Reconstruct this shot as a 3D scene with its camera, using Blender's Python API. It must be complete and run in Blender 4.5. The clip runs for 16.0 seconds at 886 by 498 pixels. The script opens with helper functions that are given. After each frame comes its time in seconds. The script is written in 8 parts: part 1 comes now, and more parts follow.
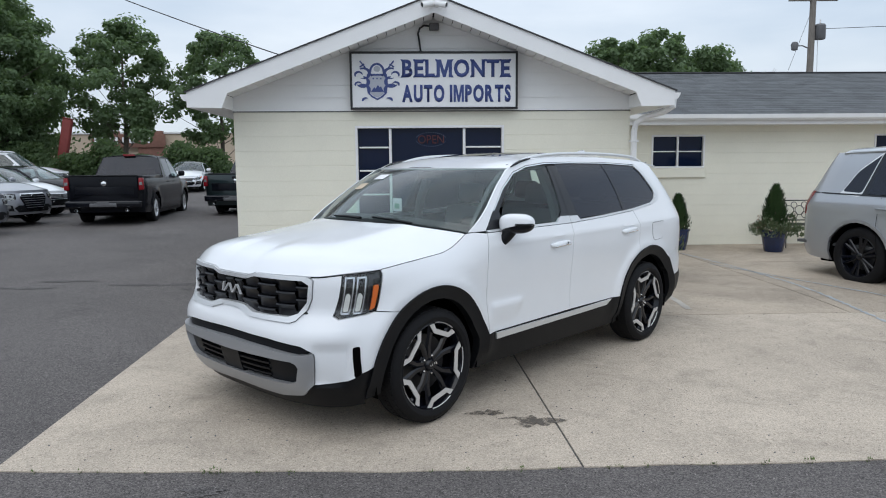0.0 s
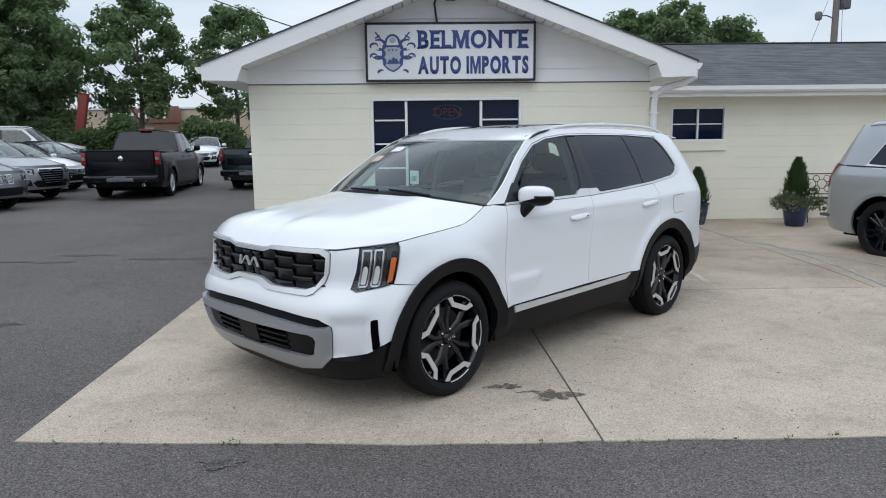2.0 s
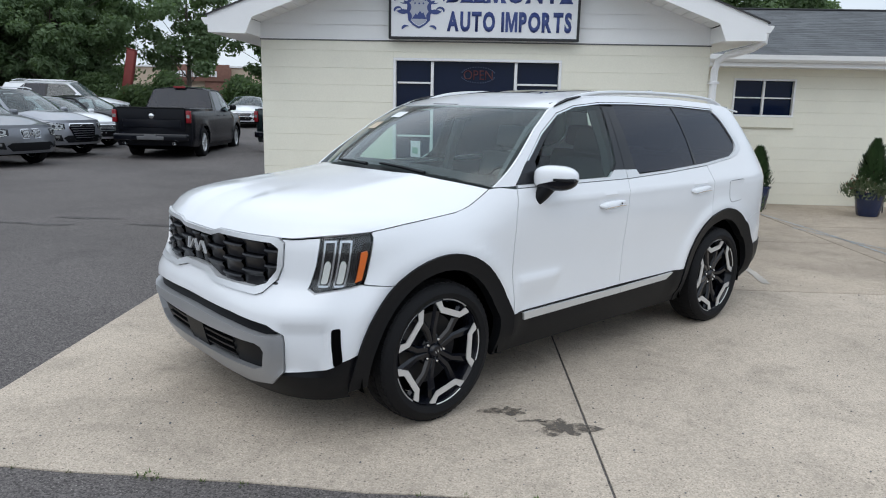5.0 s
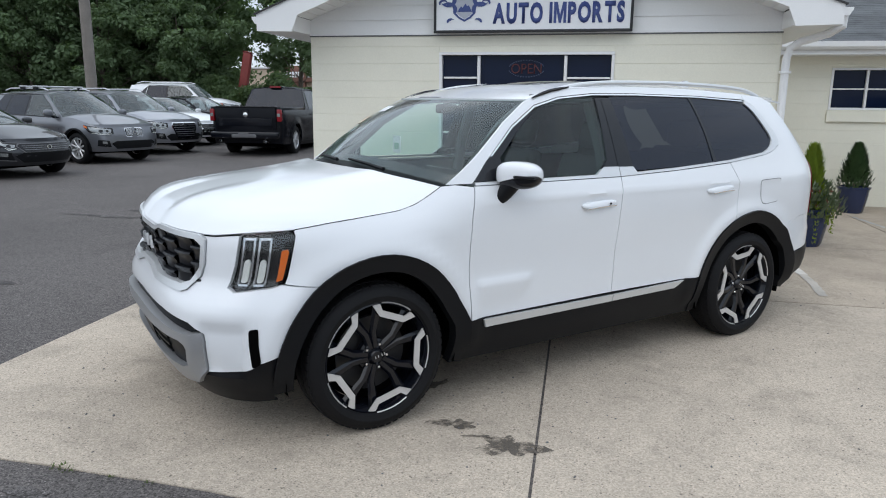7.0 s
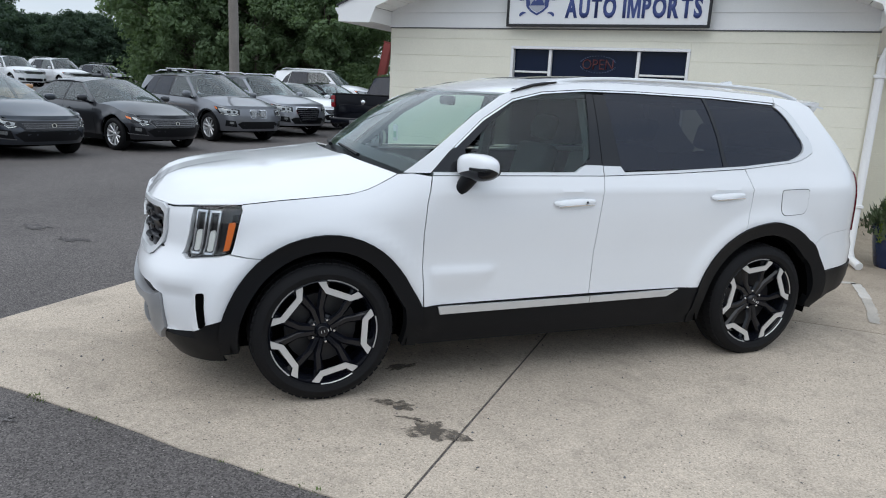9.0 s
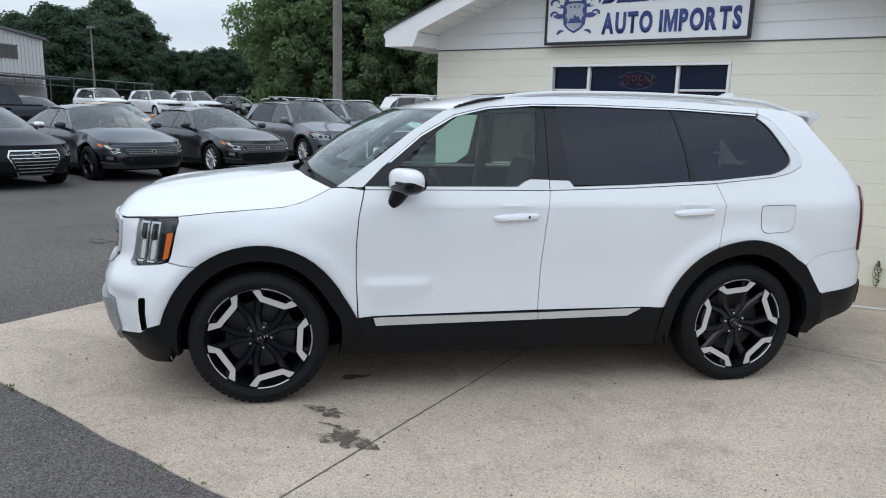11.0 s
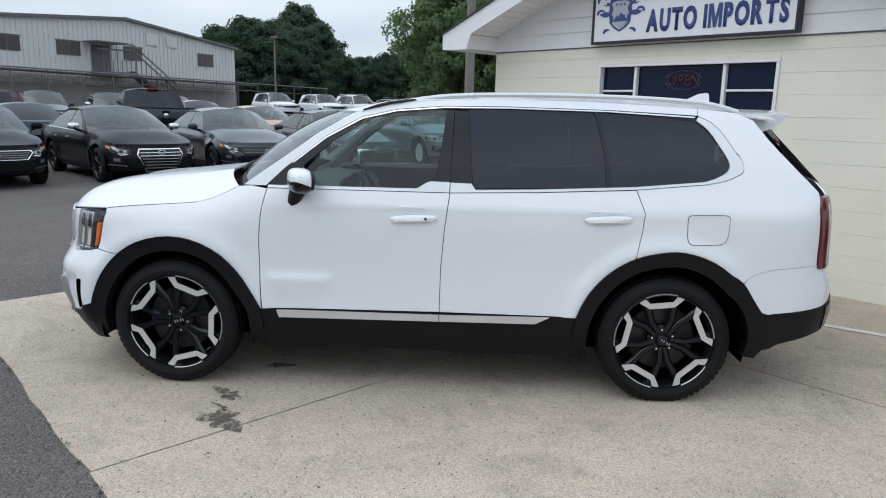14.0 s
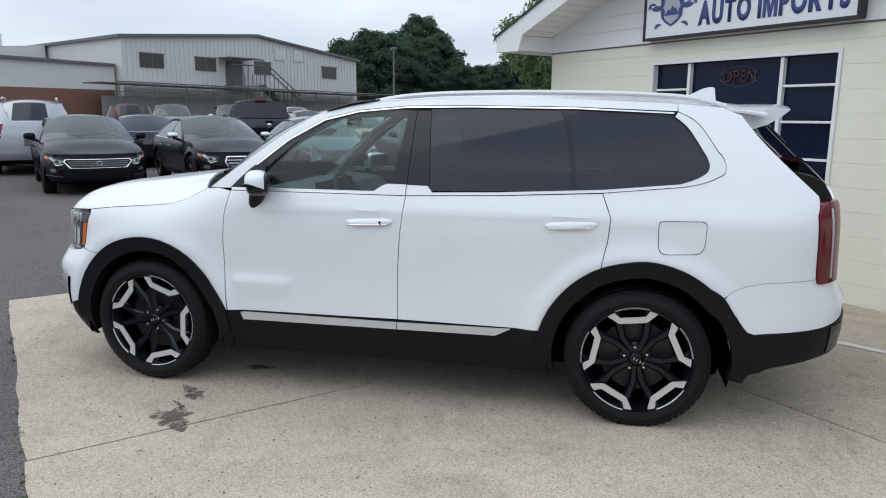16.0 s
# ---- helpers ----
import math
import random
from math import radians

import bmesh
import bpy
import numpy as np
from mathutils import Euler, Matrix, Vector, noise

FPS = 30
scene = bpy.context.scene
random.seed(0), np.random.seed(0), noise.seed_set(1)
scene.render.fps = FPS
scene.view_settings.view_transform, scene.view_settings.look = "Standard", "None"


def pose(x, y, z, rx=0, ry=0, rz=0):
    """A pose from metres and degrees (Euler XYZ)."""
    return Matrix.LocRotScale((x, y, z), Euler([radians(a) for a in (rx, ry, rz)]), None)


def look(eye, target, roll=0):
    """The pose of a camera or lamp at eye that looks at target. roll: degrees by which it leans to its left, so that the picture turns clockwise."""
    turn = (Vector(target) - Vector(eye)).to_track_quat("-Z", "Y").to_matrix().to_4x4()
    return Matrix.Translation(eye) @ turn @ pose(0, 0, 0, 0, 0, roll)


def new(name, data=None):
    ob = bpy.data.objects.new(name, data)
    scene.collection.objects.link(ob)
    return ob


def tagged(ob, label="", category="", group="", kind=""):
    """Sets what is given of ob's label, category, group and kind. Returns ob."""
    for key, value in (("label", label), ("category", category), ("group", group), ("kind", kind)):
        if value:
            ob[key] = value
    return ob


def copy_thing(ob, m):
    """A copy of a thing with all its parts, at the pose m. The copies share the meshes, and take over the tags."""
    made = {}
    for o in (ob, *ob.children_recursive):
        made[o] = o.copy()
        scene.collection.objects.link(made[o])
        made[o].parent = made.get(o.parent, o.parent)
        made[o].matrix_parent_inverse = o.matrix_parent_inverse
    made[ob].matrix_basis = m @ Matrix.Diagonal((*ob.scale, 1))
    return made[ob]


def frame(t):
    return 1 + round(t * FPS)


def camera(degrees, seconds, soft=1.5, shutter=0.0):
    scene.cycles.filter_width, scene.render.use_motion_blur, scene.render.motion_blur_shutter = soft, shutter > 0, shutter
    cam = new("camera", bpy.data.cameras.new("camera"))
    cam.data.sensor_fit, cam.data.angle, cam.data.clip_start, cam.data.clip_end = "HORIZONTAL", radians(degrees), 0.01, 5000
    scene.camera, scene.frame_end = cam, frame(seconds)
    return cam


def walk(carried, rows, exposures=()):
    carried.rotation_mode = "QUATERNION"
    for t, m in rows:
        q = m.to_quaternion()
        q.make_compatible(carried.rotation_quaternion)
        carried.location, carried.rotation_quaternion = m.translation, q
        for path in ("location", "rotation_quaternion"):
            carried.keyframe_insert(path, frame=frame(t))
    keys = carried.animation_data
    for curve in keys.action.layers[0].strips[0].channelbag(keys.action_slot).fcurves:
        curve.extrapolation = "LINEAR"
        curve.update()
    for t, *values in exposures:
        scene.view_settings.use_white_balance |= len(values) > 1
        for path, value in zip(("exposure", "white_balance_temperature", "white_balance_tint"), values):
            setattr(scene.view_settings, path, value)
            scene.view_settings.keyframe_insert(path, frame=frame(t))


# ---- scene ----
cam = camera(64.4, 16.0, soft=1.05)
METRES, EYE, TILT, LEAN, TURN = 6.458, 1.692, 0.0, 0.0, 0.0
ROWS = [
    (0.0, 0.0, 0.0, 0.0, -0.05, -6.75, 0.44),
    (0.5, 0.0001, 0.0027, 0.0004, 0.07, -6.83, 0.47),
    (1.0, -0.0005, 0.0034, -0.0001, 0.25, -6.84, 0.51),
    (1.5, -0.0018, 0.0029, -0.0018, 0.45, -7.06, 0.54),
    (2.0, -0.0033, 0.0081, -0.0037, 1.15, -8.75, 0.59),
    (2.5, -0.0042, 0.023, -0.0049, 1.68, -9.89, 0.06),
    (3.0, -0.0004, 0.0461, -0.0068, 2.04, -10.31, -0.16),
    (3.5, 0.0092, 0.0731, -0.0048, 2.85, -10.5, -0.44),
    (4.0, 0.0194, 0.0956, -0.0042, 3.66, -11.04, -1.03),
    (4.5, 0.0299, 0.1265, -0.0049, 4.66, -11.33, -1.18),
    (5.0, 0.0393, 0.1505, -0.0053, 5.35, -11.38, -1.19),
    (7.5, 0.2055, 0.2166, -0.008, 17.82, -11.83, -1.45),
    (8.0, 0.2423, 0.2261, -0.0075, 20.78, -12.05, -2.6),
    (8.5, 0.2762, 0.2345, -0.0088, 23.36, -12.23, -2.56),
    (9.0, 0.3098, 0.245, -0.0059, 26.44, -12.52, -2.72),
    (11.5, 0.4886, 0.3421, -0.0066, 37.64, -10.74, -1.68),
    (12.0, 0.5244, 0.3646, -0.006, 38.58, -10.77, -2.19),
    (12.5, 0.5579, 0.3865, -0.0052, 40.79, -10.74, -1.9),
    (13.0, 0.5869, 0.4081, -0.0029, 44.07, -10.88, -1.38),
    (13.5, 0.6162, 0.4431, -0.0001, 46.59, -11.02, -1.25),
    (14.0, 0.6309, 0.4755, -0.0006, 50.11, -11.17, -1.39),
    (14.5, 0.6456, 0.5092, -0.0016, 52.55, -11.24, -1.4),
    (15.0, 0.6645, 0.5398, -0.0018, 55.81, -10.92, -1.0),
    (15.5, 0.6855, 0.5734, -0.003, 58.99, -10.46, -0.45),
    (16.0, 0.6921, 0.6076, -0.0054, 59.98, -10.71, -0.48),
]
walk(cam, [(t, pose(0, 0, EYE, TILT, LEAN, TURN) @ pose(METRES * x, METRES * y, METRES * z, 90 + pitch, roll, yaw)) for t, x, y, z, yaw, pitch, roll in ROWS], exposures=((0.0, 0.47), (3.0, 0.48), (5.5, 0.55), (16.0, 0.55)))

# World: a bright overcast sky and a weak, broad sun behind cloud
SUN_EL, SUN_AZ = radians(58), radians(200)
world = bpy.data.worlds.new("overcast_sky")
scene.world = world
world.use_nodes = True
wn, wl = world.node_tree.nodes, world.node_tree.links
wn.clear()
w_out, w_bg = wn.new("ShaderNodeOutputWorld"), wn.new("ShaderNodeBackground")
w_sky = wn.new("ShaderNodeTexSky")
w_sky.sky_type, w_sky.sun_disc = "NISHITA", False
w_sky.sun_elevation, w_sky.sun_rotation = SUN_EL, SUN_AZ
w_scale = wn.new("ShaderNodeVectorMath")
w_scale.operation = "SCALE"
w_scale.inputs["Scale"].default_value = 0.10
w_co, w_map, w_noise, w_ramp = (wn.new(k) for k in ("ShaderNodeTexCoord", "ShaderNodeMapping", "ShaderNodeTexNoise", "ShaderNodeValToRGB"))
w_map.inputs["Scale"].default_value = (1.3, 1.3, 5.0)
w_noise.inputs["Scale"].default_value, w_noise.inputs["Detail"].default_value = 1.6, 6.0
w_ramp.color_ramp.elements[0].position, w_ramp.color_ramp.elements[0].color = 0.32, (0.50, 0.59, 0.70, 1)
w_ramp.color_ramp.elements[1].position, w_ramp.color_ramp.elements[1].color = 0.68, (0.77, 0.83, 0.90, 1)
w_mix = wn.new("ShaderNodeMix")
w_mix.data_type = "RGBA"
w_mix.inputs[0].default_value = 0.85
wl.new(w_co.outputs["Generated"], w_map.inputs["Vector"])
wl.new(w_map.outputs["Vector"], w_noise.inputs["Vector"])
wl.new(w_noise.outputs["Fac"], w_ramp.inputs["Fac"])
wl.new(w_sky.outputs["Color"], w_scale.inputs[0])
wl.new(w_scale.outputs["Vector"], w_mix.inputs[6])
wl.new(w_ramp.outputs["Color"], w_mix.inputs[7])
wl.new(w_mix.outputs[2], w_bg.inputs["Color"])
# an overcast dome is about three times brighter overhead than at the horizon
w_sep, w_up = wn.new("ShaderNodeSeparateXYZ"), wn.new("ShaderNodeMapRange")
wl.new(w_co.outputs["Generated"], w_sep.inputs[0])
wl.new(w_sep.outputs["Z"], w_up.inputs["Value"])
w_up.inputs["From Min"].default_value, w_up.inputs["From Max"].default_value = 0.10, 0.60
w_up.inputs["To Min"].default_value, w_up.inputs["To Max"].default_value = 0.82, 1.27
wl.new(w_up.outputs["Result"], w_bg.inputs["Strength"])
wl.new(w_bg.outputs["Background"], w_out.inputs["Surface"])
sun = new("sun", bpy.data.lights.new("sun", "SUN"))
sun.data.energy, sun.data.angle, sun.data.color = 0.45, radians(60), (1.0, 0.96, 0.9)
sun.matrix_world = look((0, 0, 30), (30 * math.cos(SUN_EL) * -math.sin(SUN_AZ), -30 * math.cos(SUN_EL) * math.cos(SUN_AZ), 30 - 30 * math.sin(SUN_EL)))


# ---- materials ----
def material(name, colour, rough=0.6, metal=0.0, vary=0.12, scale=4.0, fine=60.0, bump=0.15, coat=0.0, depth=0.004, spec=0.5, stain=None, per_object=0.0, per_island=0.0, speckle=0.0, grain=300.0, pits=None):
    """A surface with coarse stains, fine grain and relief, laid out in the object's metres."""
    m = bpy.data.materials.new(name)
    m.use_nodes = True
    n, l = m.node_tree.nodes, m.node_tree.links
    b = n["Principled BSDF"]
    b.inputs["Roughness"].default_value, b.inputs["Metallic"].default_value = rough, metal
    b.inputs["Coat Weight"].default_value, b.inputs["Coat Roughness"].default_value = coat, 0.03
    b.inputs["Specular IOR Level"].default_value = spec
    co = n.new("ShaderNodeTexCoord")
    big, small = n.new("ShaderNodeTexNoise"), n.new("ShaderNodeTexNoise")
    for node, s, det in ((big, scale, 5.0), (small, fine, 3.0)):
        node.inputs["Scale"].default_value, node.inputs["Detail"].default_value = s, det
        l.new(co.outputs["Object"], node.inputs["Vector"])
    add = n.new("ShaderNodeMath")
    add.operation = "ADD"
    l.new(big.outputs["Fac"], add.inputs[0])
    l.new(small.outputs["Fac"], add.inputs[1])
    level = add
    for extra, source, out in ((per_object, "ShaderNodeObjectInfo", "Random"), (per_island, "ShaderNodeNewGeometry", "Random Per Island")):
        if extra:
            info, mul = n.new(source), n.new("ShaderNodeMath")
            mul.operation, mul.inputs[1].default_value = "MULTIPLY_ADD", extra
            l.new(info.outputs[out], mul.inputs[0])
            l.new(level.outputs[0], mul.inputs[2])
            level = mul
    ramp = n.new("ShaderNodeMapRange")
    ramp.inputs["From Min"].default_value, ramp.inputs["From Max"].default_value = 0.6, 1.4 + per_object + per_island
    ramp.inputs["To Min"].default_value, ramp.inputs["To Max"].default_value = 1 - vary, 1 + vary
    l.new(level.outputs[0], ramp.inputs["Value"])
    if speckle:
        cell, keep, times = n.new("ShaderNodeTexVoronoi"), n.new("ShaderNodeMapRange"), n.new("ShaderNodeMath")
        cell.inputs["Scale"].default_value = grain
        l.new(co.outputs["Object"], cell.inputs["Vector"])
        split = n.new("ShaderNodeSeparateColor")
        l.new(cell.outputs["Color"], split.inputs[0])
        l.new(split.outputs[0], keep.inputs["Value"])
        keep.inputs["To Min"].default_value, keep.inputs["To Max"].default_value = 1 - speckle, 1 + speckle
        times.operation = "MULTIPLY"
        l.new(ramp.outputs["Result"], times.inputs[0])
        l.new(keep.outputs["Result"], times.inputs[1])
        shade = times.outputs[0]
    else:
        shade = ramp.outputs["Result"]
    def times_by(value):
        node = n.new("ShaderNodeMath")
        node.operation = "MULTIPLY"
        l.new(shade, node.inputs[0])
        l.new(value, node.inputs[1])
        return node.outputs[0]

    for size, low, high, factor, twist in stain or ():
        blotch, cut = n.new("ShaderNodeTexNoise"), n.new("ShaderNodeMapRange")
        blotch.inputs["Scale"].default_value, blotch.inputs["Detail"].default_value, blotch.inputs["Distortion"].default_value = size, 8.0, twist
        blotch.inputs["Roughness"].default_value = 0.68
        l.new(co.outputs["Object"], blotch.inputs["Vector"])
        l.new(blotch.outputs["Fac"], cut.inputs["Value"])
        cut.inputs["From Min"].default_value, cut.inputs["From Max"].default_value = low, high
        cut.inputs["To Min"].default_value, cut.inputs["To Max"].default_value = 1.0, factor
        shade = times_by(cut.outputs["Result"])
    for size, radius, factor, share in pits or ():
        dots, cut = n.new("ShaderNodeTexVoronoi"), n.new("ShaderNodeMapRange")
        dots.inputs["Scale"].default_value = size
        l.new(co.outputs["Object"], dots.inputs["Vector"])
        l.new(dots.outputs["Distance"], cut.inputs["Value"])
        cut.inputs["From Min"].default_value, cut.inputs["From Max"].default_value = radius * 0.6, radius
        cut.inputs["To Min"].default_value, cut.inputs["To Max"].default_value = factor, 1.0
        pick, chance, gate = n.new("ShaderNodeSeparateColor"), n.new("ShaderNodeMath"), n.new("ShaderNodeMix")
        chance.operation, chance.inputs[1].default_value = "LESS_THAN", share
        l.new(dots.outputs["Color"], pick.inputs[0])
        l.new(pick.outputs[0], chance.inputs[0])
        l.new(chance.outputs[0], gate.inputs[0])
        gate.inputs[2].default_value = 1.0
        l.new(cut.outputs["Result"], gate.inputs[3])
        shade = times_by(gate.outputs[0])
    tint = n.new("ShaderNodeVectorMath")
    tint.operation = "SCALE"
    tint.inputs[0].default_value = colour
    l.new(shade, tint.inputs["Scale"])
    l.new(tint.outputs["Vector"], b.inputs["Base Color"])
    if bump:
        bm = n.new("ShaderNodeBump")
        bm.inputs["Strength"].default_value, bm.inputs["Distance"].default_value = bump, depth
        l.new(small.outputs["Fac"], bm.inputs["Height"])
        l.new(bm.outputs["Normal"], b.inputs["Normal"])
    return m


def glass(name, colour, opacity, rough=0.02, ior=1.5, through_tint=(0.80, 0.90, 0.88)):
    """A tinted pane: clear gloss over a see-through tint."""
    m = bpy.data.materials.new(name)
    m.use_nodes = True
    n, l = m.node_tree.nodes, m.node_tree.links
    out, b = n["Material Output"], n["Principled BSDF"]
    b.inputs["Base Color"].default_value, b.inputs["Roughness"].default_value = (*colour, 1), 0.5
    b.inputs["Specular IOR Level"].default_value = 0.0
    clear, mix = n.new("ShaderNodeBsdfTransparent"), n.new("ShaderNodeMixShader")
    clear.inputs["Color"].default_value = (*through_tint, 1)
    # gloss that grows towards grazing angles, alike on both faces
    face, power, gain, gl, mix2 = n.new("ShaderNodeLayerWeight"), n.new("ShaderNodeMath"), n.new("ShaderNodeMapRange"), n.new("ShaderNodeBsdfGlossy"), n.new("ShaderNodeMixShader")
    face.inputs["Blend"].default_value = 0.5
    power.operation, power.inputs[1].default_value = "POWER", 5.0
    gain.inputs["To Min"].default_value, gain.inputs["To Max"].default_value = ((ior - 1) / (ior + 1)) ** 2, 1.0
    l.new(face.outputs["Facing"], power.inputs[0])
    l.new(power.outputs[0], gain.inputs["Value"])
    gl.inputs["Roughness"].default_value = rough
    gl.inputs["Color"].default_value = (1, 1, 1, 1)
    mix.inputs[0].default_value = opacity
    l.new(clear.outputs[0], mix.inputs[1])
    l.new(b.outputs[0], mix.inputs[2])
    l.new(gain.outputs["Result"], mix2.inputs[0])
    l.new(mix.outputs[0], mix2.inputs[1])
    l.new(gl.outputs[0], mix2.inputs[2])
    l.new(mix2.outputs[0], out.inputs["Surface"])
    return m


def paint(name, colour, metal=0.0, rough=0.28, coat=1.0, spec=0.5):
    return material(name, colour, rough=rough, metal=metal, vary=0.03, scale=1.5, fine=400, bump=0.0, coat=coat, spec=spec)


M = {}
M["asphalt"] = material("asphalt", (0.118, 0.106, 0.101), rough=0.85, vary=0.20, scale=0.35, fine=90, bump=0.6, depth=0.008, spec=0.35, speckle=0.55, grain=130, stain=((0.16, 0.42, 0.66, 0.74, 1.0), (1.1, 0.56, 0.72, 0.80, 0.6), (5.0, 0.6, 0.75, 0.85, 0.3)), pits=((60, 0.30, 2.0, 0.16), (95, 0.36, 1.6, 0.25), (70, 0.34, 0.5, 0.35), (40, 0.25, 0.5, 0.2)))
M["concrete"] = material("concrete", (0.495, 0.422, 0.342), rough=0.88, vary=0.13, scale=0.7, fine=110, bump=0.5, depth=0.005, spec=0.3, speckle=0.20, grain=140, stain=((0.35, 0.42, 0.64, 0.76, 1.2), (1.5, 0.50, 0.68, 0.80, 0.8), (6.0, 0.56, 0.72, 0.80, 0.3)), pits=((24, 0.17, 0.45, 0.35), (44, 0.24, 0.55, 0.35), (75, 0.32, 0.62, 0.45), (60, 0.30, 1.25, 0.30)))
M["tan_concrete"] = material("tan_concrete", (0.455, 0.383, 0.305), rough=0.88, vary=0.13, scale=0.7, fine=110, bump=0.5, depth=0.005, spec=0.3, speckle=0.20, grain=140, stain=((0.35, 0.42, 0.64, 0.76, 1.2), (1.5, 0.50, 0.68, 0.80, 0.8), (6.0, 0.56, 0.72, 0.80, 0.3)), pits=((24, 0.17, 0.45, 0.35), (44, 0.24, 0.55, 0.35), (75, 0.32, 0.62, 0.45), (60, 0.30, 1.25, 0.30)))
M["block"] = material("painted_block", (0.80, 0.775, 0.66), rough=0.6, vary=0.05, scale=2.0, fine=70, bump=0.35, depth=0.004)
M["siding"] = material("white_siding", (0.80, 0.80, 0.79), rough=0.45, vary=0.04, scale=2.5, fine=90, bump=0.08)
M["trim"] = material("white_trim_paint", (0.80, 0.80, 0.80), rough=0.45, vary=0.04, scale=3, fine=90, bump=0.06)
M["shingle"] = material("asphalt_shingle", (0.098, 0.104, 0.110), rough=0.9, vary=0.36, scale=2.6, fine=60, bump=0.6, per_island=0.7, stain=((1.1, 0.45, 0.68, 0.70, 0.8),))
M["drip"] = material("dark_drip_edge", (0.03, 0.03, 0.033), rough=0.6)
M["dark_glass"] = material("dark_window_glass", (0.006, 0.012, 0.034), rough=0.06, vary=0.05, bump=0.0, spec=0.16)
M["dusty_glass"] = material("dusty_window_glass", (0.075, 0.070, 0.066), rough=0.30, vary=0.2, scale=2.0, bump=0.0, spec=0.4)
M["sign_face"] = material("sign_face", (0.78, 0.79, 0.80), rough=0.35, vary=0.03, bump=0.0)
M["tag_green"] = material("pale_green_print", (0.30, 0.46, 0.36), rough=0.6, vary=0.15, scale=40, bump=0.0)
M["sign_blue"] = material("sign_blue", (0.035, 0.06, 0.21), rough=0.4, vary=0.05, bump=0.0)
M["sign_grey"] = material("sign_grey", (0.42, 0.44, 0.50), rough=0.4, vary=0.05, bump=0.0)
M["black_metal"] = material("black_metal", (0.012, 0.012, 0.014), rough=0.45, vary=0.1)
M["white_paint"] = paint("white_car_paint", (0.768, 0.782, 0.803), rough=0.4, spec=0.12)
M["white_paint"].node_tree.nodes["Principled BSDF"].inputs["Coat Roughness"].default_value = 0.09
M["rubber"] = material("tyre_rubber", (0.008, 0.008, 0.009), rough=0.65, spec=0.18, vary=0.2, bump=0.3, fine=200)
M["cladding"] = material("black_plastic_cladding", (0.007, 0.0075, 0.009), rough=0.45, spec=0.18, vary=0.12, bump=0.15, fine=500, depth=0.001)
M["gloss_black"] = material("gloss_black", (0.0045, 0.0052, 0.0085), rough=0.10, vary=0.05, bump=0.0, spec=0.4)
M["grille_black"] = material("satin_black_grille", (0.007, 0.0075, 0.010), rough=0.30, vary=0.05, bump=0.0, spec=0.3)
# near-black, no gloss: puts the shade inside wells, intakes and gaps into colour
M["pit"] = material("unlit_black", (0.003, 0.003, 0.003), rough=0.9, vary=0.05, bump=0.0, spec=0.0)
M["machined"] = material("machined_alloy", (0.60, 0.585, 0.57), rough=0.40, metal=0.35, vary=0.04, scale=20, fine=300, bump=0.03)
M["satin_silver"] = material("satin_silver", (0.66, 0.67, 0.68), rough=0.36, metal=0.5, vary=0.04, scale=3, fine=300, bump=0.0)
M["grey_silver"] = material("grey_silver_paint", (0.34, 0.345, 0.355), rough=0.38, metal=0.35, vary=0.05, scale=4, fine=400, bump=0.02)
M["chrome"] = material("bright_chrome", (0.75, 0.76, 0.77), rough=0.12, metal=1.0, vary=0.02, bump=0.0)
M["alloy"] = material("silver_alloy", (0.62, 0.63, 0.64), rough=0.3, metal=0.6, vary=0.05, bump=0.0)
M["tint"] = glass("privacy_glass", (0.006, 0.009, 0.020), 0.94, ior=1.47)
M["side_glass"] = glass("front_door_glass", (0.04, 0.07, 0.08), 0.04, ior=1.5, through_tint=(0.60, 0.77, 0.74))
# pale diffuse share puts the sky's sheen on the pane into its colour
M["clear_glass"] = glass("car_glass_painted_sheen", (0.30, 0.42, 0.43), 0.06, ior=1.65, through_tint=(0.76, 0.88, 0.85))
# here too a pale share of colour stands for reflected sky
M["cabin_glass"] = glass("lot_car_glass_painted_sheen", (0.10, 0.125, 0.125), 0.25, ior=1.75, through_tint=(0.62, 0.72, 0.72))
M["lamp_glass"] = glass("lamp_lens", (0.05, 0.05, 0.055), 0.02, ior=1.52, through_tint=(0.97, 0.97, 0.97))
M["lamp_chrome"] = material("lamp_chrome_edge", (0.62, 0.64, 0.66), rough=0.14, metal=0.85, vary=0.1, scale=30, bump=0)
M["lamp_house"] = material("lamp_housing", (0.008, 0.0085, 0.010), rough=0.25, vary=0.05, bump=0)
M["lamp_white"] = material("lamp_reflector", (0.80, 0.82, 0.78), rough=0.2, metal=0.2, vary=0.03, bump=0)
M["lamp_grey"] = material("lamp_glass_over_chrome", (0.30, 0.31, 0.31), rough=0.18, metal=0.6, vary=0.35, scale=18, fine=60, bump=0)
M["amber"] = material("amber_reflector", (0.75, 0.16, 0.02), rough=0.25, vary=0.06, bump=0)
M["red_lamp"] = material("red_lamp", (0.11, 0.004, 0.010), rough=0.12, vary=0.1, bump=0)
M["interior"] = material("dark_interior", (0.085, 0.088, 0.09), rough=0.8, vary=0.1)
M["bark"] = material("bark", (0.12, 0.10, 0.08), rough=0.9, vary=0.3, scale=3, fine=30, bump=0.6, depth=0.02)


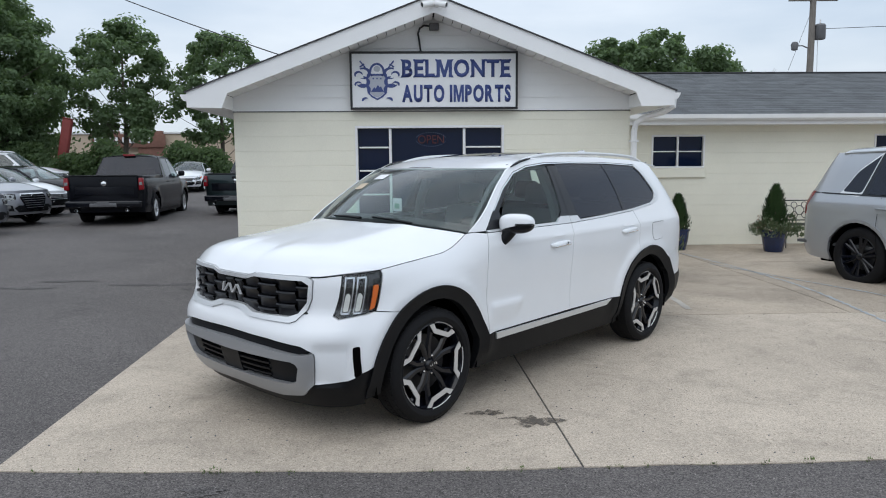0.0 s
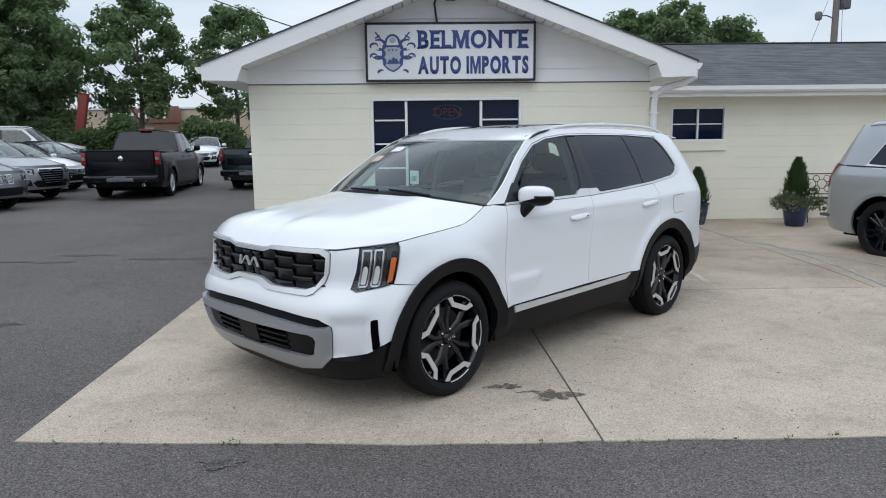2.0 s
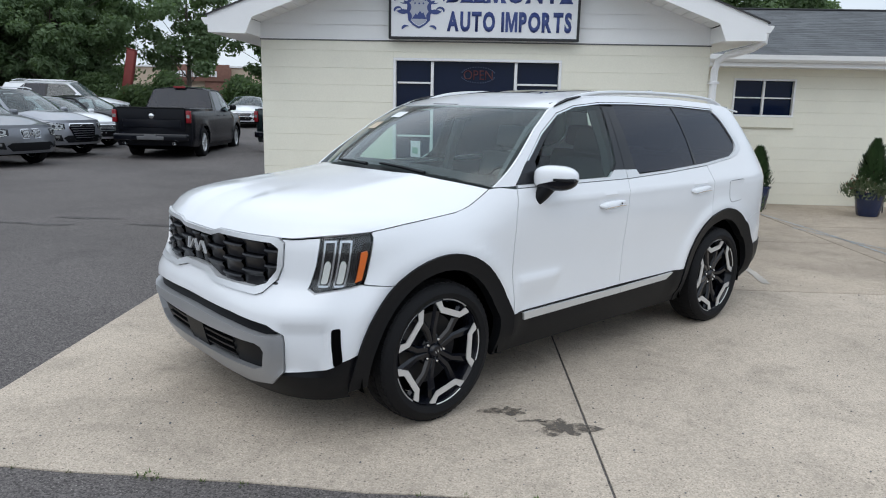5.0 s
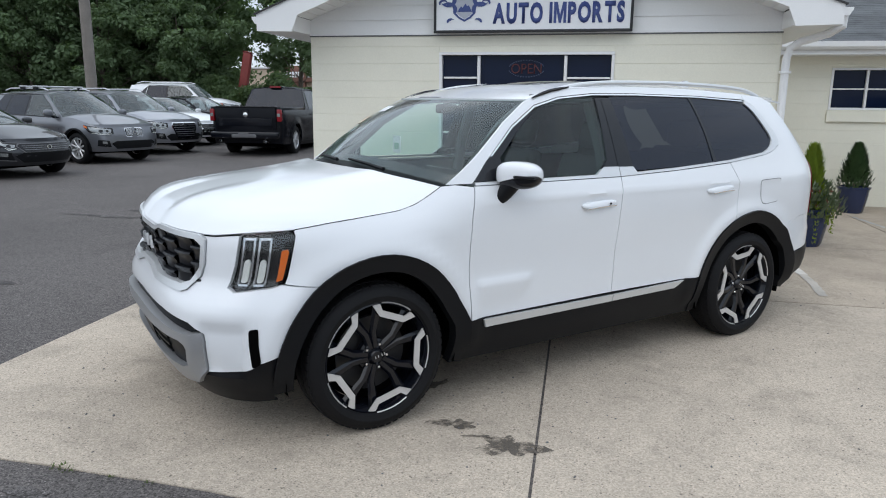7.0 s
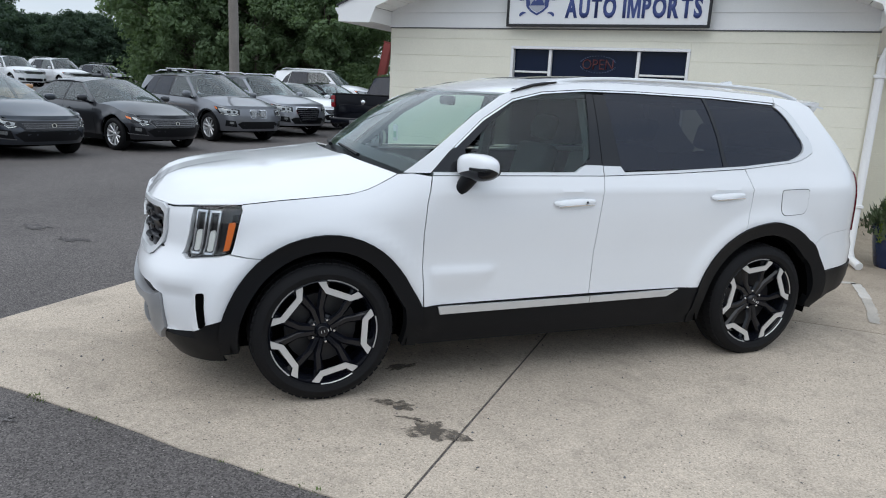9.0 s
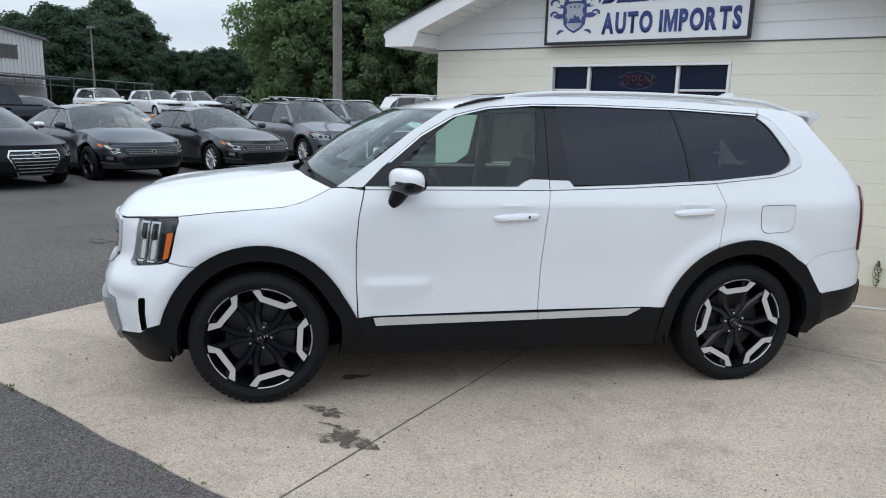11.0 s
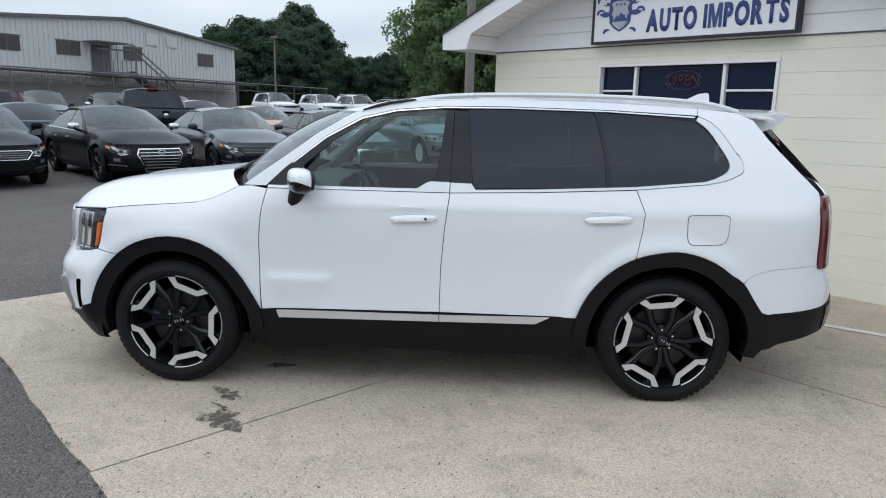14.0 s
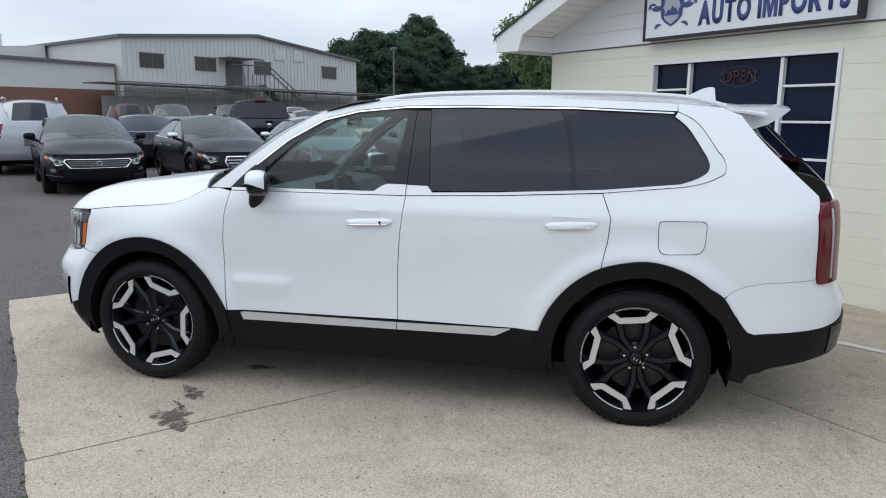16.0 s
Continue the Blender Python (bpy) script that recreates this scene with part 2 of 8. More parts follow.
def foliage(name, colour, vary=0.35):
    """Leaves: dull, with some light passing through."""
    m = material(name, colour, rough=0.7, vary=vary, scale=0.5, fine=5, bump=0, per_island=1.0, spec=0.2)
    n, l = m.node_tree.nodes, m.node_tree.links
    thin, mix = n.new("ShaderNodeBsdfTranslucent"), n.new("ShaderNodeMixShader")
    thin.inputs["Color"].default_value = (colour[0] * 1.2, colour[1] * 1.3, colour[2] * 0.8, 1)
    mix.inputs[0].default_value = 0.5
    l.new(n["Principled BSDF"].outputs[0], mix.inputs[1])
    l.new(thin.outputs[0], mix.inputs[2])
    l.new(mix.outputs[0], n["Material Output"].inputs["Surface"])
    return m


M["leaf"] = foliage("leaves", (0.155, 0.218, 0.122))
M["far_leaf"] = foliage("far_leaves", (0.078, 0.118, 0.088))
M["pot"] = material("blue_glazed_pot", (0.012, 0.024, 0.075), rough=0.25, vary=0.2, scale=6, bump=0.05, coat=0.25)
M["old_white"] = material("worn_white_line", (0.56, 0.53, 0.49), rough=0.8, vary=0.2, scale=5, fine=90, bump=0.3)
M["faint_white"] = material("nearly_gone_white_line", (0.44, 0.405, 0.36), rough=0.8, vary=0.3, scale=5, fine=90, bump=0.3)
M["old_blue"] = material("worn_blue_line", (0.36, 0.385, 0.40), rough=0.8, vary=0.30, scale=5, fine=90, bump=0.3)
M["oil"] = material("oil_stain", (0.10, 0.085, 0.07), rough=0.7, vary=0.35, scale=12, fine=120, bump=0.2)
stain_n, stain_l = M["oil"].node_tree.nodes, M["oil"].node_tree.links
broken, cover, bare_mix, clear_spot = (stain_n.new(k) for k in ("ShaderNodeTexNoise", "ShaderNodeMapRange", "ShaderNodeMixShader", "ShaderNodeBsdfTransparent"))
broken.inputs["Scale"].default_value, broken.inputs["Detail"].default_value, broken.inputs["Roughness"].default_value = 16.0, 8.0, 0.75
stain_l.new(stain_n["Texture Coordinate"].outputs["Object"], broken.inputs["Vector"])
cover.inputs["From Min"].default_value, cover.inputs["From Max"].default_value = 0.36, 0.56
cover.inputs["To Min"].default_value, cover.inputs["To Max"].default_value = 0.05, 0.88
stain_l.new(broken.outputs["Fac"], cover.inputs["Value"])
stain_l.new(cover.outputs["Result"], bare_mix.inputs[0])
stain_l.new(clear_spot.outputs[0], bare_mix.inputs[1])
stain_l.new(stain_n["Principled BSDF"].outputs[0], bare_mix.inputs[2])
stain_l.new(bare_mix.outputs[0], stain_n["Material Output"].inputs["Surface"])
M["plate_grey"] = material("plate_grey", (0.12, 0.12, 0.125), rough=0.5)
M["brick_red"] = material("red_brown_wall", (0.20, 0.10, 0.075), rough=0.85, vary=0.2)
M["tan_wall"] = material("tan_stucco", (0.52, 0.42, 0.32), rough=0.8, vary=0.06)
M["metal_wall"] = material("grey_metal_cladding", (0.60, 0.595, 0.58), rough=0.5, vary=0.06, scale=0.3)
# darker copy of the metal cladding: the canopy's shade is put into the colour
M["dock_wall"] = material("dock_panels_painted_shade", (0.36, 0.355, 0.35), rough=0.6, vary=0.2, scale=0.5)
M["wood_pole"] = material("weathered_pole", (0.20, 0.18, 0.16), rough=0.9, vary=0.25, scale=3, fine=40, bump=0.5)
M["red_paint"] = material("faded_red_paint", (0.20, 0.030, 0.025), rough=0.6, vary=0.15)


# ---- mesh helpers ----
def finish(bm, sharp=0.6, smooth=True):
    bmesh.ops.remove_doubles(bm, verts=bm.verts, dist=1e-5)
    bmesh.ops.recalc_face_normals(bm, faces=bm.faces)
    for f in bm.faces:
        f.smooth = smooth
    for e in bm.edges:
        if len(e.link_faces) == 2 and e.calc_face_angle(0) > sharp:
            e.smooth = False
    return bm


def part(name, bm, mat, parent=None, label="", m=None, fin=True):
    if fin:
        finish(bm)
    me = bpy.data.meshes.new(name)
    bm.to_mesh(me)
    bm.free()
    mats = mat if isinstance(mat, (list, tuple)) else [mat]
    for one in mats:
        me.materials.append(M[one] if isinstance(one, str) else one)
    ob = new(name, me)
    if parent is not None:
        ob.parent = parent
    if m is not None:
        ob.matrix_basis = m
    if label:
        ob["label"] = label
    return ob


def thing(name, label, category, m=None, group="", kind=""):
    ob = new(name)
    ob.empty_display_size = 0.2
    if m is not None:
        ob.matrix_basis = m
    return tagged(ob, label, category, group, kind)


def box(bm, x0, x1, y0, y1, z0, z1, bevel=0.0, m=None):
    mat = Matrix.Translation(((x0 + x1) / 2, (y0 + y1) / 2, (z0 + z1) / 2)) @ Matrix.Diagonal((abs(x1 - x0), abs(y1 - y0), abs(z1 - z0), 1))
    if m is not None:
        mat = m @ mat
    r = bmesh.ops.create_cube(bm, size=1.0, matrix=mat)
    if bevel:
        edges = list({e for v in r["verts"] for e in v.link_edges})
        bmesh.ops.bevel(bm, geom=edges, offset=bevel, segments=1 if bevel < 0.02 else 3, affect="EDGES", profile=0.5)
    return bm


def boxed(*a, **k):
    return box(bmesh.new(), *a, **k)


def tube(bm, points, radius, segs=8, caps=True):
    """A round bar along points; radius is a number or one for each point."""
    pts = [Vector(p) for p in points]
    radii = radius if isinstance(radius, (list, tuple)) else [radius] * len(pts)
    rings, side = [], None
    for i, p in enumerate(pts):
        d = (pts[min(i + 1, len(pts) - 1)] - pts[max(i - 1, 0)]).normalized()
        if side is None:
            side = d.orthogonal().normalized()
        else:
            side = (side - d * side.dot(d)).normalized()
        up = d.cross(side)
        rings.append([bm.verts.new(p + (side * math.cos(a) + up * math.sin(a)) * radii[i]) for a in (2 * math.pi * k / segs for k in range(segs))])
    for a, b in zip(rings, rings[1:]):
        for k in range(segs):
            bm.faces.new((a[k], a[(k + 1) % segs], b[(k + 1) % segs], b[k]))
    if caps:
        bm.faces.new(rings[0][::-1])
        bm.faces.new(rings[-1])
    return bm


def prism(bm, outline, y0, y1, m=None):
    """An outline in (x, z) pushed from y0 to y1."""
    m = m or Matrix.Identity(4)
    a = [bm.verts.new(m @ Vector((x, y0, z))) for x, z in outline]
    b = [bm.verts.new(m @ Vector((x, y1, z))) for x, z in outline]
    bm.faces.new(a)
    bm.faces.new(b[::-1])
    for i in range(len(a)):
        j = (i + 1) % len(a)
        bm.faces.new((a[i], b[i], b[j], a[j]))
    return bm


def lathe(bm, profile, segs=32, m=None):
    """A profile of (radius, height) turned about z."""
    m = m or Matrix.Identity(4)
    rings = [[bm.verts.new(m @ Vector((r * math.cos(2 * math.pi * k / segs), r * math.sin(2 * math.pi * k / segs), z))) for k in range(segs)] if r > 1e-6 else [bm.verts.new(m @ Vector((0, 0, z)))] for r, z in profile]
    for a, b in zip(rings, rings[1:]):
        for k in range(segs):
            j = (k + 1) % segs
            if len(a) == 1 and len(b) == 1:
                continue
            if len(a) == 1:
                bm.faces.new((a[0], b[j], b[k]))
            elif len(b) == 1:
                bm.faces.new((a[k], a[j], b[0]))
            else:
                bm.faces.new((a[k], a[j], b[j], b[k]))
    return bm


def loft(bm, rows, thick=0.0):
    """A sheet through rows of points; thick pushes a second sheet down against the normal."""
    grid = [[bm.verts.new(p) for p in row] for row in rows]
    faces = [bm.faces.new((grid[i][j], grid[i][j + 1], grid[i + 1][j + 1], grid[i + 1][j])) for i in range(len(grid) - 1) for j in range(len(grid[0]) - 1)]
    if thick:
        bmesh.ops.recalc_face_normals(bm, faces=faces)
        bmesh.ops.solidify(bm, geom=faces, thickness=thick)
    return bm


def lerp(a, b, t):
    return a + (b - a) * t


def curve(table, x):
    """Smooth interpolation in a table of (x, value)."""
    if x <= table[0][0]:
        return table[0][1]
    for (x0, v0), (x1, v1) in zip(table, table[1:]):
        if x <= x1:
            t = (x - x0) / (x1 - x0)
            return lerp(v0, v1, t)
    return table[-1][1]


def smooth(a, b, x):
    t = min(max((x - a) / (b - a), 0), 1)
    return t * t * (3 - 2 * t)


# ---- vehicles ----
def glide(table, x):
    """Rounded interpolation in a table of (x, value)."""
    if x <= table[0][0]:
        return table[0][1]
    if x >= table[-1][0]:
        return table[-1][1]
    k = next(i for i in range(len(table) - 1) if x <= table[i + 1][0])
    (x0, v0), (x1, v1) = table[k], table[k + 1]
    h = x1 - x0
    d = (v1 - v0) / h
    before = (v0 - table[k - 1][1]) / (x0 - table[k - 1][0]) if k else d
    after = (table[k + 2][1] - v1) / (table[k + 2][0] - x1) if k + 2 < len(table) else d
    m0 = 0 if before * d <= 0 else 2 * before * d / (before + d)
    m1 = 0 if after * d <= 0 else 2 * after * d / (after + d)
    t = (x - x0) / h
    return v0 * (2 * t**3 - 3 * t**2 + 1) + m0 * h * (t**3 - 2 * t**2 + t) + v1 * (3 * t**2 - 2 * t**3) + m1 * h * (t**3 - t**2)


class Body:
    """The skin of a car: front at x = 0, rear at x = length, the driver's side at negative y. A place on it is (s, z): the way round from the middle of the nose, and the height."""

    def __init__(self, xc, xr, nose, tail, width, nose_width=None, blend=(0, 0), n=2.5, swell=None, n_low=None, n_rear=None):
        self.xc, self.xr, self.nose, self.tail, self.width, self.n = xc, xr, nose, tail, width, n
        self.nose_width, self.blend, self.swell = nose_width, blend, swell
        self.zref = 0.8
        self.n_low, self.n_rear = n_low or n, n_rear or n
        nf, nr = self.power(self.zref), self.n_rear
        fx, rx, w = glide(nose, self.zref), glide(tail, self.zref), glide(width, self.zref)
        keys = []
        for k in range(49):
            a = math.pi / 2 * k / 48
            keys.append((a, xc - (xc - fx) * math.cos(a) ** (2 / nf), w * math.sin(a) ** (2 / nf)))
        keys.append((math.pi / 2 + 1, xr, w))
        for k in range(1, 49):
            a = math.pi / 2 * k / 48
            keys.append((math.pi / 2 + 1 + a, xr + (rx - xr) * math.sin(a) ** (2 / nr), w * math.cos(a) ** (2 / nr)))
        self.keys, s = [], 0.0
        for i, key in enumerate(keys):
            if i:
                s += math.hypot(key[1] - keys[i - 1][1], key[2] - keys[i - 1][2])
            self.keys.append((s, *key))
        self.end = s

    def power(self, z):
        return lerp(self.n_low, self.n, smooth(0.66, 0.84, z))

    def _by(self, column, value, lo, hi):
        ks = [k for k in self.keys if lo <= k[1] <= hi]
        for a, b in zip(ks, ks[1:]):
            u, v = a[column], b[column]
            if min(u, v) - 1e-9 <= value <= max(u, v) + 1e-9:
                return a[0] if u == v else lerp(a[0], b[0], (value - u) / (v - u))
        first, last = ks[0], ks[-1]
        return first[0] if abs(value - first[column]) < abs(value - last[column]) else last[0]

    def d(self, x, z):
        return (self._by(2, x, 0, 99), z)

    def spot(self, x, z):
        """The exact place on the skin at (x, z), also where the nose curves round."""
        if x >= self.xc:
            return self.d(x, z)
        g = math.acos(min(((self.xc - x) / (self.xc - glide(self.nose, z))) ** (self.power(z) / 2), 1))
        a, c = next((a, c) for a, c in zip(self.keys, self.keys[1:]) if c[1] >= g)
        return (lerp(a[0], c[0], (g - a[1]) / (c[1] - a[1])), z)

    def f(self, y, z):
        return (self._by(3, abs(y), 0, math.pi / 2), z)

    def r(self, y, z):
        return (self._by(3, abs(y), math.pi / 2 + 1, 99), z)

    def wide(self, x, z):
        w = glide(self.width, z)
        if self.nose_width:
            w = lerp(glide(self.nose_width, z), w, smooth(*self.blend, x))
        return w

    def flat(self, s, z):
        s = min(max(s, 0), self.end)
        ks = self.keys
        i = 0
        lo, hi = 0, len(ks) - 2
        while lo < hi:
            mid = (lo + hi) // 2
            if ks[mid + 1][0] < s:
                lo = mid + 1
            else:
                hi = mid
        a, b = ks[lo], ks[lo + 1]
        g = lerp(a[1], b[1], (s - a[0]) / max(b[0] - a[0], 1e-9))
        n = self.power(z) if g <= math.pi / 2 else self.n_rear
        if g <= math.pi / 2:
            x = self.xc - (self.xc - glide(self.nose, z)) * max(math.cos(g), 0) ** (2 / n)
            y = self.wide(x, z) * math.sin(g) ** (2 / n)
        elif g <= math.pi / 2 + 1:
            x = lerp(self.xc, self.xr, g - math.pi / 2)
            y = self.wide(x, z)
        else:
            g -= math.pi / 2 + 1
            x = self.xr + (glide(self.tail, z) - self.xr) * math.sin(min(g, math.pi / 2)) ** (2 / n)
            y = self.wide(x, z) * max(math.cos(g), 0) ** (2 / n)
        return x, y

    def at(self, s, z, off=0.0, side=-1):
        x, y = self.flat(s, z)
        x0, y0 = self.flat(s - 0.01, z)
        x1, y1 = self.flat(s + 0.01, z)
        tx, ty = x1 - x0, y1 - y0
        if s <= 0.011:
            tx, ty = 0, 1
        if s >= self.end - 0.011:
            tx, ty = 0, -1
        k = math.hypot(tx, ty) or 1
        if self.swell:
            off += self.swell(x, z)
        return Vector((x - ty / k * off, side * max(y + tx / k * off, 0), z))

    def panel(self, name, outline, mat, parent, off=0.0, thick=0.012, middle=False, sides=(-1, 1), step=0.06, label="", round_edge=0.0):
        """A piece of the skin inside an outline of (s, z), with its edges turned in. middle: it crosses the car's middle and is one piece."""
        flatbm = bmesh.new()
        flatbm.faces.new([flatbm.verts.new((s, 0, z)) for s, z in outline])
        ss, zs = [p[0] for p in outline], [p[1] for p in outline]
        for axis, low, high in ((0, min(ss), max(ss)), (2, min(zs), max(zs))):
            k = math.floor(low / step) + 1
            while k * step < high - 1e-6:
                co, no = [0, 0, 0], [0, 0, 0]
                co[axis], no[axis] = k * step, 1
                bmesh.ops.bisect_plane(flatbm, geom=flatbm.verts[:] + flatbm.edges[:] + flatbm.faces[:], plane_co=co, plane_no=no, dist=1e-6)
                k += 1
        if thick:
            rim = [e for e in flatbm.edges if e.is_boundary and not (middle and all(v.co.x < 1e-4 or v.co.x > self.end - 1e-4 for v in e.verts))]
            if round_edge:
                made = bmesh.ops.extrude_edge_only(flatbm, edges=rim)["geom"]
                for v in made:
                    if isinstance(v, bmesh.types.BMVert):
                        v.co.y -= round_edge * 0.35
                rim = [e for e in flatbm.edges if e.is_boundary and any(v.co.y < -1e-6 for v in e.verts)]
            made = bmesh.ops.extrude_edge_only(flatbm, edges=rim)["geom"]
            for v in made:
                if isinstance(v, bmesh.types.BMVert):
                    v.co.y = -thick
        out = []
        for group in ((sides,) if middle else tuple((s,) for s in sides)):
            bm = bmesh.new()
            for side in group:
                index = {v: bm.verts.new(self.at(v.co.x, v.co.z, off + v.co.y, side)) for v in flatbm.verts}
                for face in flatbm.faces:
                    vs = [index[v] for v in face.verts]
                    bm.faces.new(vs if side < 0 else vs[::-1])
            out.append(part(name, bm, mat, parent, label))
        flatbm.free()
        return out


def rounded(outline, r, n=4):
    """An outline with its corners rounded by about r."""
    out, k = [], len(outline)
    for i in range(k):
        a, p, c = (Vector(outline[(i + j) % k]) for j in (-1, 0, 1))
        da, dc = min(r, (a - p).length * 0.45), min(r, (c - p).length * 0.45)
        p0, p1 = p + (a - p).normalized() * da, p + (c - p).normalized() * dc
        for j in range(n + 1):
            t = j / n
            out.append(tuple(p0 * (1 - t) ** 2 + p * 2 * t * (1 - t) + p1 * t * t))
    return out


def arc(cx, cz, rx, rz, a0, a1, n=16):
    return [(cx + rx * math.cos(radians(lerp(a0, a1, k / n))), cz + rz * math.sin(radians(lerp(a0, a1, k / n)))) for k in range(n + 1)]


def wheel(parent, x, y, z, r, rim, width, style, side, phase=0.0):
    """A wheel at its hub's place, its face towards side (-1 or 1)."""
    turn = Matrix.Rotation(radians(90 if side < 0 else -90), 4, "X")
    hub = new("wheel")
    hub.parent = parent
    hub.matrix_basis = Matrix.Translation((x, y, z)) @ turn @ Matrix.Rotation(radians(phase), 4, "Z")
    h = width / 2
    tyre = lathe(bmesh.new(), [(rim - 0.005, h - 0.02), (rim + 0.004, h - 0.004), (rim + 0.03, h + 0.004), (r - 0.045, h), (r - 0.018, h - 0.014), (r - 0.004, h - 0.04), (r, h - 0.07), (r, -h + 0.05), (r - 0.02, -h + 0.01), (rim, -h)], 44)
    part("tyre", tyre, "rubber", hub)
    if style == "hero":
        tread = bmesh.new()
        for k in range(60):
            a = 2 * math.pi * k / 60
            for z0, z1, shift in ((h - 0.075, h - 0.028, 0.0), (h - 0.13, h - 0.085, 0.04)):
                m = Matrix.Rotation(a + shift, 4, "Z")
                box(tread, r - 0.012, r + (0.0025 if z1 < h - 0.05 else -0.003), -0.0145, 0.0145, z0, z1, m=m)
        part("tread", tread, "rubber", hub, fin=False)
    barrel = lathe(bmesh.new(), [(rim, h - 0.022), (rim - 0.012, h - 0.016), (rim - 0.02, h - 0.03), (rim - 0.035, h - 0.07), (rim - 0.04, -h + 0.03)], 40)
    part("rim", barrel, "gloss_black" if style in ("hero", "black") else "alloy", hub)
    # disc and backing are black: the shade inside the wheel is painted in
    disc = lathe(bmesh.new(), [(0.0, 0.0), (rim * 0.66, 0.0), (rim * 0.66, -0.025), (0.0, -0.025)], 28)
    part("brake_disc", disc, "black_metal", hub)
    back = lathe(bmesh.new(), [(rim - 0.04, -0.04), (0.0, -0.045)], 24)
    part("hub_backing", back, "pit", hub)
    spokes = bmesh.new()
    if style == "hero":
        for k in range(5):
            for da in (-13, 13):
                a = radians(90 + 72 * k)
                inner = Vector((math.cos(a + radians(da * 1.2)) * 0.045, math.sin(a + radians(da * 1.2)) * 0.045, h - 0.055))
                mid = Vector((math.cos(a + radians(da * 0.75)) * 0.13, math.sin(a + radians(da * 0.75)) * 0.13, h - 0.046))
                outer = Vector((math.cos(a + radians(da * 1.4)) * (rim - 0.012), math.sin(a + radians(da * 1.4)) * (rim - 0.012), h - 0.036))
                rows = []
                for p, w in ((inner, 0.020), (mid, 0.022), (outer, 0.034)):
                    d = Vector((-math.sin(a), math.cos(a), 0))
                    rows.append([p - d * w + Vector((0, 0, -0.014)), p - d * w * 0.5, p + d * w * 0.5, p + d * w + Vector((0, 0, -0.014))])
                loft(spokes, rows, thick=0.012)
        part("spoke_web", spokes, "gloss_black", hub)
        one = bmesh.new()
        q = lambda deg, rr: (math.cos(radians(90 + deg)) * rr, math.sin(radians(90 + deg)) * rr)
        outline = [q(-27.5, 0.945), q(-19.5, 0.965), q(-15.5, 0.835), q(15.5, 0.835), q(19.5, 0.965), q(27.5, 0.945), q(19.0, 0.735), q(-19.0, 0.735)]
        scale_up = rim
        prism(one, [(px * scale_up, -pz * scale_up) for px, pz in outline], 0.0, 0.007)
        bmesh.ops.rotate(one, verts=one.verts, cent=(0, 0, 0), matrix=Matrix.Rotation(radians(-90), 3, "X"))
        bmesh.ops.translate(one, verts=one.verts, vec=(0, 0, h - 0.018))
        first = part("spoke_face", one, "machined", hub, "bright machined spoke end")
        for k in range(1, 5):
            o = new("spoke_face", first.data)
            o.parent = hub
            o.matrix_basis = Matrix.Rotation(radians(72 * k), 4, "Z")
        lip = bmesh.new()
        loft(lip, [[Vector((math.cos(radians(90 + e)) * rr, math.sin(radians(90 + e)) * rr, zz)) for rr, zz in ((rim - 0.001, h - 0.017), (rim - 0.006, h - 0.0135), (rim - 0.010, h - 0.018))] for e in range(162, 199, 4)])
        arc_one = part("rim_edge", lip, "machined", hub, "thin bright rim arc")
        for k in range(1, 5):
            o = new("rim_edge", arc_one.data)
            o.parent = hub
            o.matrix_basis = Matrix.Rotation(radians(72 * k), 4, "Z")
        cap = lathe(bmesh.new(), [(0.0, h - 0.036), (0.028, h - 0.037), (0.034, h - 0.043), (0.042, h - 0.06), (0.085, h - 0.075), (0.09, h - 0.1)], 24)
        part("hub_cap", cap, "gloss_black", hub)
        mark = bmesh.new()
        for dx in (-0.011, -0.003, 0.005, 0.012):
            box(mark, dx, dx + 0.003, -0.007, 0.007, h - 0.037, h - 0.0345, m=Matrix.Shear("XY", 4, (0.35, 0.0)) if dx in (-0.003, 0.012) else None)
        part("hub_mark", mark, "machined", hub)
        for k in range(5):
            a = radians(90 + 36 + 72 * k)
            part("lug_nut", lathe(bmesh.new(), [(0.0, h - 0.050), (0.006, h - 0.051), (0.0095, h - 0.056), (0.0105, h - 0.085)], 10), "chrome", hub, m=Matrix.Translation((math.cos(a) * 0.062, math.sin(a) * 0.062, 0)))
    else:
        count = {"silver": 5, "black": 6, "ten": 10}[style]
        for k in range(count):
            a = 2 * math.pi * k / count + 0.3
            for da in ((-0.17, 0.17) if count < 10 else (0.0,)):
                rows = []
                for rr, w in ((0.05, 0.02), (rim - 0.01, 0.028 if count < 10 else 0.024)):
                    ca, sa = math.cos(a + da), math.sin(a + da)
                    p, d = Vector((ca * rr, sa * rr, h - (0.04 if rr < 0.1 else 0.022))), Vector((-sa, ca, 0))
                    rows.append([p - d * w + Vector((0, 0, -0.012)), p - d * w * 0.5, p + d * w * 0.5, p + d * w + Vector((0, 0, -0.012))])
                loft(spokes, rows, thick=0.012)
        part("spokes", spokes, "gloss_black" if style == "black" else "alloy", hub)
        part("hub_cap", lathe(bmesh.new(), [(0.0, h - 0.025), (0.03, h - 0.027), (0.05, h - 0.04), (0.07, h - 0.07)], 18), "gloss_black" if style == "black" else "alloy", hub)
    return hub


def sheet(name, rows, mat, parent, thick=-0.01, label=""):
    return part(name, loft(bmesh.new(), rows, thick), mat, parent, label)


def across(x_side, x_mid, half, z_side, z_mid, power=2.2, n=14):
    """A bowed line over the car from side to side."""
    row = []
    for k in range(n + 1):
        t = -1 + 2 * k / n
        c = 1 - abs(t) ** power
        row.append(Vector((lerp(x_side, x_mid, c), half * t, lerp(z_side, z_mid, c))))
    return row


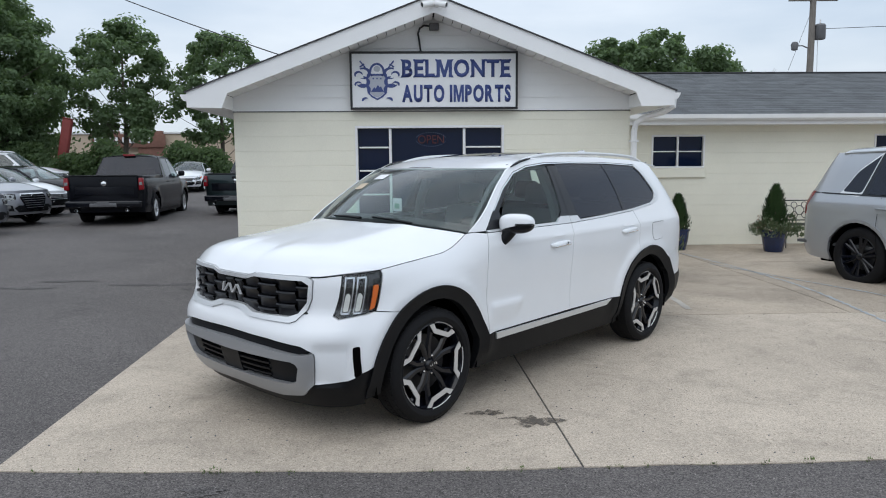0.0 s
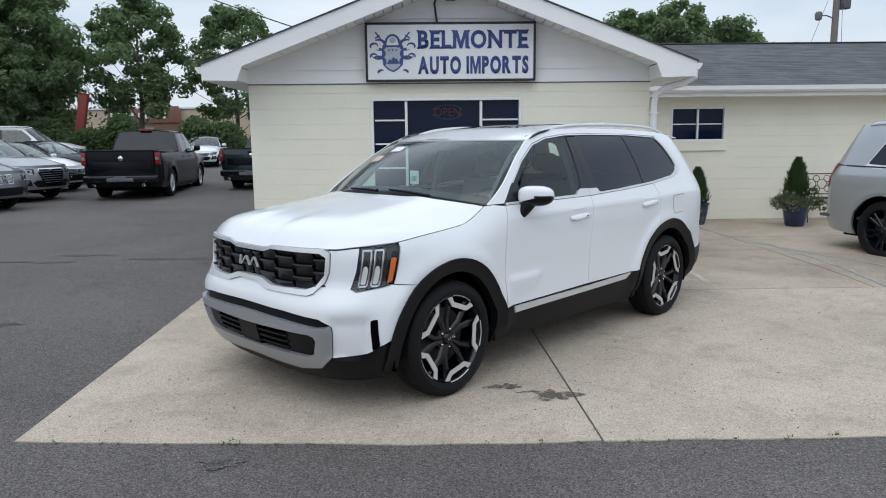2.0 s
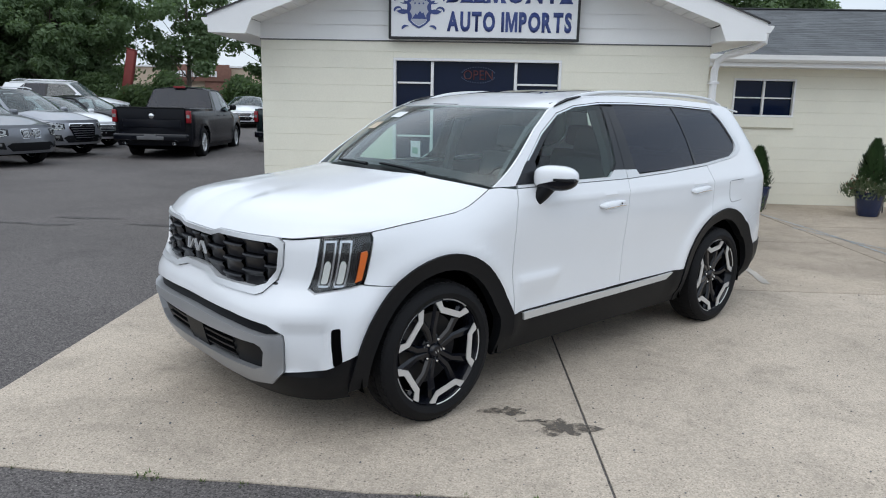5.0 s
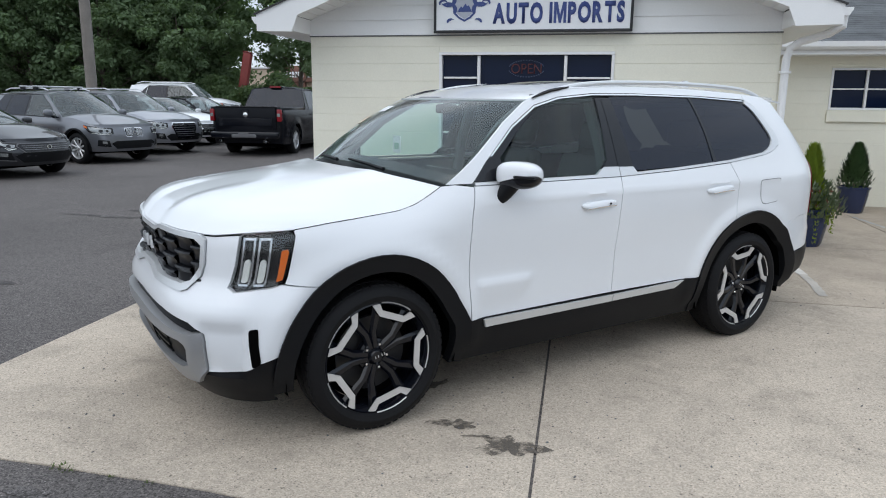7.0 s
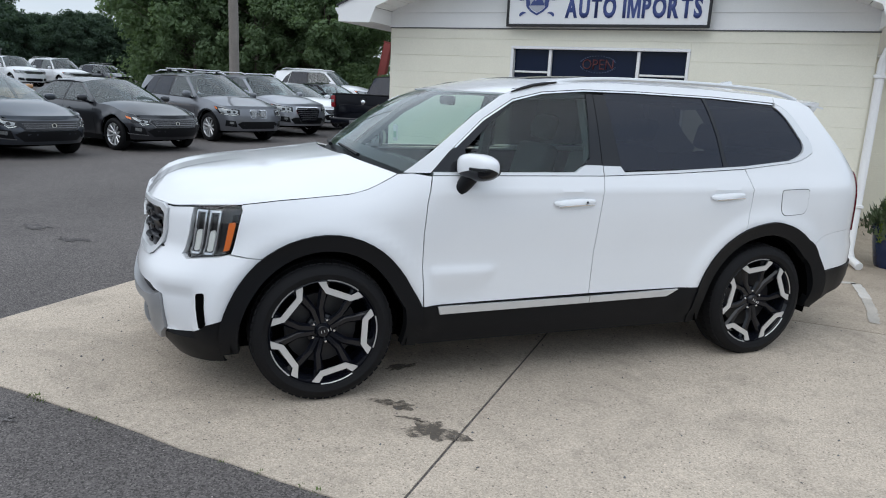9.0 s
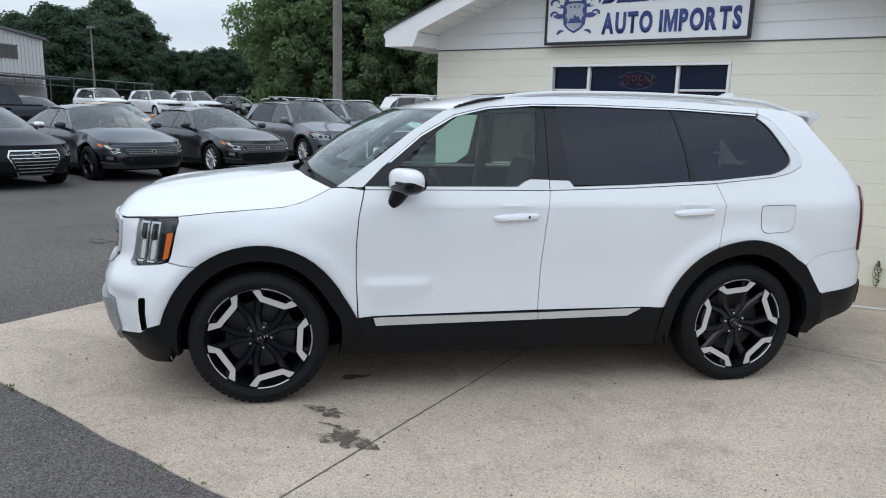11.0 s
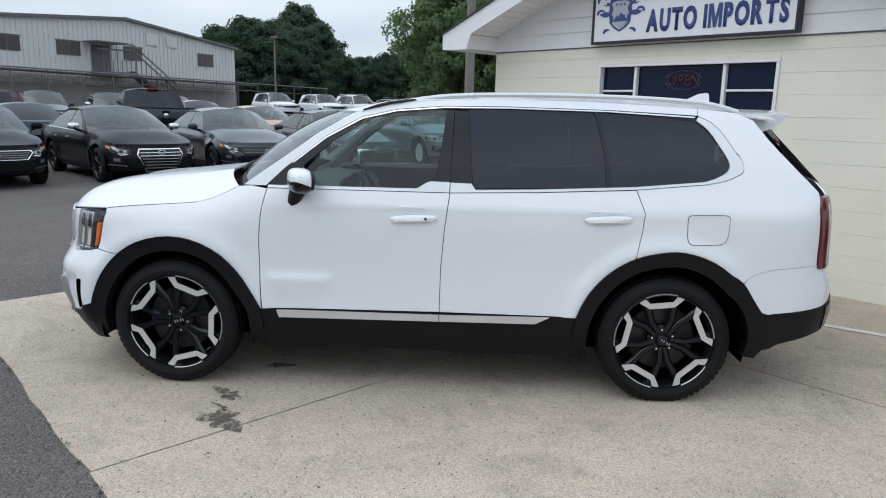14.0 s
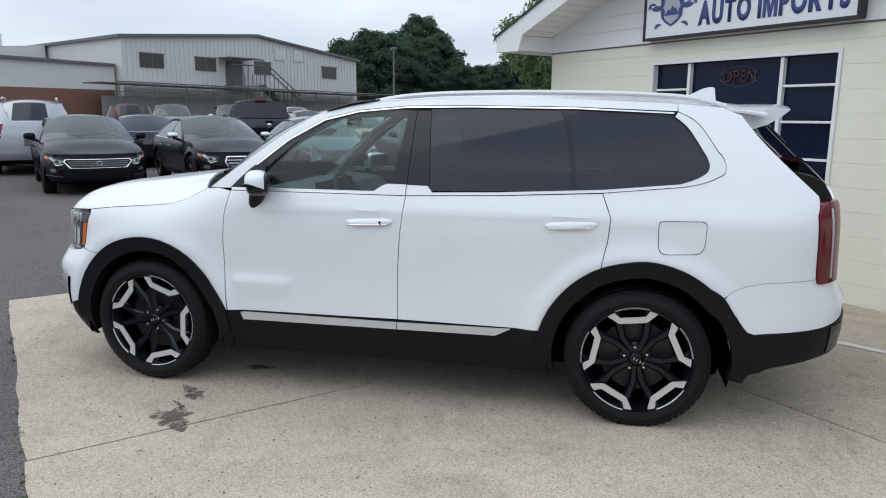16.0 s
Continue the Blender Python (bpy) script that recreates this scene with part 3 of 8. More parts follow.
def blend_rows(a, b, n, bulge=0.0):
    rows = []
    for k in range(n + 1):
        t = k / n
        up = 4 * t * (1 - t) * bulge
        rows.append([p.lerp(q, t) + Vector((-up * 0.5, 0, up)) for p, q in zip(a, b)])
    return rows


def seat(parent, x, y, z, w=0.5, back=0.62):
    """A front or rear seat inside a car."""
    bm = bmesh.new()
    box(bm, x - 0.25, x + 0.25, y - w / 2, y + w / 2, z, z + 0.16, bevel=0.05)
    part("seat_cushion", bm, "interior", parent)
    bm = bmesh.new()
    lean = Matrix.Translation((x + 0.24, y, z + 0.12)) @ Matrix.Rotation(radians(16), 4, "Y")
    box(bm, -0.06, 0.07, -w / 2, w / 2, 0, back, bevel=0.05, m=lean)
    part("seat_back", bm, "interior", parent)
    bm = bmesh.new()
    box(bm, -0.05, 0.06, -0.13, 0.13, back + 0.04, back + 0.22, bevel=0.04, m=lean)
    part("headrest", bm, "interior", parent)


def hero_swell(x, z):
    """Flares over the wheels and the pressed step low on the doors."""
    out = 0.0
    for cx in (0.943, 3.85):
        d = math.hypot(x - cx, (z - 0.38) * 1.03)
        if z > 0.36:
            out += 0.024 * math.exp(-((d - 0.56) / 0.06) ** 2)
    step = smooth(1.50, 1.56, x) * (1 - smooth(1.86, 1.95, x + (0.70 - z) * 0.6)) * (1 - smooth(0.690, 0.712, z)) * smooth(0.52, 0.69, z)
    pocket = smooth(0.130, 0.145, x) * (1 - smooth(0.300, 0.312, x)) * (1 - smooth(0.612, 0.636, z)) * smooth(0.36, 0.40, z)
    for hx, hz in ((2.382, 1.066), (3.482, 1.092)):
        if abs(x - hx) < 0.2 and abs(z - hz) < 0.09:
            out -= 0.017 * math.exp(-(((x - hx) / 0.10) ** 4) - ((z - hz) / 0.026) ** 2)
    crease = 0.006 * math.exp(-((z - 1.128 - 0.004 * (x - 3.0)) / 0.016) ** 2) * smooth(1.50, 1.75, x) * (1 - smooth(4.55, 4.70, x))
    return out + 0.016 * step + crease - 0.022 * pocket


def hero_car(m):
    car = thing("suv", "white seven-seat SUV with black cladding parked on the concrete apron", "car", m)
    nose = [(0.2, 0.18), (0.33, 0.088), (0.45, 0.044), (0.56, 0.026), (0.67, 0.032), (0.75, 0.062), (0.82, 0.084), (1.0, 0.095), (1.05, 0.11), (1.2, 0.2)]
    tail = [(0.25, 4.84), (0.4, 4.93), (0.55, 4.965), (0.72, 4.965), (0.80, 4.92), (1.2, 4.89), (1.3, 4.83), (1.66, 4.50), (1.75, 4.42)]
    width = [(0.2, 0.88), (0.3, 0.915), (0.42, 0.955), (0.5, 0.967), (0.62, 0.971), (0.75, 0.974), (0.88, 0.982), (1.0, 0.986), (1.1, 0.982), (1.17, 0.965), (1.22, 0.942), (1.30, 0.910), (1.45, 0.845), (1.6, 0.77), (1.70, 0.71), (1.75, 0.675)]
    nosew = [(0.2, 0.90), (0.3, 0.94), (0.42, 0.972), (0.5, 0.982), (0.75, 0.986), (0.88, 0.990), (0.98, 0.985), (1.05, 0.960), (1.1, 0.924), (1.16, 0.872), (1.22, 0.814)]
    b = Body(0.95, 4.2, nose, tail, width, nosew, (1.0, 1.60), 2.95, hero_swell, 3.6, 3.4)
    d, f, r = b.d, b.f, b.r
    D = lambda pts: [b.spot(*p) for p in pts]
    white = "white_paint"
    G = 0.0022

    front_r = [(-20, 0.545), (13, 0.546), (26, 0.523), (40, 0.524), (58, 0.533), (75, 0.537), (106, 0.528), (121, 0.519), (135, 0.511), (143, 0.507), (160, 0.505), (169, 0.509), (200, 0.515)]
    rear_r = [(-20, 0.56), (20, 0.556), (28, 0.541), (44, 0.537), (66, 0.541), (85, 0.543), (100, 0.535), (115, 0.533), (143, 0.527), (164, 0.528), (200, 0.53)]

    def ring_line(cx, table, a0, a1, rr, n):
        out = []
        for k in range(n + 1):
            a = lerp(a0, a1, k / n)
            q = glide(table, a) + rr
            out.append((cx + q * math.cos(radians(a)), 0.375 + q * math.sin(radians(a))))
        return D(out)

    def soft(pts, times=2):
        """The same line with its corners cut, its ends kept."""
        for _ in range(times):
            out = [pts[0]]
            for a, c in zip(pts, pts[1:]):
                out += [tuple(lerp(u, v, 0.25) for u, v in zip(a, c)), tuple(lerp(u, v, 0.75) for u, v in zip(a, c))]
            pts = out + [pts[-1]]
        return pts

    def fa(a0, a1, rr=0.0, n=14):
        return ring_line(0.943, front_r, a0, a1, rr, n)

    def ra(a0, a1, rr=0.0, n=14):
        return ring_line(3.85, rear_r, a0, a1, rr, n)

    hood_line = [(0.545, 1.052), (0.72, 1.073), (0.95, 1.091), (1.08, 1.102), (1.18, 1.126), (1.27, 1.166), (1.345, 1.206)]
    # skin of the sides
    b.panel("fender", D(hood_line) + D([(1.42, 1.212), (1.520, 1.20), (1.492 - G, 1.06), (1.478 - G, 0.90), (1.478 - G, 0.7), (1.486 - G, 0.495)]) + fa(12.5, 126, 0, 18) + [(1.092, 0.812), (1.116, 0.92), (1.140, 1.028)], white, car, step=0.04)
    b.panel("front_door", D([(1.527, 1.203), (2.585 - G, 1.205), (2.560 - G, 1.0), (2.543 - G, 0.77), (2.540 - G, 0.507), (1.490 + G, 0.493), (1.479 + G, 0.7), (1.479 + G, 0.9), (1.493 + G, 1.06)]), white, car, step=0.022)
    b.panel("rear_door", D([(2.585 + G, 1.205), (3.1, 1.222), (3.638 - G, 1.25), (3.685 - G, 1.13), (3.676 - G, 1.02), (3.648 - G, 0.88)]) + ra(112.5, 165, 0.004) + D([(3.332, 0.508), (2.540 + G, 0.507), (2.543 + G, 0.77), (2.560 + G, 1.0)]), white, car, step=0.024)
    b.panel("quarter_panel", D([(3.638 + G, 1.252)] + soft([(4.03, 1.292), (4.112, 1.308), (4.180, 1.331), (4.222, 1.362), (4.232, 1.402), (4.218, 1.440), (4.193, 1.482), (4.153, 1.545), (4.111, 1.604), (4.062, 1.645), (4.00, 1.672)]) + [(4.0, 1.712), (4.25, 1.690), (4.46, 1.655), (4.53, 1.56), (4.66, 1.37), (4.735, 1.26), (4.718, 1.222), (4.698, 1.17), (4.698, 0.852), (4.45, 0.836), (4.36, 0.815), (4.30, 0.790), (4.262, 0.770)]) + ra(44.5, 111.5, 0.004) + D([(3.648 + G, 0.88), (3.676 + G, 1.02), (3.685 + G, 1.13)]), white, car, step=0.032)
    b.panel("cant_rail", D([(1.375, 1.216), (1.60, 1.375), (1.80, 1.525), (1.98, 1.635), (2.12, 1.69), (2.35, 1.728), (2.8, 1.742), (3.4, 1.738), (3.85, 1.720), (3.996, 1.712), (3.996, 1.674), (3.48, 1.694), (2.9, 1.700), (2.53, 1.695), (2.25, 1.670), (2.05, 1.622), (1.85, 1.51), (1.62, 1.322), (1.515, 1.218)]), white, car)
    b.panel("rear_bumper", D([(4.262, 0.7675), (4.30, 0.7875), (4.36, 0.8125), (4.45, 0.8335), (4.698, 0.8495)]) + [r(0.6, 0.845), (b.end, 0.845), (b.end, 0.64)] + [r(0.6, 0.635)] + D([(4.72, 0.598), (4.5, 0.577), (4.40, 0.570)]) + ra(22, 43.5, 0.004, 5), white, car, middle=True)
    b.panel("tailgate", [r(0.70, 0.84), r(0.69, 1.24), r(0.55, 1.30), (b.end, 1.31), (b.end, 0.84)], white, car, middle=True)
    # nose
    b.panel("front_bumper", [(0, 0.783), (0.095, 0.783), (0.200, 0.749), (0.555, 0.745), (0.601, 0.759), (0.684, 0.826), (0.708, 0.893), (0.716, 1.004), (0.700, 1.016), (0.885, 1.029), (0.862, 0.900), (0.832, 0.791), (0.873, 0.771), (1.040, 0.793), (1.080, 0.806)] + fa(126.5, 168.5, 0.0, 10) + [(1.044, 0.453), (0.994, 0.422), (0.932, 0.398), (0.722, 0.380), (0.748, 0.539), (0.742, 0.574), (0.715, 0.595), (0.652, 0.622), (0.380, 0.645), (0, 0.653)], white, car, middle=True, round_edge=0.012, thick=0.03, step=0.03)
    outer = [(0, 0.786), (0.097, 0.786), (0.202, 0.752), (0.56, 0.750), (0.605, 0.764), (0.680, 0.828), (0.704, 0.893), (0.712, 1.003), (0.665, 1.024), (0.262, 1.022), (0.18, 1.002), (0, 1.002)]
    inner = [(0, 0.977), (0.165, 0.977), (0.255, 1.000), (0.645, 0.999), (0.686, 0.975), (0.676, 0.872), (0.625, 0.806), (0.55, 0.782), (0.243, 0.778), (0.15, 0.811), (0, 0.813)]
    b.panel("grille_surround", outer + inner, "satin_silver", car, off=0.012, thick=0.04, middle=True, round_edge=0.012, label="satin silver grille surround")
    b.panel("grille_backing", [(0, 0.79), (0.24, 0.762), (0.56, 0.762), (0.68, 0.85), (0.70, 0.99), (0.65, 1.012), (0, 0.99)], "pit", car, off=-0.042, thick=0.0, middle=True)
    # grille: upright columns of hooded cells, every second column half a cell lower
    columns = [0.0, 0.105, 0.272, 0.440, 0.592, 0.690]
    for side in (-1, 1):
        for k, (sa, sb) in enumerate(zip(columns, columns[1:])):
            low, high = (0.802, 0.990) if k == 0 else (0.766, 1.010)
            z0 = 0.742 - (0.0375 if k % 2 else 0.0)
            while z0 < high:
                za, zb = max(z0, low), min(z0 + 0.075, high)
                z0 += 0.075
                if zb - za < 0.018:
                    continue
                bm = bmesh.new()
                rows = []
                for j in range(7):
                    t = j / 6
                    q = lerp(sa + 0.003, sb - 0.003, t)
                    edge = 0.010 * (1 - min(1.0, 4.5 * min(t, 1 - t)) ** 0.5)
                    rows.append([b.at(q, zb - 0.003, -0.034, side), b.at(q, zb - 0.004, 0.004 - edge, side), b.at(q, zb - 0.012, 0.008 - edge, side), b.at(q, lerp(za, zb, 0.62), -0.006 - edge, side), b.at(q, lerp(za, zb, 0.25), -0.014 - edge, side), b.at(q, za + 0.002, -0.018 - edge, side), b.at(q, za + 0.001, -0.036, side)])
                loft(bm, rows)
                part("grille_cell", bm, "grille_black", car)
    badge = bmesh.new()
    for low_y, top_y in ((-0.108, -0.092), (-0.090, -0.030), (0.008, -0.026), (0.014, 0.062), (0.108, 0.070)):
        prism(badge, [(low_y - 0.007, 0.872), (low_y + 0.007, 0.872), (top_y + 0.007, 0.932), (top_y - 0.007, 0.932)], 0.0, 0.012)
    part("badge", badge, "satin_silver", car, "plain silver badge strokes", m=Matrix.Translation((0.070, 0, 0)) @ Matrix.Rotation(radians(-90), 4, "Z"))
    # silver skid bar, intakes, black lip
    b.panel("skid_bar", [(0, 0.592), (0.360, 0.584), (0.610, 0.566), (0.680, 0.570), (0.732, 0.581), (0.744, 0.544), (0.718, 0.382), (0.630, 0.306), (0.440, 0.278), (0.194, 0.279), (0, 0.284), (0, 0.369), (0.330, 0.375), (0.540, 0.377), (0.602, 0.399), (0.632, 0.489), (0.618, 0.513), (0.580, 0.526), (0.350, 0.529), (0, 0.521)], "grey_silver", car, off=0.016, thick=0.06, middle=True, round_edge=0.02, label="satin grey skid bar", step=0.04)
    # backing in unlit black, so the shade deep in the intake is painted in
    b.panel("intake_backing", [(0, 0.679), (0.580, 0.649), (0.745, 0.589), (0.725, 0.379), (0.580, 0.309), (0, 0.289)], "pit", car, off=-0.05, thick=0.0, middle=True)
    b.panel("intake_cover", [(0.350, 0.372), (0.540, 0.374), (0.602, 0.397), (0.632, 0.489), (0.616, 0.513), (0.580, 0.527), (0.350, 0.530)], "cladding", car, off=-0.022, thick=0.02)
    b.panel("upper_recess", [(0, 0.589), (0.380, 0.583), (0.630, 0.567), (0.720, 0.589), (0.652, 0.623), (0.380, 0.646), (0, 0.654)], "cladding", car, off=-0.028, thick=0.01, middle=True)
    for z0 in (0.394, 0.431, 0.469):
        b.panel("intake_slat", [(0, z0), (0.36, z0 + 0.006), (0.36, z0 + 0.018), (0, z0 + 0.012)], "cladding", car, off=-0.012, thick=0.03, middle=True)
    b.panel("plate_holder", [(0, 0.367), (0.059, 0.369), (0.059, 0.524), (0, 0.522)], "cladding", car, off=-0.006, thick=0.03, middle=True)
    b.panel("front_lip", [(0, 0.289), (0.194, 0.283), (0.440, 0.282), (0.630, 0.309), (0.722, 0.381), (0.932, 0.399), (0.994, 0.423), (1.044, 0.454)] + fa(168.5, 196, 0.0, 5) + [(1.059, 0.224), (0.942, 0.214), (0.772, 0.211), (0.480, 0.211), (0, 0.211)], "cladding", car, off=-0.008, thick=0.02, middle=True)
    b.panel("air_slot", rounded([(0.997, 0.611), (1.043, 0.617), (1.043, 0.451), (0.997, 0.426)], 0.012, 2), "pit", car, off=0.004, thick=0.03)
    # lamps
    lamp = rounded([(0.890, 1.030), (0.904, 1.042), (1.105, 1.056), (1.137, 1.030), (1.112, 0.92), (1.082, 0.822), (1.046, 0.800), (0.876, 0.777), (0.836, 0.796), (0.864, 0.90)], 0.012, 2)
    for k, side in enumerate((-1, 1)):
        house = b.panel("headlamp", lamp, "lamp_house", car, off=-0.035, thick=0.0, sides=(side,), step=0.03, label="vertical headlamp with two light bars")[0]
        b.panel("lens", lamp, "lamp_glass", house, off=0.003, thick=0.03, sides=(side,), step=0.03)
        for s0 in (0.872, 0.945):
            lean = 0.032
            for e0 in (0.0, 0.050):
                b.panel("light_guide", [(s0 + e0, 0.808), (s0 + e0 + 0.009, 0.808), (s0 + e0 + 0.009 + lean, 1.020), (s0 + e0 + lean, 1.020)], "lamp_chrome", house, off=-0.008, thick=0.02, sides=(side,), step=0.05)
            b.panel("light_guide", [(s0 + 0.008 + lean, 1.010), (s0 + 0.052 + lean, 1.010), (s0 + 0.053 + lean, 1.020), (s0 + 0.009 + lean, 1.020)], "lamp_chrome", house, off=-0.008, thick=0.02, sides=(side,), step=0.05)
            b.panel("light_guide", [(s0 + 0.008, 0.800), (s0 + 0.052, 0.800), (s0 + 0.053, 0.809), (s0 + 0.006, 0.809)], "lamp_chrome", house, off=-0.008, thick=0.02, sides=(side,), step=0.05)
            b.panel("projector", rounded([(s0 + 0.013, 0.814), (s0 + 0.044, 0.814), (s0 + 0.060, 0.905), (s0 + 0.050, 0.922), (s0 + 0.034, 0.918), (s0 + 0.026, 0.895)], 0.012, 3), "lamp_white", house, off=-0.012, thick=0.015, sides=(side,), step=0.05)
        b.panel("turn_reflector", [(1.048, 0.820), (1.076, 0.830), (1.106, 0.955), (1.102, 0.968), (1.074, 0.962)], "amber", house, off=-0.004, thick=0.01, sides=(side,), label="amber reflector")
    tails = rounded(D([(4.702, 0.824), (4.702, 1.168), (4.720, 1.214), (4.748, 1.232)]) + [r(0.68, 1.232), r(0.70, 1.10), r(0.72, 0.826)], 0.02, 3)
    for side in (-1, 1):
        tl = b.panel("tail_lamp", tails, "red_lamp", car, off=0.010, thick=0.03, sides=(side,), round_edge=0.01, label="tall dark red tail lamp")[0]
        b.panel("lamp_strip", D([(4.775, 0.85), (4.775, 1.20), (4.783, 1.20), (4.783, 0.85)]), "satin_silver", tl, off=0.013, thick=0.01, sides=(side,))
    # hood
    rows = []
    edge0 = b.flat(1.137, 1.053)
    for k in range(21):
        s = k / 20
        xs = lerp(edge0[0], 1.345, s)
        zs = glide([(edge0[0], 1.053)] + hood_line[1:], xs) + 0.001
        ye = b.flat(b.spot(xs, zs)[0], zs)[1] - 0.005
        row = []
        for j in range(37):
            t = -1 + j / 18
            front_s = abs(t) * 1.137
            fz = glide([(0, 1.006), (0.18, 1.006), (0.265, 1.025), (0.66, 1.027), (0.72, 1.021), (0.88, 1.035), (1.137, 1.054)], front_s)
            fx, fy = b.flat(front_s, fz)
            xr = 1.345 - 0.225 * (1 - abs(t) ** 2.4)
            x = lerp(fx, xr, s)
            y = lerp(lerp(fy, abs(t) * ye, smooth(0, 0.5, s)), ye, abs(t) ** 40)
            crown = glide([(0, 1.006), (0.05, 1.072), (0.12, 1.122), (0.25, 1.164), (0.45, 1.200), (0.7, 1.232), (1.0, 1.266)], s) - lerp(1.006, zs, smooth(0, 0.6, s))
            z = lerp(lerp(fz, zs, smooth(0, 0.6, s)), zs, abs(t) ** 5) + crown * (1 - abs(t) ** 3.0)
            z += 0.007 * math.exp(-((abs(t) - 0.62 + 0.10 * s) / 0.10) ** 2) * smooth(0.10, 0.5, s)
            row.append(Vector((x, math.copysign(y, t), z)))
        rows.append(row)
    sheet("hood", rows, white, car, 0.012)
    for side in (0, -1):
        strip, flange = [], []
        for row in rows:
            p = row[side]
            out = 1 if side == -1 else -1
            strip.append([p + Vector((0, out * 0.0050, 0.0002)), p + Vector((0, out * 0.0005, 0.0024)), p + Vector((0, -out * 0.002, -0.006))])
            flange.append([p + Vector((0, out * 0.012, -0.026)), p + Vector((0, out * 0.0045, -0.003))])
        sheet("hood_gap", strip, "pit", car, 0.0)
        sheet("fender_flange", flange, white, car, 0.0)
    front_z = [(0.265, 1.025), (0.66, 1.027), (0.72, 1.021), (0.88, 1.035), (1.137, 1.054)]
    seam = [(k / 20, glide(front_z, k / 20)) for k in range(14, 23)] + [(1.135, 1.0535)]
    # a black strip on the skin stands for the dark of the seam
    b.panel("hood_seam", [(q[0], q[1] + 0.0005) for q in seam] + [(q[0], q[1] - 0.0042) for q in seam[::-1]], "pit", car, off=0.0022, thick=0.004)
    # glass, roof
    base = across(1.41, 1.20, 0.885, 1.208, 1.285, 2.2, 18)
    top = across(2.045, 1.79, 0.735, 1.648, 1.653, 2.2, 18)
    sheet("windshield", blend_rows(base, top, 10, 0.035), "clear_glass", car, 0.0, "clear tinted windshield")
    lowb = [p + Vector((-0.004, 0, -0.004)) for p in base]
    sheet("cowl", [[p + Vector((-0.05, 0, -0.06)) for p in lowb], [p + Vector((-0.002, 0, -0.012)) for p in lowb], [p + Vector((0.12, 0, 0.03)) for p in lowb]], "cladding", car, 0.006, "black cowl under the wipers")
    rear_top = across(4.44, 4.46, 0.60, 1.662, 1.712, 2.4, 18)
    roof_rows = []
    roof_mid = [(1.785, 1.656), (1.98, 1.694), (2.21, 1.738), (2.39, 1.758), (2.6, 1.777), (2.9, 1.789), (3.4, 1.789), (3.9, 1.771), (4.44, 1.714)]
    for k in range(29):
        t = (k / 28) ** 1.25
        x = lerp(2.042, 4.44, t)
        zside = glide([(2.042, 1.652), (2.2, 1.694), (2.35, 1.718), (2.6, 1.732), (2.8, 1.738), (3.4, 1.734), (3.9, 1.712), (4.25, 1.686), (4.46, 1.656)], x)
        half = b.wide(x, min(zside, 1.745)) * lerp(1, 0.985, t) + 0.004
        x_mid = x - 0.257 * (1 - t) ** 3
        roof_rows.append(across(x, x_mid, half, zside, glide(roof_mid, x_mid), 2.4, 18))
    sheet("roof", roof_rows, white, car, 0.012)
    sheet("sunroof", [[Vector((x, y * 0.36, glide(roof_mid, x) + 0.004 - 0.011 * abs(y) ** 2.4)) for y in [-1 + 0.2 * j for j in range(11)]] for x in [2.35 + 0.05 * k for k in range(16)]], "tint", car, 0.004, "dark glass sunroof panel")
    hat = across(4.775, 4.835, 0.62, 1.30, 1.31, 2.4, 18)
    sheet("rear_window", blend_rows([p + Vector((0.03, 0, -0.06)) for p in rear_top], hat, 6, 0.0), "tint", car, 0.005, "dark tailgate glass")
    wing = bmesh.new()
    rows = []
    for k in range(21):
        y = -0.665 + 0.0665 * k
        e = abs(y / 0.665) ** 2.2
        tip = lerp(4.625, 4.575, e)
        rows.append([Vector((px, y * lerp(1.06, 0.84, (px - 4.27) / 0.33), pz + 0.030 * (1 - e))) for px, pz in ((4.27, 1.684), (4.42, 1.694), (tip - 0.03, 1.694), (tip, 1.687), (tip - 0.012, 1.676), (4.52, 1.642), (4.46, 1.610), (4.385, 1.585), (4.27, 1.63))])
    loft(wing, rows)
    for row in (rows[0], rows[-1]):
        wing.faces.new([wing.verts.new(p) for p in row])
    part("spoiler", wing, white, car)
    fin = bmesh.new()
    prism(fin, [(4.04, 1.750), (4.12, 1.778), (4.20, 1.818), (4.245, 1.826), (4.262, 1.820), (4.275, 1.735)], -0.020, 0.020)
    part("antenna_fin", fin, white, car)
    for side in (-1, 1):
        rail = bmesh.new()
        pts = [(x, side * (b.wide(x, 1.735) - 0.02), glide([(2.24, 1.694), (2.35, 1.724), (2.53, 1.750), (2.8, 1.765), (3.23, 1.771), (3.6, 1.767), (3.95, 1.753), (4.1, 1.737), (4.24, 1.700)], x)) for x in [2.24 + 0.08 * k for k in range(26)]]
        tube(rail, pts, 0.014, 8)
        part("roof_rail", rail, "satin_silver", car, "satin silver roof rail")
        ditch = bmesh.new()
        tube(ditch, [(x, side * (b.wide(x, z) + 0.003), z + 0.006) for x, z in ((2.05, 1.655), (2.12, 1.676), (2.2, 1.697), (2.28, 1.710), (2.36, 1.722))], [0.004, 0.010, 0.011, 0.010, 0.004], 6)
        part("roof_ditch", ditch, "gloss_black", car)
        # side glass and its surrounds
        b.panel("front_door_glass", D([(1.70, 1.228), (1.73, 1.30), (1.90, 1.49), (2.07, 1.608), (2.26, 1.655), (2.545, 1.672), (2.525, 1.50), (2.500, 1.30), (2.47, 1.272), (2.40, 1.228)]), "side_glass", car, off=-0.008, thick=0.0, sides=(side,), label="lightly tinted door glass")
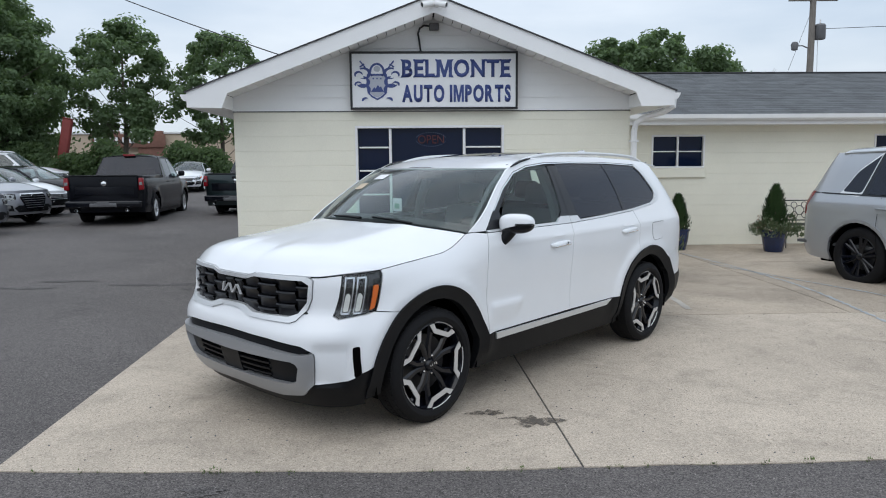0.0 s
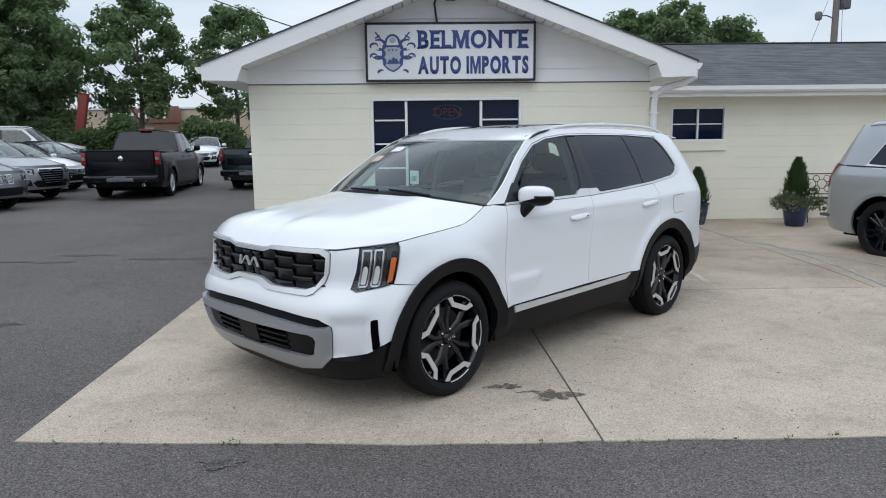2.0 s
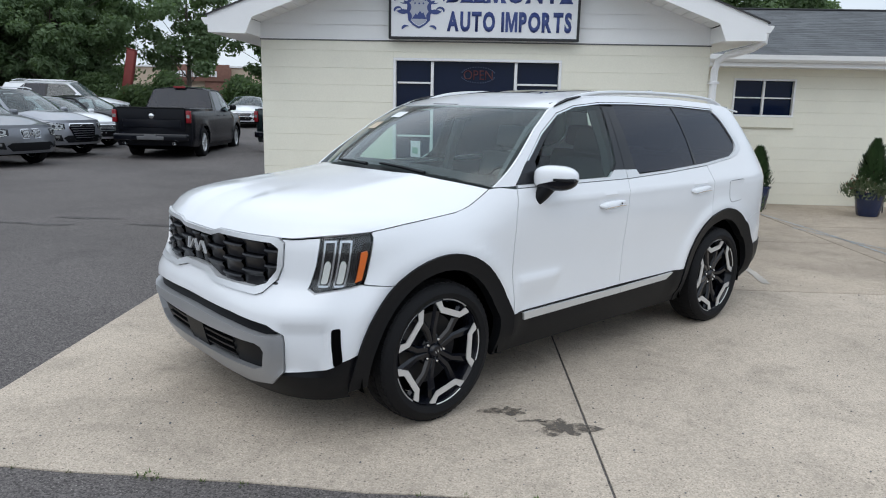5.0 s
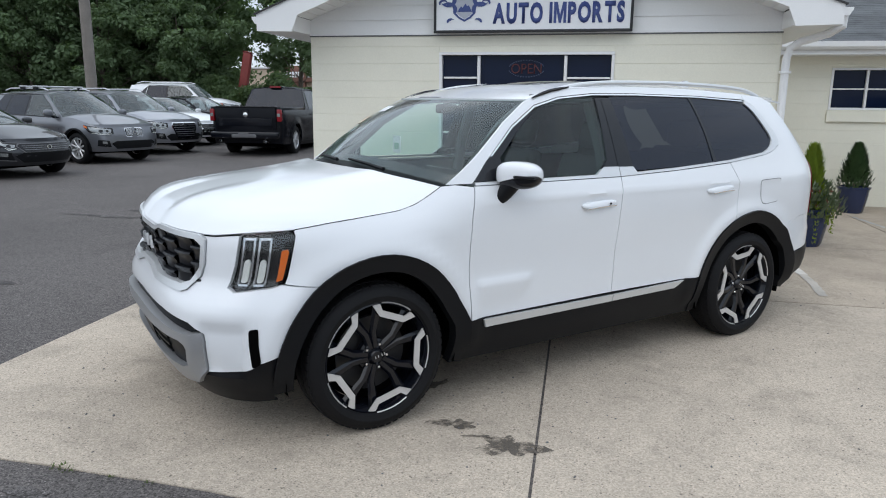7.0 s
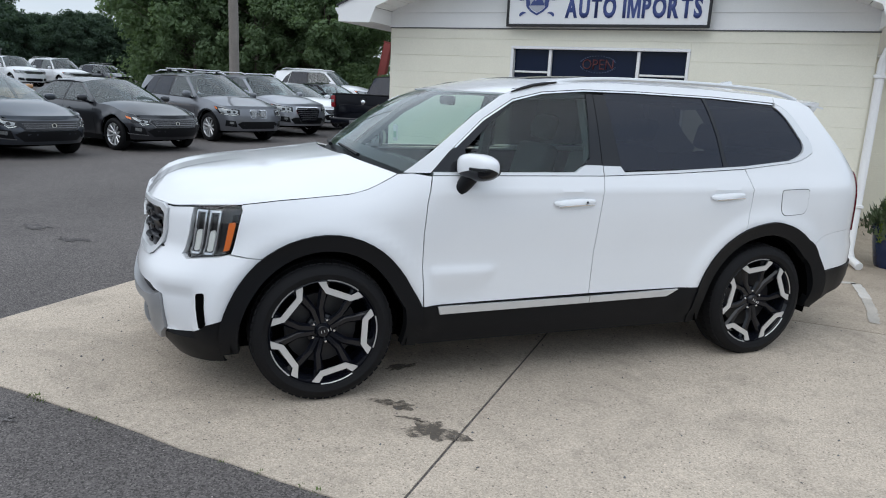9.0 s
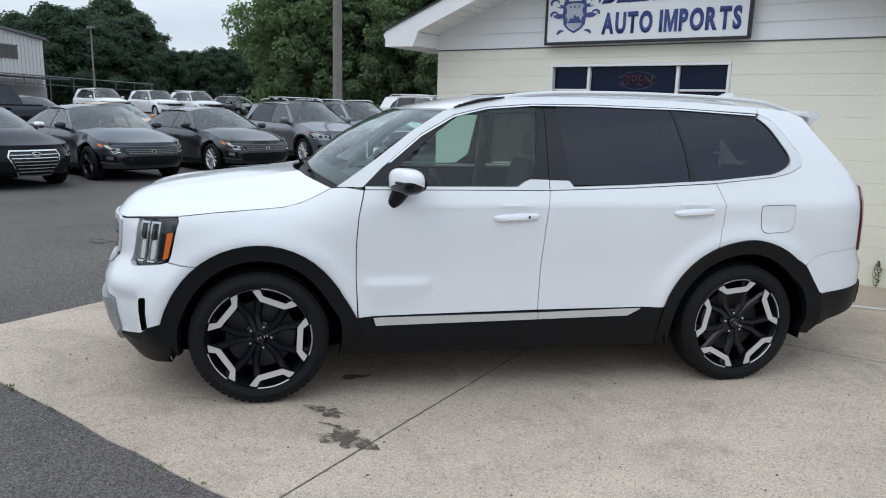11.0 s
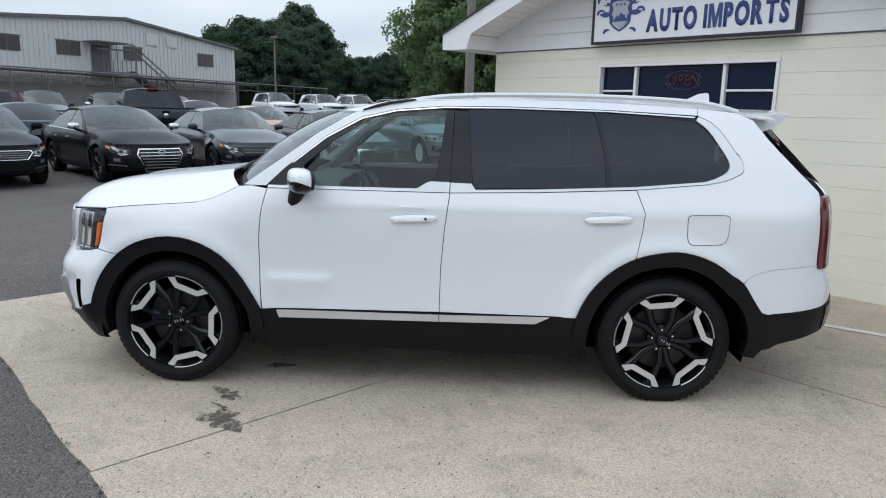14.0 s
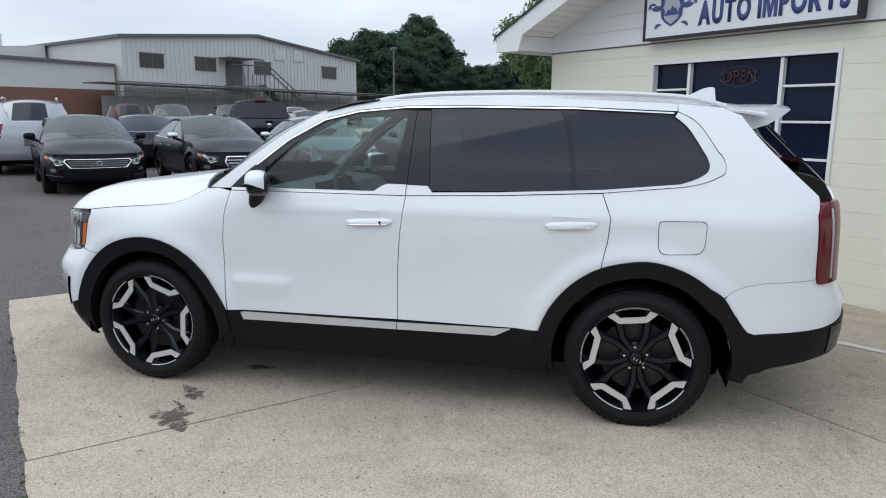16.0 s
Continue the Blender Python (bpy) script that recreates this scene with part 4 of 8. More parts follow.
        b.panel("rear_door_glass", D([(2.722, 1.236), (2.712, 1.27), (2.690, 1.50), (2.672, 1.682), (3.10, 1.686), (3.40, 1.678), (3.425, 1.60), (3.455, 1.45), (3.470, 1.256)]), "tint", car, off=-0.008, thick=0.0, sides=(side,), label="dark privacy glass")
        b.panel("quarter_glass", rounded(D([(3.505, 1.256), (3.85, 1.283), (4.03, 1.306), (4.118, 1.340), (4.164, 1.398), (4.130, 1.475), (4.050, 1.592), (3.99, 1.640), (3.82, 1.658), (3.43, 1.680), (3.47, 1.50)]), 0.02), "tint", car, off=-0.008, thick=0.0, sides=(side,), label="dark privacy glass")
        b.panel("pillar_cover", D([(2.402, 1.230), (2.472, 1.274), (2.503, 1.305), (2.527, 1.50), (2.546, 1.668), (2.590, 1.668), (2.580, 1.222)]), "gloss_black", car, off=-0.003, thick=0.02, sides=(side,))
        b.panel("pillar_cover", D([(2.584, 1.222), (2.594, 1.668), (2.672, 1.668), (2.688, 1.50), (2.710, 1.27), (2.722, 1.232)]), "gloss_black", car, off=-0.003, thick=0.02, sides=(side,))
        b.panel("pillar_cover", D([(3.472, 1.25), (3.457, 1.45), (3.427, 1.60), (3.402, 1.685), (3.432, 1.683), (3.472, 1.50), (3.507, 1.256)]), "gloss_black", car, off=-0.004, thick=0.02, sides=(side,))
        b.panel("mirror_triangle", D([(1.525, 1.226), (1.62, 1.318), (1.72, 1.40), (1.728, 1.30), (1.70, 1.226)]), "gloss_black", car, off=-0.002, thick=0.02, sides=(side,))
        b.panel("window_seal", D([(1.62, 1.320), (1.85, 1.508), (2.05, 1.620), (2.25, 1.668), (2.53, 1.693), (2.9, 1.698), (3.48, 1.692), (3.985, 1.670), (3.98, 1.642), (3.82, 1.656), (3.43, 1.679), (3.10, 1.686), (2.67, 1.682), (2.46, 1.676), (2.26, 1.656), (2.07, 1.610), (1.90, 1.490), (1.73, 1.345)]), "gloss_black", car, off=-0.006, thick=0.02, sides=(side,))
        b.panel("belt_trim", D([(1.53, 1.208), (2.581, 1.210), (2.581, 1.266), (2.47, 1.268), (2.44, 1.255), (2.395, 1.226), (1.53, 1.222)]), "satin_silver", car, off=0.004, thick=0.02, sides=(side,), label="satin silver belt trim")
        b.panel("belt_trim", D([(2.586, 1.210), (3.1, 1.227), (3.638, 1.256)] + soft([(4.03, 1.296), (4.112, 1.312), (4.177, 1.335), (4.218, 1.365), (4.228, 1.402), (4.214, 1.438), (4.190, 1.479), (4.150, 1.542), (4.108, 1.601), (4.06, 1.641), (4.00, 1.668)]) + soft([(3.985, 1.645), (4.03, 1.612), (4.067, 1.570), (4.117, 1.490), (4.150, 1.435), (4.160, 1.40), (4.150, 1.368), (4.115, 1.345), (4.08, 1.328), (4.02, 1.308)]) + [(3.638, 1.270), (3.1, 1.241), (2.73, 1.228), (2.705, 1.262), (2.586, 1.264)]), "satin_silver", car, off=0.004, thick=0.02, sides=(side,), label="satin silver window surround")
        b.panel("window_strip", D([(1.66, 1.352), (1.85, 1.506), (2.05, 1.618), (2.25, 1.666), (2.53, 1.691), (2.9, 1.696), (3.48, 1.690), (3.98, 1.668), (3.98, 1.660), (3.48, 1.682), (2.9, 1.688), (2.53, 1.683), (2.25, 1.658), (2.05, 1.609), (1.85, 1.496), (1.67, 1.350)]), "chrome", car, off=0.002, thick=0.01, sides=(side,))
        # cladding
        b.panel("arch_trim", fa(192, -14, 0.003, 30) + fa(-14, 192, -0.085, 30), "cladding", car, off=0.014, thick=0.06, sides=(side,), round_edge=0.012, label="black wheel arch cladding")
        b.panel("arch_trim", ra(194, -9, 0.003, 30) + ra(-9, 194, -0.085, 30), "cladding", car, off=0.014, thick=0.06, sides=(side,), round_edge=0.012, label="black wheel arch cladding")
        b.panel("sill_cladding", D([(1.44, 0.492), (3.36, 0.504), (3.39, 0.25), (1.40, 0.25)]), "cladding", car, off=0.006, thick=0.03, sides=(side,), round_edge=0.012)
        b.panel("sill_strip", D([(1.575, 0.486), (2.540 - G, 0.492), (2.540 - G, 0.452), (1.59, 0.440)]), "satin_silver", car, off=0.022, thick=0.02, sides=(side,), round_edge=0.006, label="satin silver sill strip")
        b.panel("sill_strip", D([(2.540 + G, 0.492), (3.182, 0.503), (3.10, 0.460), (2.540 + G, 0.452)]), "satin_silver", car, off=0.022, thick=0.02, sides=(side,), round_edge=0.006, label="satin silver sill strip")
        # dark shell that shows in the shut lines, their shade put into its colour
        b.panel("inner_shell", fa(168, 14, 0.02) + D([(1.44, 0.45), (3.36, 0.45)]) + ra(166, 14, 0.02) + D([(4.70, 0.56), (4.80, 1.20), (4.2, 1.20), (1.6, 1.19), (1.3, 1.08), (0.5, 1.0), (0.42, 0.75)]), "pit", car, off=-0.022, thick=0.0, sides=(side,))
        # door handles
        for x0, x1, z0, tilt in ((2.246, 2.517, 1.054, 0.012), (3.350, 3.616, 1.081, 0.014)):
            grip = bmesh.new()
            rows = []
            for k in range(17):
                t = k / 16
                q, _ = d(lerp(x0, x1, t), 0)
                body = math.sin(math.pi * t) ** 0.4 if 0 < t < 1 else 0.0
                out, tall = 0.006 + 0.030 * body, 0.006 + 0.013 * body
                zc = z0 + tilt * t
                rows.append([b.at(q, zc - tall, 0.002, side), b.at(q, zc - tall, out * 0.8, side), b.at(q, zc - tall * 0.4, out, side), b.at(q, zc + tall * 0.45, out * 0.96, side), b.at(q, zc + tall, out * 0.62, side), b.at(q, zc + tall * 1.05, 0.002, side)])
            loft(grip, rows)
            h = part("door_handle", grip, "white_paint", car, "white handle with chrome strip")
            strip = bmesh.new()
            loft(strip, [[b.at(d(lerp(x0, x1, 0.08 + 0.84 * k / 8), 0)[0], z0 + tilt * (0.08 + 0.84 * k / 8) + dz, dy, side) for dz, dy in ((-0.0195, 0.031), (-0.0120, 0.0375), (-0.0105, 0.036))] for k in range(9)])
            part("handle_strip", strip, "chrome", h)
            if x0 < 3 and side < 0:
                lock = lathe(bmesh.new(), [(0.0, 0.004), (0.006, 0.004), (0.007, 0.0)], 12, m=Matrix.Translation(b.at(d(2.452, 0)[0], z0 + 0.008, 0.037, side)) @ Matrix.Rotation(radians(90), 4, "X"))
                part("key_lock", lock, "pit", h)
        if side < 0:
            ring = []
            for x, z in [(3.92, 1.118), (3.935, 1.128), (4.14, 1.134), (4.155, 1.12), (4.15, 1.0), (4.125, 0.965), (3.95, 0.957), (3.925, 0.98)]:
                ring.append(d(x, z))
            ring = rounded(ring, 0.03)
            cen = (sum(p[0] for p in ring) / len(ring), sum(p[1] for p in ring) / len(ring))
            b.panel("fuel_door_gap", ring, "pit", car, off=0.0012, thick=0.0, sides=(side,), step=0.02)
            b.panel("fuel_door", [(cen[0] + (s - cen[0]) * 0.972, cen[1] + (z - cen[1]) * 0.963) for s, z in ring], white, car, off=0.0035, thick=0.002, sides=(side,), step=0.02)
        # mirror: swept shell with a dark lower cut, a light line, glass and a leaning foot
        sweep = Matrix.Rotation(side * radians(-24), 4, "Z")

        def shell_bm(cx, cy, cz, hx, hy, up, down, power, cut_low=None, cut_high=None):
            bm = bmesh.new()
            bmesh.ops.create_uvsphere(bm, u_segments=24, v_segments=14, radius=1.0)
            for v in bm.verts:
                q = Vector([math.copysign(abs(c) ** power, c) for c in v.co])
                taper = 1 - 0.16 * max(q.y * side, 0) ** 2
                v.co = Vector((cx + q.x * hx, cy + q.y * hy, cz + q.z * (up if q.z > 0 else down) * taper))
            for cut, no in ((cut_low, -1), (cut_high, 1)):
                if cut:
                    made = bmesh.ops.bisect_plane(bm, geom=bm.verts[:] + bm.edges[:] + bm.faces[:], plane_co=(0, 0, cut[0]), plane_no=Vector((cut[2], cut[1] * side, 1)) * no, clear_outer=True)
                    bmesh.ops.holes_fill(bm, edges=[e for e in bm.edges if e.is_boundary])
            return bm

        shell = part("mirror", shell_bm(0, 0, 0, 0.066, 0.128, 0.070, 0.072, 0.66, cut_low=(-0.036, -0.22, 0.35)), white, car, "white door mirror with black base", m=Matrix.Translation((1.742, side * 1.040, 1.262)) @ sweep)
        part("mirror_base", shell_bm(0.003, 0, 0, 0.064, 0.125, 0.069, 0.073, 0.66, cut_high=(-0.0365, -0.22, 0.35)), "gloss_black", shell)
        part("mirror_glass", shell_bm(0.050, 0.0, 0.0, 0.022, 0.112, 0.060, 0.060, 0.55), "gloss_black", shell)
        part("mirror_light", boxed(-0.0745, 0.03, side * 0.000, side * 0.122, -0.012, 0.002, bevel=0.004), "cladding", shell)
        foot = bmesh.new()
        tube(foot, [(0.0, -side * 0.045, -0.045), (-0.012, -side * 0.075, -0.095), (-0.022, -side * 0.105, -0.134)], [0.050, 0.042, 0.036], 12)
        part("mirror_stalk", foot, "cladding", shell)
        # wells, their shade put into the black, and wheels
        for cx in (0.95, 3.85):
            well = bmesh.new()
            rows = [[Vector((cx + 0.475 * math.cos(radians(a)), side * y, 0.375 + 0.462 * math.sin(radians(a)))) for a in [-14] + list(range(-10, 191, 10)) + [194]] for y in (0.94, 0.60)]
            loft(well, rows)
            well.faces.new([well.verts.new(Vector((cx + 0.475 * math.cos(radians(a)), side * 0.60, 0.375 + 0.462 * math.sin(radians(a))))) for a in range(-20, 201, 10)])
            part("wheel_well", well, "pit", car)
        for cx, phase in ((0.950, 15), (3.852, -29)):
            wheel(car, cx, side * 0.868, 0.379, 0.379, 0.292, 0.235, "hero", side, phase)
    b.panel("rear_lower_bumper", ra(-5, 20.5, 0.0, 6) + D([(4.40, 0.566), (4.5, 0.573), (4.72, 0.594)]) + [r(0.6, 0.631), (b.end, 0.636), (b.end, 0.45), r(0.6, 0.455)] + D([(4.72, 0.435), (4.6, 0.408), (4.5, 0.384)]), "cladding", car, off=0.008, thick=0.03, middle=True, round_edge=0.012)
    b.panel("rear_reflector", [r(0.83, 0.60), r(0.72, 0.60), r(0.72, 0.46), r(0.83, 0.46)], "gloss_black", car, off=0.014, thick=0.01)
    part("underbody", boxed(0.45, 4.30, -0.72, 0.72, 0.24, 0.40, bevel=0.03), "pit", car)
    part("floor_pan", boxed(1.52, 3.28, -0.86, 0.86, 0.42, 0.46), "interior", car)
    part("boot_floor", boxed(3.28, 4.70, -0.56, 0.56, 0.42, 0.46), "interior", car)
    part("tailgate_inner", boxed(4.60, 4.70, -0.60, 0.60, 0.80, 1.27, bevel=0.02), "interior", car)
    # cabin
    dash = bmesh.new()
    prism(dash, [(1.35, 1.14), (1.55, 1.19), (1.85, 1.16), (1.92, 1.08), (1.86, 0.80), (1.40, 0.70)], -0.84, 0.84)
    part("dashboard", dash, "interior", car)
    part("screen", boxed(1.86, 1.88, -0.50, 0.12, 1.10, 1.22, bevel=0.004), "gloss_black", car)
    sw = bmesh.new()
    c, tilt = Vector((2.06, -0.40, 1.10)), Matrix.Rotation(radians(-24), 3, "Y")
    tube(sw, [c + tilt @ Vector((0, 0.185 * math.cos(a), 0.185 * math.sin(a))) for a in [2 * math.pi * k / 28 for k in range(29)]], 0.015, 8)
    tube(sw, [c + tilt @ Vector((0, -0.18, 0)), c + tilt @ Vector((-0.02, 0, 0)), c + tilt @ Vector((0, 0.18, 0))], 0.022, 8)
    tube(sw, [c, c + Vector((-0.22, 0, -0.09))], 0.04, 8)
    part("steering_wheel", sw, "cladding", car)
    for x, y in ((2.45, -0.40), (2.45, 0.40), (3.35, -0.40), (3.35, 0.40)):
        seat(car, x, y, 0.58)
    part("rear_mirror", boxed(1.93, 1.96, -0.12, 0.12, 1.56, 1.62, bevel=0.012), "gloss_black", car)
    part("sensor_housing", boxed(1.80, 1.98, -0.13, 0.13, 1.635, 1.665, bevel=0.012), "gloss_black", car)
    for side in (-1, 1):
        pil = bmesh.new()
        tube(pil, [(1.52, side * 0.80, 1.20), (1.85, side * 0.72, 1.50), (2.10, side * 0.66, 1.65), (2.9, side * 0.655, 1.69), (4.2, side * 0.62, 1.65)], 0.035, 6)
        part("inner_pillar", pil, "interior", car)
        tube_b = tube(bmesh.new(), [(2.58, side * 0.88, 0.9), (2.585, side * 0.77, 1.35), (2.59, side * 0.63, 1.66)], 0.045, 6)
        part("inner_pillar", tube_b, "interior", car)
    head = [[p + Vector((0, 0, -0.035)) for p in row] for row in roof_rows[1:-1:3]]
    sheet("headliner", head, "interior", car, 0.0)
    # wipers, tag and stickers on the windshield
    wr = blend_rows(base, top, 10, 0.035)
    for j0, j1 in ((4, 8), (9, 13)):
        bm = bmesh.new()
        tube(bm, [wr[0][j0] + Vector((-0.03, 0, 0.004)), wr[0][(j0 + j1) // 2] + Vector((-0.012, 0, 0.010)), wr[0][j1] + Vector((0.0, 0, 0.014))], [0.012, 0.010, 0.007], 6)
        part("wiper", bm, "cladding", car)

    def on_glass(u, v, lift):
        a = wr[int(v)][int(u)].lerp(wr[int(v)][int(u) + 1], u % 1)
        c = wr[int(v) + 1][int(u)].lerp(wr[int(v) + 1][int(u) + 1], u % 1)
        return a.lerp(c, v % 1) + Vector((-0.6, 0, 0.8)) * lift

    def sticker(name, u0, u1, v0, v1, mat, label, lift, n=6):
        rows = []
        for i in range(n + 1):
            t = i / n
            rows.append([on_glass(lerp(u0, u1, k / n), lerp(v0, v1, t), lift) for k in range(n + 1)])
        return sheet(name, rows, mat, car, 0.001, label)

    tag_card = part("price_tag", boxed(1.612, 1.615, 0.015, 0.115, 1.312, 1.418, bevel=0.001), "sign_face", car, "white paper tag inside the windshield")
    part("tag_print", boxed(1.608, 1.611, 0.038, 0.092, 1.335, 1.375), "tag_green", tag_card)
    sticker("inspection_sticker", 11.6, 13.3, 6.9, 8.1, "sign_face", "white oval windshield sticker", 0.004)
    sticker("year_sticker", 13.2, 14.8, 4.8, 6.0, "tan_wall", "orange and white windshield sticker", 0.004)
    return car


def plain_car(name, label, m, colour, kind="sedan", rim="silver", group="parked cars", lamps="wide", length=None, grille_mat="gloss_black", grille_shape="wide", trim="gloss_black", rack=False, roof_rails=False, frame="chrome"):
    """A parked car of an ordinary shape."""
    car = thing(name, label, "car", m, group)
    P = {
        "sedan": dict(L=4.75, W=0.91, H=1.45, hub=0.335, tyre=0.335, wb=(0.92, 3.70), hood=0.93, hoodf=0.72, belt=0.93, beltr=0.99, cowl=1.43, wtop=2.20, rtop=3.30, rbase=4.12, deck=1.04),
        "suv": dict(L=4.66, W=0.93, H=1.68, hub=0.36, tyre=0.36, wb=(0.88, 3.69), hood=1.06, hoodf=0.88, belt=1.04, beltr=1.12, cowl=1.30, wtop=2.05, rtop=3.95, rbase=4.45, deck=1.1),
        "large_suv": dict(L=5.25, W=1.01, H=1.90, hub=0.40, tyre=0.40, wb=(0.95, 4.02), hood=1.18, hoodf=1.02, belt=1.18, beltr=1.24, cowl=1.45, wtop=2.10, rtop=4.58, rbase=5.10, deck=1.2),
        "pickup": dict(L=5.82, W=1.00, H=1.90, hub=0.40, tyre=0.40, wb=(1.0, 4.57), hood=1.20, hoodf=1.05, belt=1.22, beltr=1.26, cowl=1.50, wtop=2.15, rtop=3.35, rbase=3.62, deck=1.2),
    }[kind]
    L, W, H = length or P["L"], P["W"], P["H"]
    fw, rw = P["wb"]
    rw += L - P["L"]
    hz, tyre = P["hub"], P["tyre"]
    belt, beltr, cowl = P["belt"], P["beltr"], P["cowl"]
    dx = L - P["L"]
    wt, rt, rb = P["wtop"], P["rtop"] + dx, P["rbase"] + dx
    tall = kind != "sedan"
    nose = [(0.2, 0.14), (0.35, 0.03), (0.5, 0.0), (P["hoodf"] - 0.12, 0.04), (P["hoodf"], 0.10), (P["hoodf"] + 0.2, 0.3)]
    tail = [(0.25, L - 0.12), (0.45, L), (0.7, L), (beltr - 0.05, L - 0.06), (beltr + 0.03, L - 0.10), (H, L - (0.45 if tall else 0.6))]
    if kind == "pickup":
        tail = [(0.3, L - 0.05), (0.5, L), (1.3, L - 0.02)]
    width = [(0.2, W * 0.90), (0.4, W * 0.965), (0.6, W * 0.985), (belt * 0.78, W), (belt - 0.08, W * 0.985), (belt, W * 0.945), (belt + 0.1, W * 0.90), (H - 0.14, W * 0.715), (H - 0.02, W * 0.64)]
    if kind == "pickup":
        width = [(0.2, W * 0.92), (0.5, W * 0.985), (0.9, W), (1.15, W * 0.985), (1.24, W * 0.96), (1.4, W * 0.91), (H - 0.14, W * 0.79), (H - 0.02, W * 0.74)]
    hf, hd = P["hoodf"], P["hood"]
    nosew = [(0.2, W * 0.90), (0.4, W * 0.965), (0.6, W * 0.985), (hf - 0.1, W * 0.99), (hf, W * 0.955), (hd, W * 0.86)]
    square = 3.2 if tall else 2.4
    def shape(x, z):
        out = 0.014 * math.exp(-((z - (belt - 0.13 - 0.03 * (L - x) / L)) / 0.022) ** 2) - 0.016 * math.exp(-((z - belt * 0.50) / 0.09) ** 2) * smooth(fw + 0.4, fw + 0.8, x) * (1 - smooth(rw - 0.8, rw - 0.4, x))
        for cx in (fw, rw):
            dist = math.hypot(x - cx, z - hz)
            if z > hz - 0.05:
                out += 0.022 * math.exp(-((dist - tyre - 0.09) / 0.05) ** 2)
        return out

    b = Body(0.85 if not tall else 0.7, (rw + 0.35) if kind != "pickup" else L - 0.4, nose, tail, width, nosew, (cowl - 0.35, cowl + 0.15), square, shape)
    if kind == "pickup":
        b.n_rear = 4.5
    d, f, r = b.d, b.f, b.r
    D = lambda pts: [d(*p) for p in pts]
    ar = tyre + 0.065
    lo = 0.26 if not tall else 0.30
    top_f = lambda x: lerp(hf, hd, smooth(0.2, cowl, x) ** 0.7)
    belt_at = lambda x: lerp(belt, beltr, (x - cowl) / (L - cowl))

    def arch(cx, a0, a1, rr=0.0, n=12):
        return D(arc(cx, hz, ar + rr, ar + rr, a0, a1, n))

    drop = math.degrees(math.asin(min((hz - lo) / ar, 0.9)))
    # painted lower body: nose to tail, round the wheel openings
    upper = [f(0, hf - 0.02)] + [f(W * t, hf - 0.015) for t in (0.3, 0.6, 0.8)] + D([(x, top_f(x)) for x in (0.42, 0.6, 0.9, 1.15, cowl)])
    upper += D([(x, belt_at(x)) for x in (cowl + 0.1, 2.0, 2.6, 3.2, 3.8, rb)])
    if kind == "pickup":
        upper = upper[:-6] + D([(cowl + 0.1, 1.225), (2.4, 1.24), (3.55, 1.26), (3.6, 1.30), (4.5, 1.30), (L - 0.2, 1.30)]) + [r(0.6, 1.30), (b.end, 1.30)]
    else:
        upper += D([(L - 0.3, beltr)]) + [r(W * 0.6, beltr), (b.end, beltr)]
    lower = [(b.end, lo + 0.05), r(W * 0.7, lo + 0.05)] + D([(rw + ar + 0.06, lo)]) + arch(rw, -drop, 180 + drop) + D([(2.3, lo)]) + arch(fw, -drop, 180 + drop) + D([(max(fw - ar - 0.05, 0.3), lo)]) + [f(W * 0.6, lo), f(0, lo)]
    clean = []
    for p in upper + lower:
        if not clean or math.hypot(p[0] - clean[-1][0], p[1] - clean[-1][1]) > 0.004:
            clean.append(p)
    b.panel("body", clean, colour, car, thick=0.03, middle=True, step=0.075)
    # dark sill line, doors' shut lines
    sill = [d(fw + ar, lo + 0.05), d(rw - ar, lo + 0.05), d(rw - ar, lo - 0.06), d(fw + ar, lo - 0.06)]
    b.panel("sill", sill, "cladding", car, off=0.004, thick=0.03, step=0.3)
    bx = lerp(cowl, rb, 0.44) if kind != "pickup" else 2.55
    doors = [cowl + 0.12, bx, min(rw - 0.28, rb) if kind != "pickup" else 3.50]
    for x in doors:
        b.panel("shut_line", D([(x, belt_at(x) - 0.01), (x + 0.007, belt_at(x) - 0.01), (x + 0.007, lo + 0.08), (x, lo + 0.08)]), "pit", car, off=0.0025, thick=0.0, step=0.2)
    # bonnet
    rows = []
    for k in range(9):
        s = k / 8
        xs = lerp(0.40, cowl, s)
        zs = top_f(xs)
        ye = b.flat(d(xs, zs)[0], zs)[1]
        row = []
        for j in range(17):
            t = -1 + j / 8
            ux = b.flat(b.f(W * 0.86 * abs(t), hf)[0], hf - 0.015)[0]
            xf = lerp(ux, 0.40, abs(t) ** 10)
            xr = cowl - 0.2 * (1 - t * t)
            row.append(Vector((lerp(xf, xr, s), ye * t, zs + lerp(0.005, 0.085, smooth(0, 0.7, s)) * (1 - abs(t) ** 3) + 0.008 * math.exp(-((abs(t) - 0.55) / 0.1) ** 2) * s)))
        if k == 0:
            rows.append([Vector((p.x - (0.012 if abs(p.y) < ye * 0.93 else 0.0), p.y, min(p.z, hf - 0.024) if abs(p.y) < ye * 0.93 else p.z - 0.004)) for p in row])
        rows.append(row)
    sheet("hood", rows, colour, car, 0.01)
    zt = H - 0.085
    base = across(cowl + 0.03, cowl - 0.18, W * 0.925, belt - 0.005, belt + 0.075, 2.2, 10)
    wtop = across(wt + 0.08, wt - 0.05, W * (0.715 if kind != "pickup" else 0.79), zt - 0.02, H - 0.02, 2.4, 10)
    rtop = across(rt - 0.04, rt + 0.05, W * (0.71 if kind != "pickup" else 0.78), zt - 0.02, H - 0.02, 2.4, 10)
    rbase = across(rb - 0.05, rb + 0.10, W * 0.86, beltr, beltr + 0.03, 2.4, 10)
    sheet("windshield", blend_rows(base, wtop, 5, 0.02), "cabin_glass", car, 0.0)
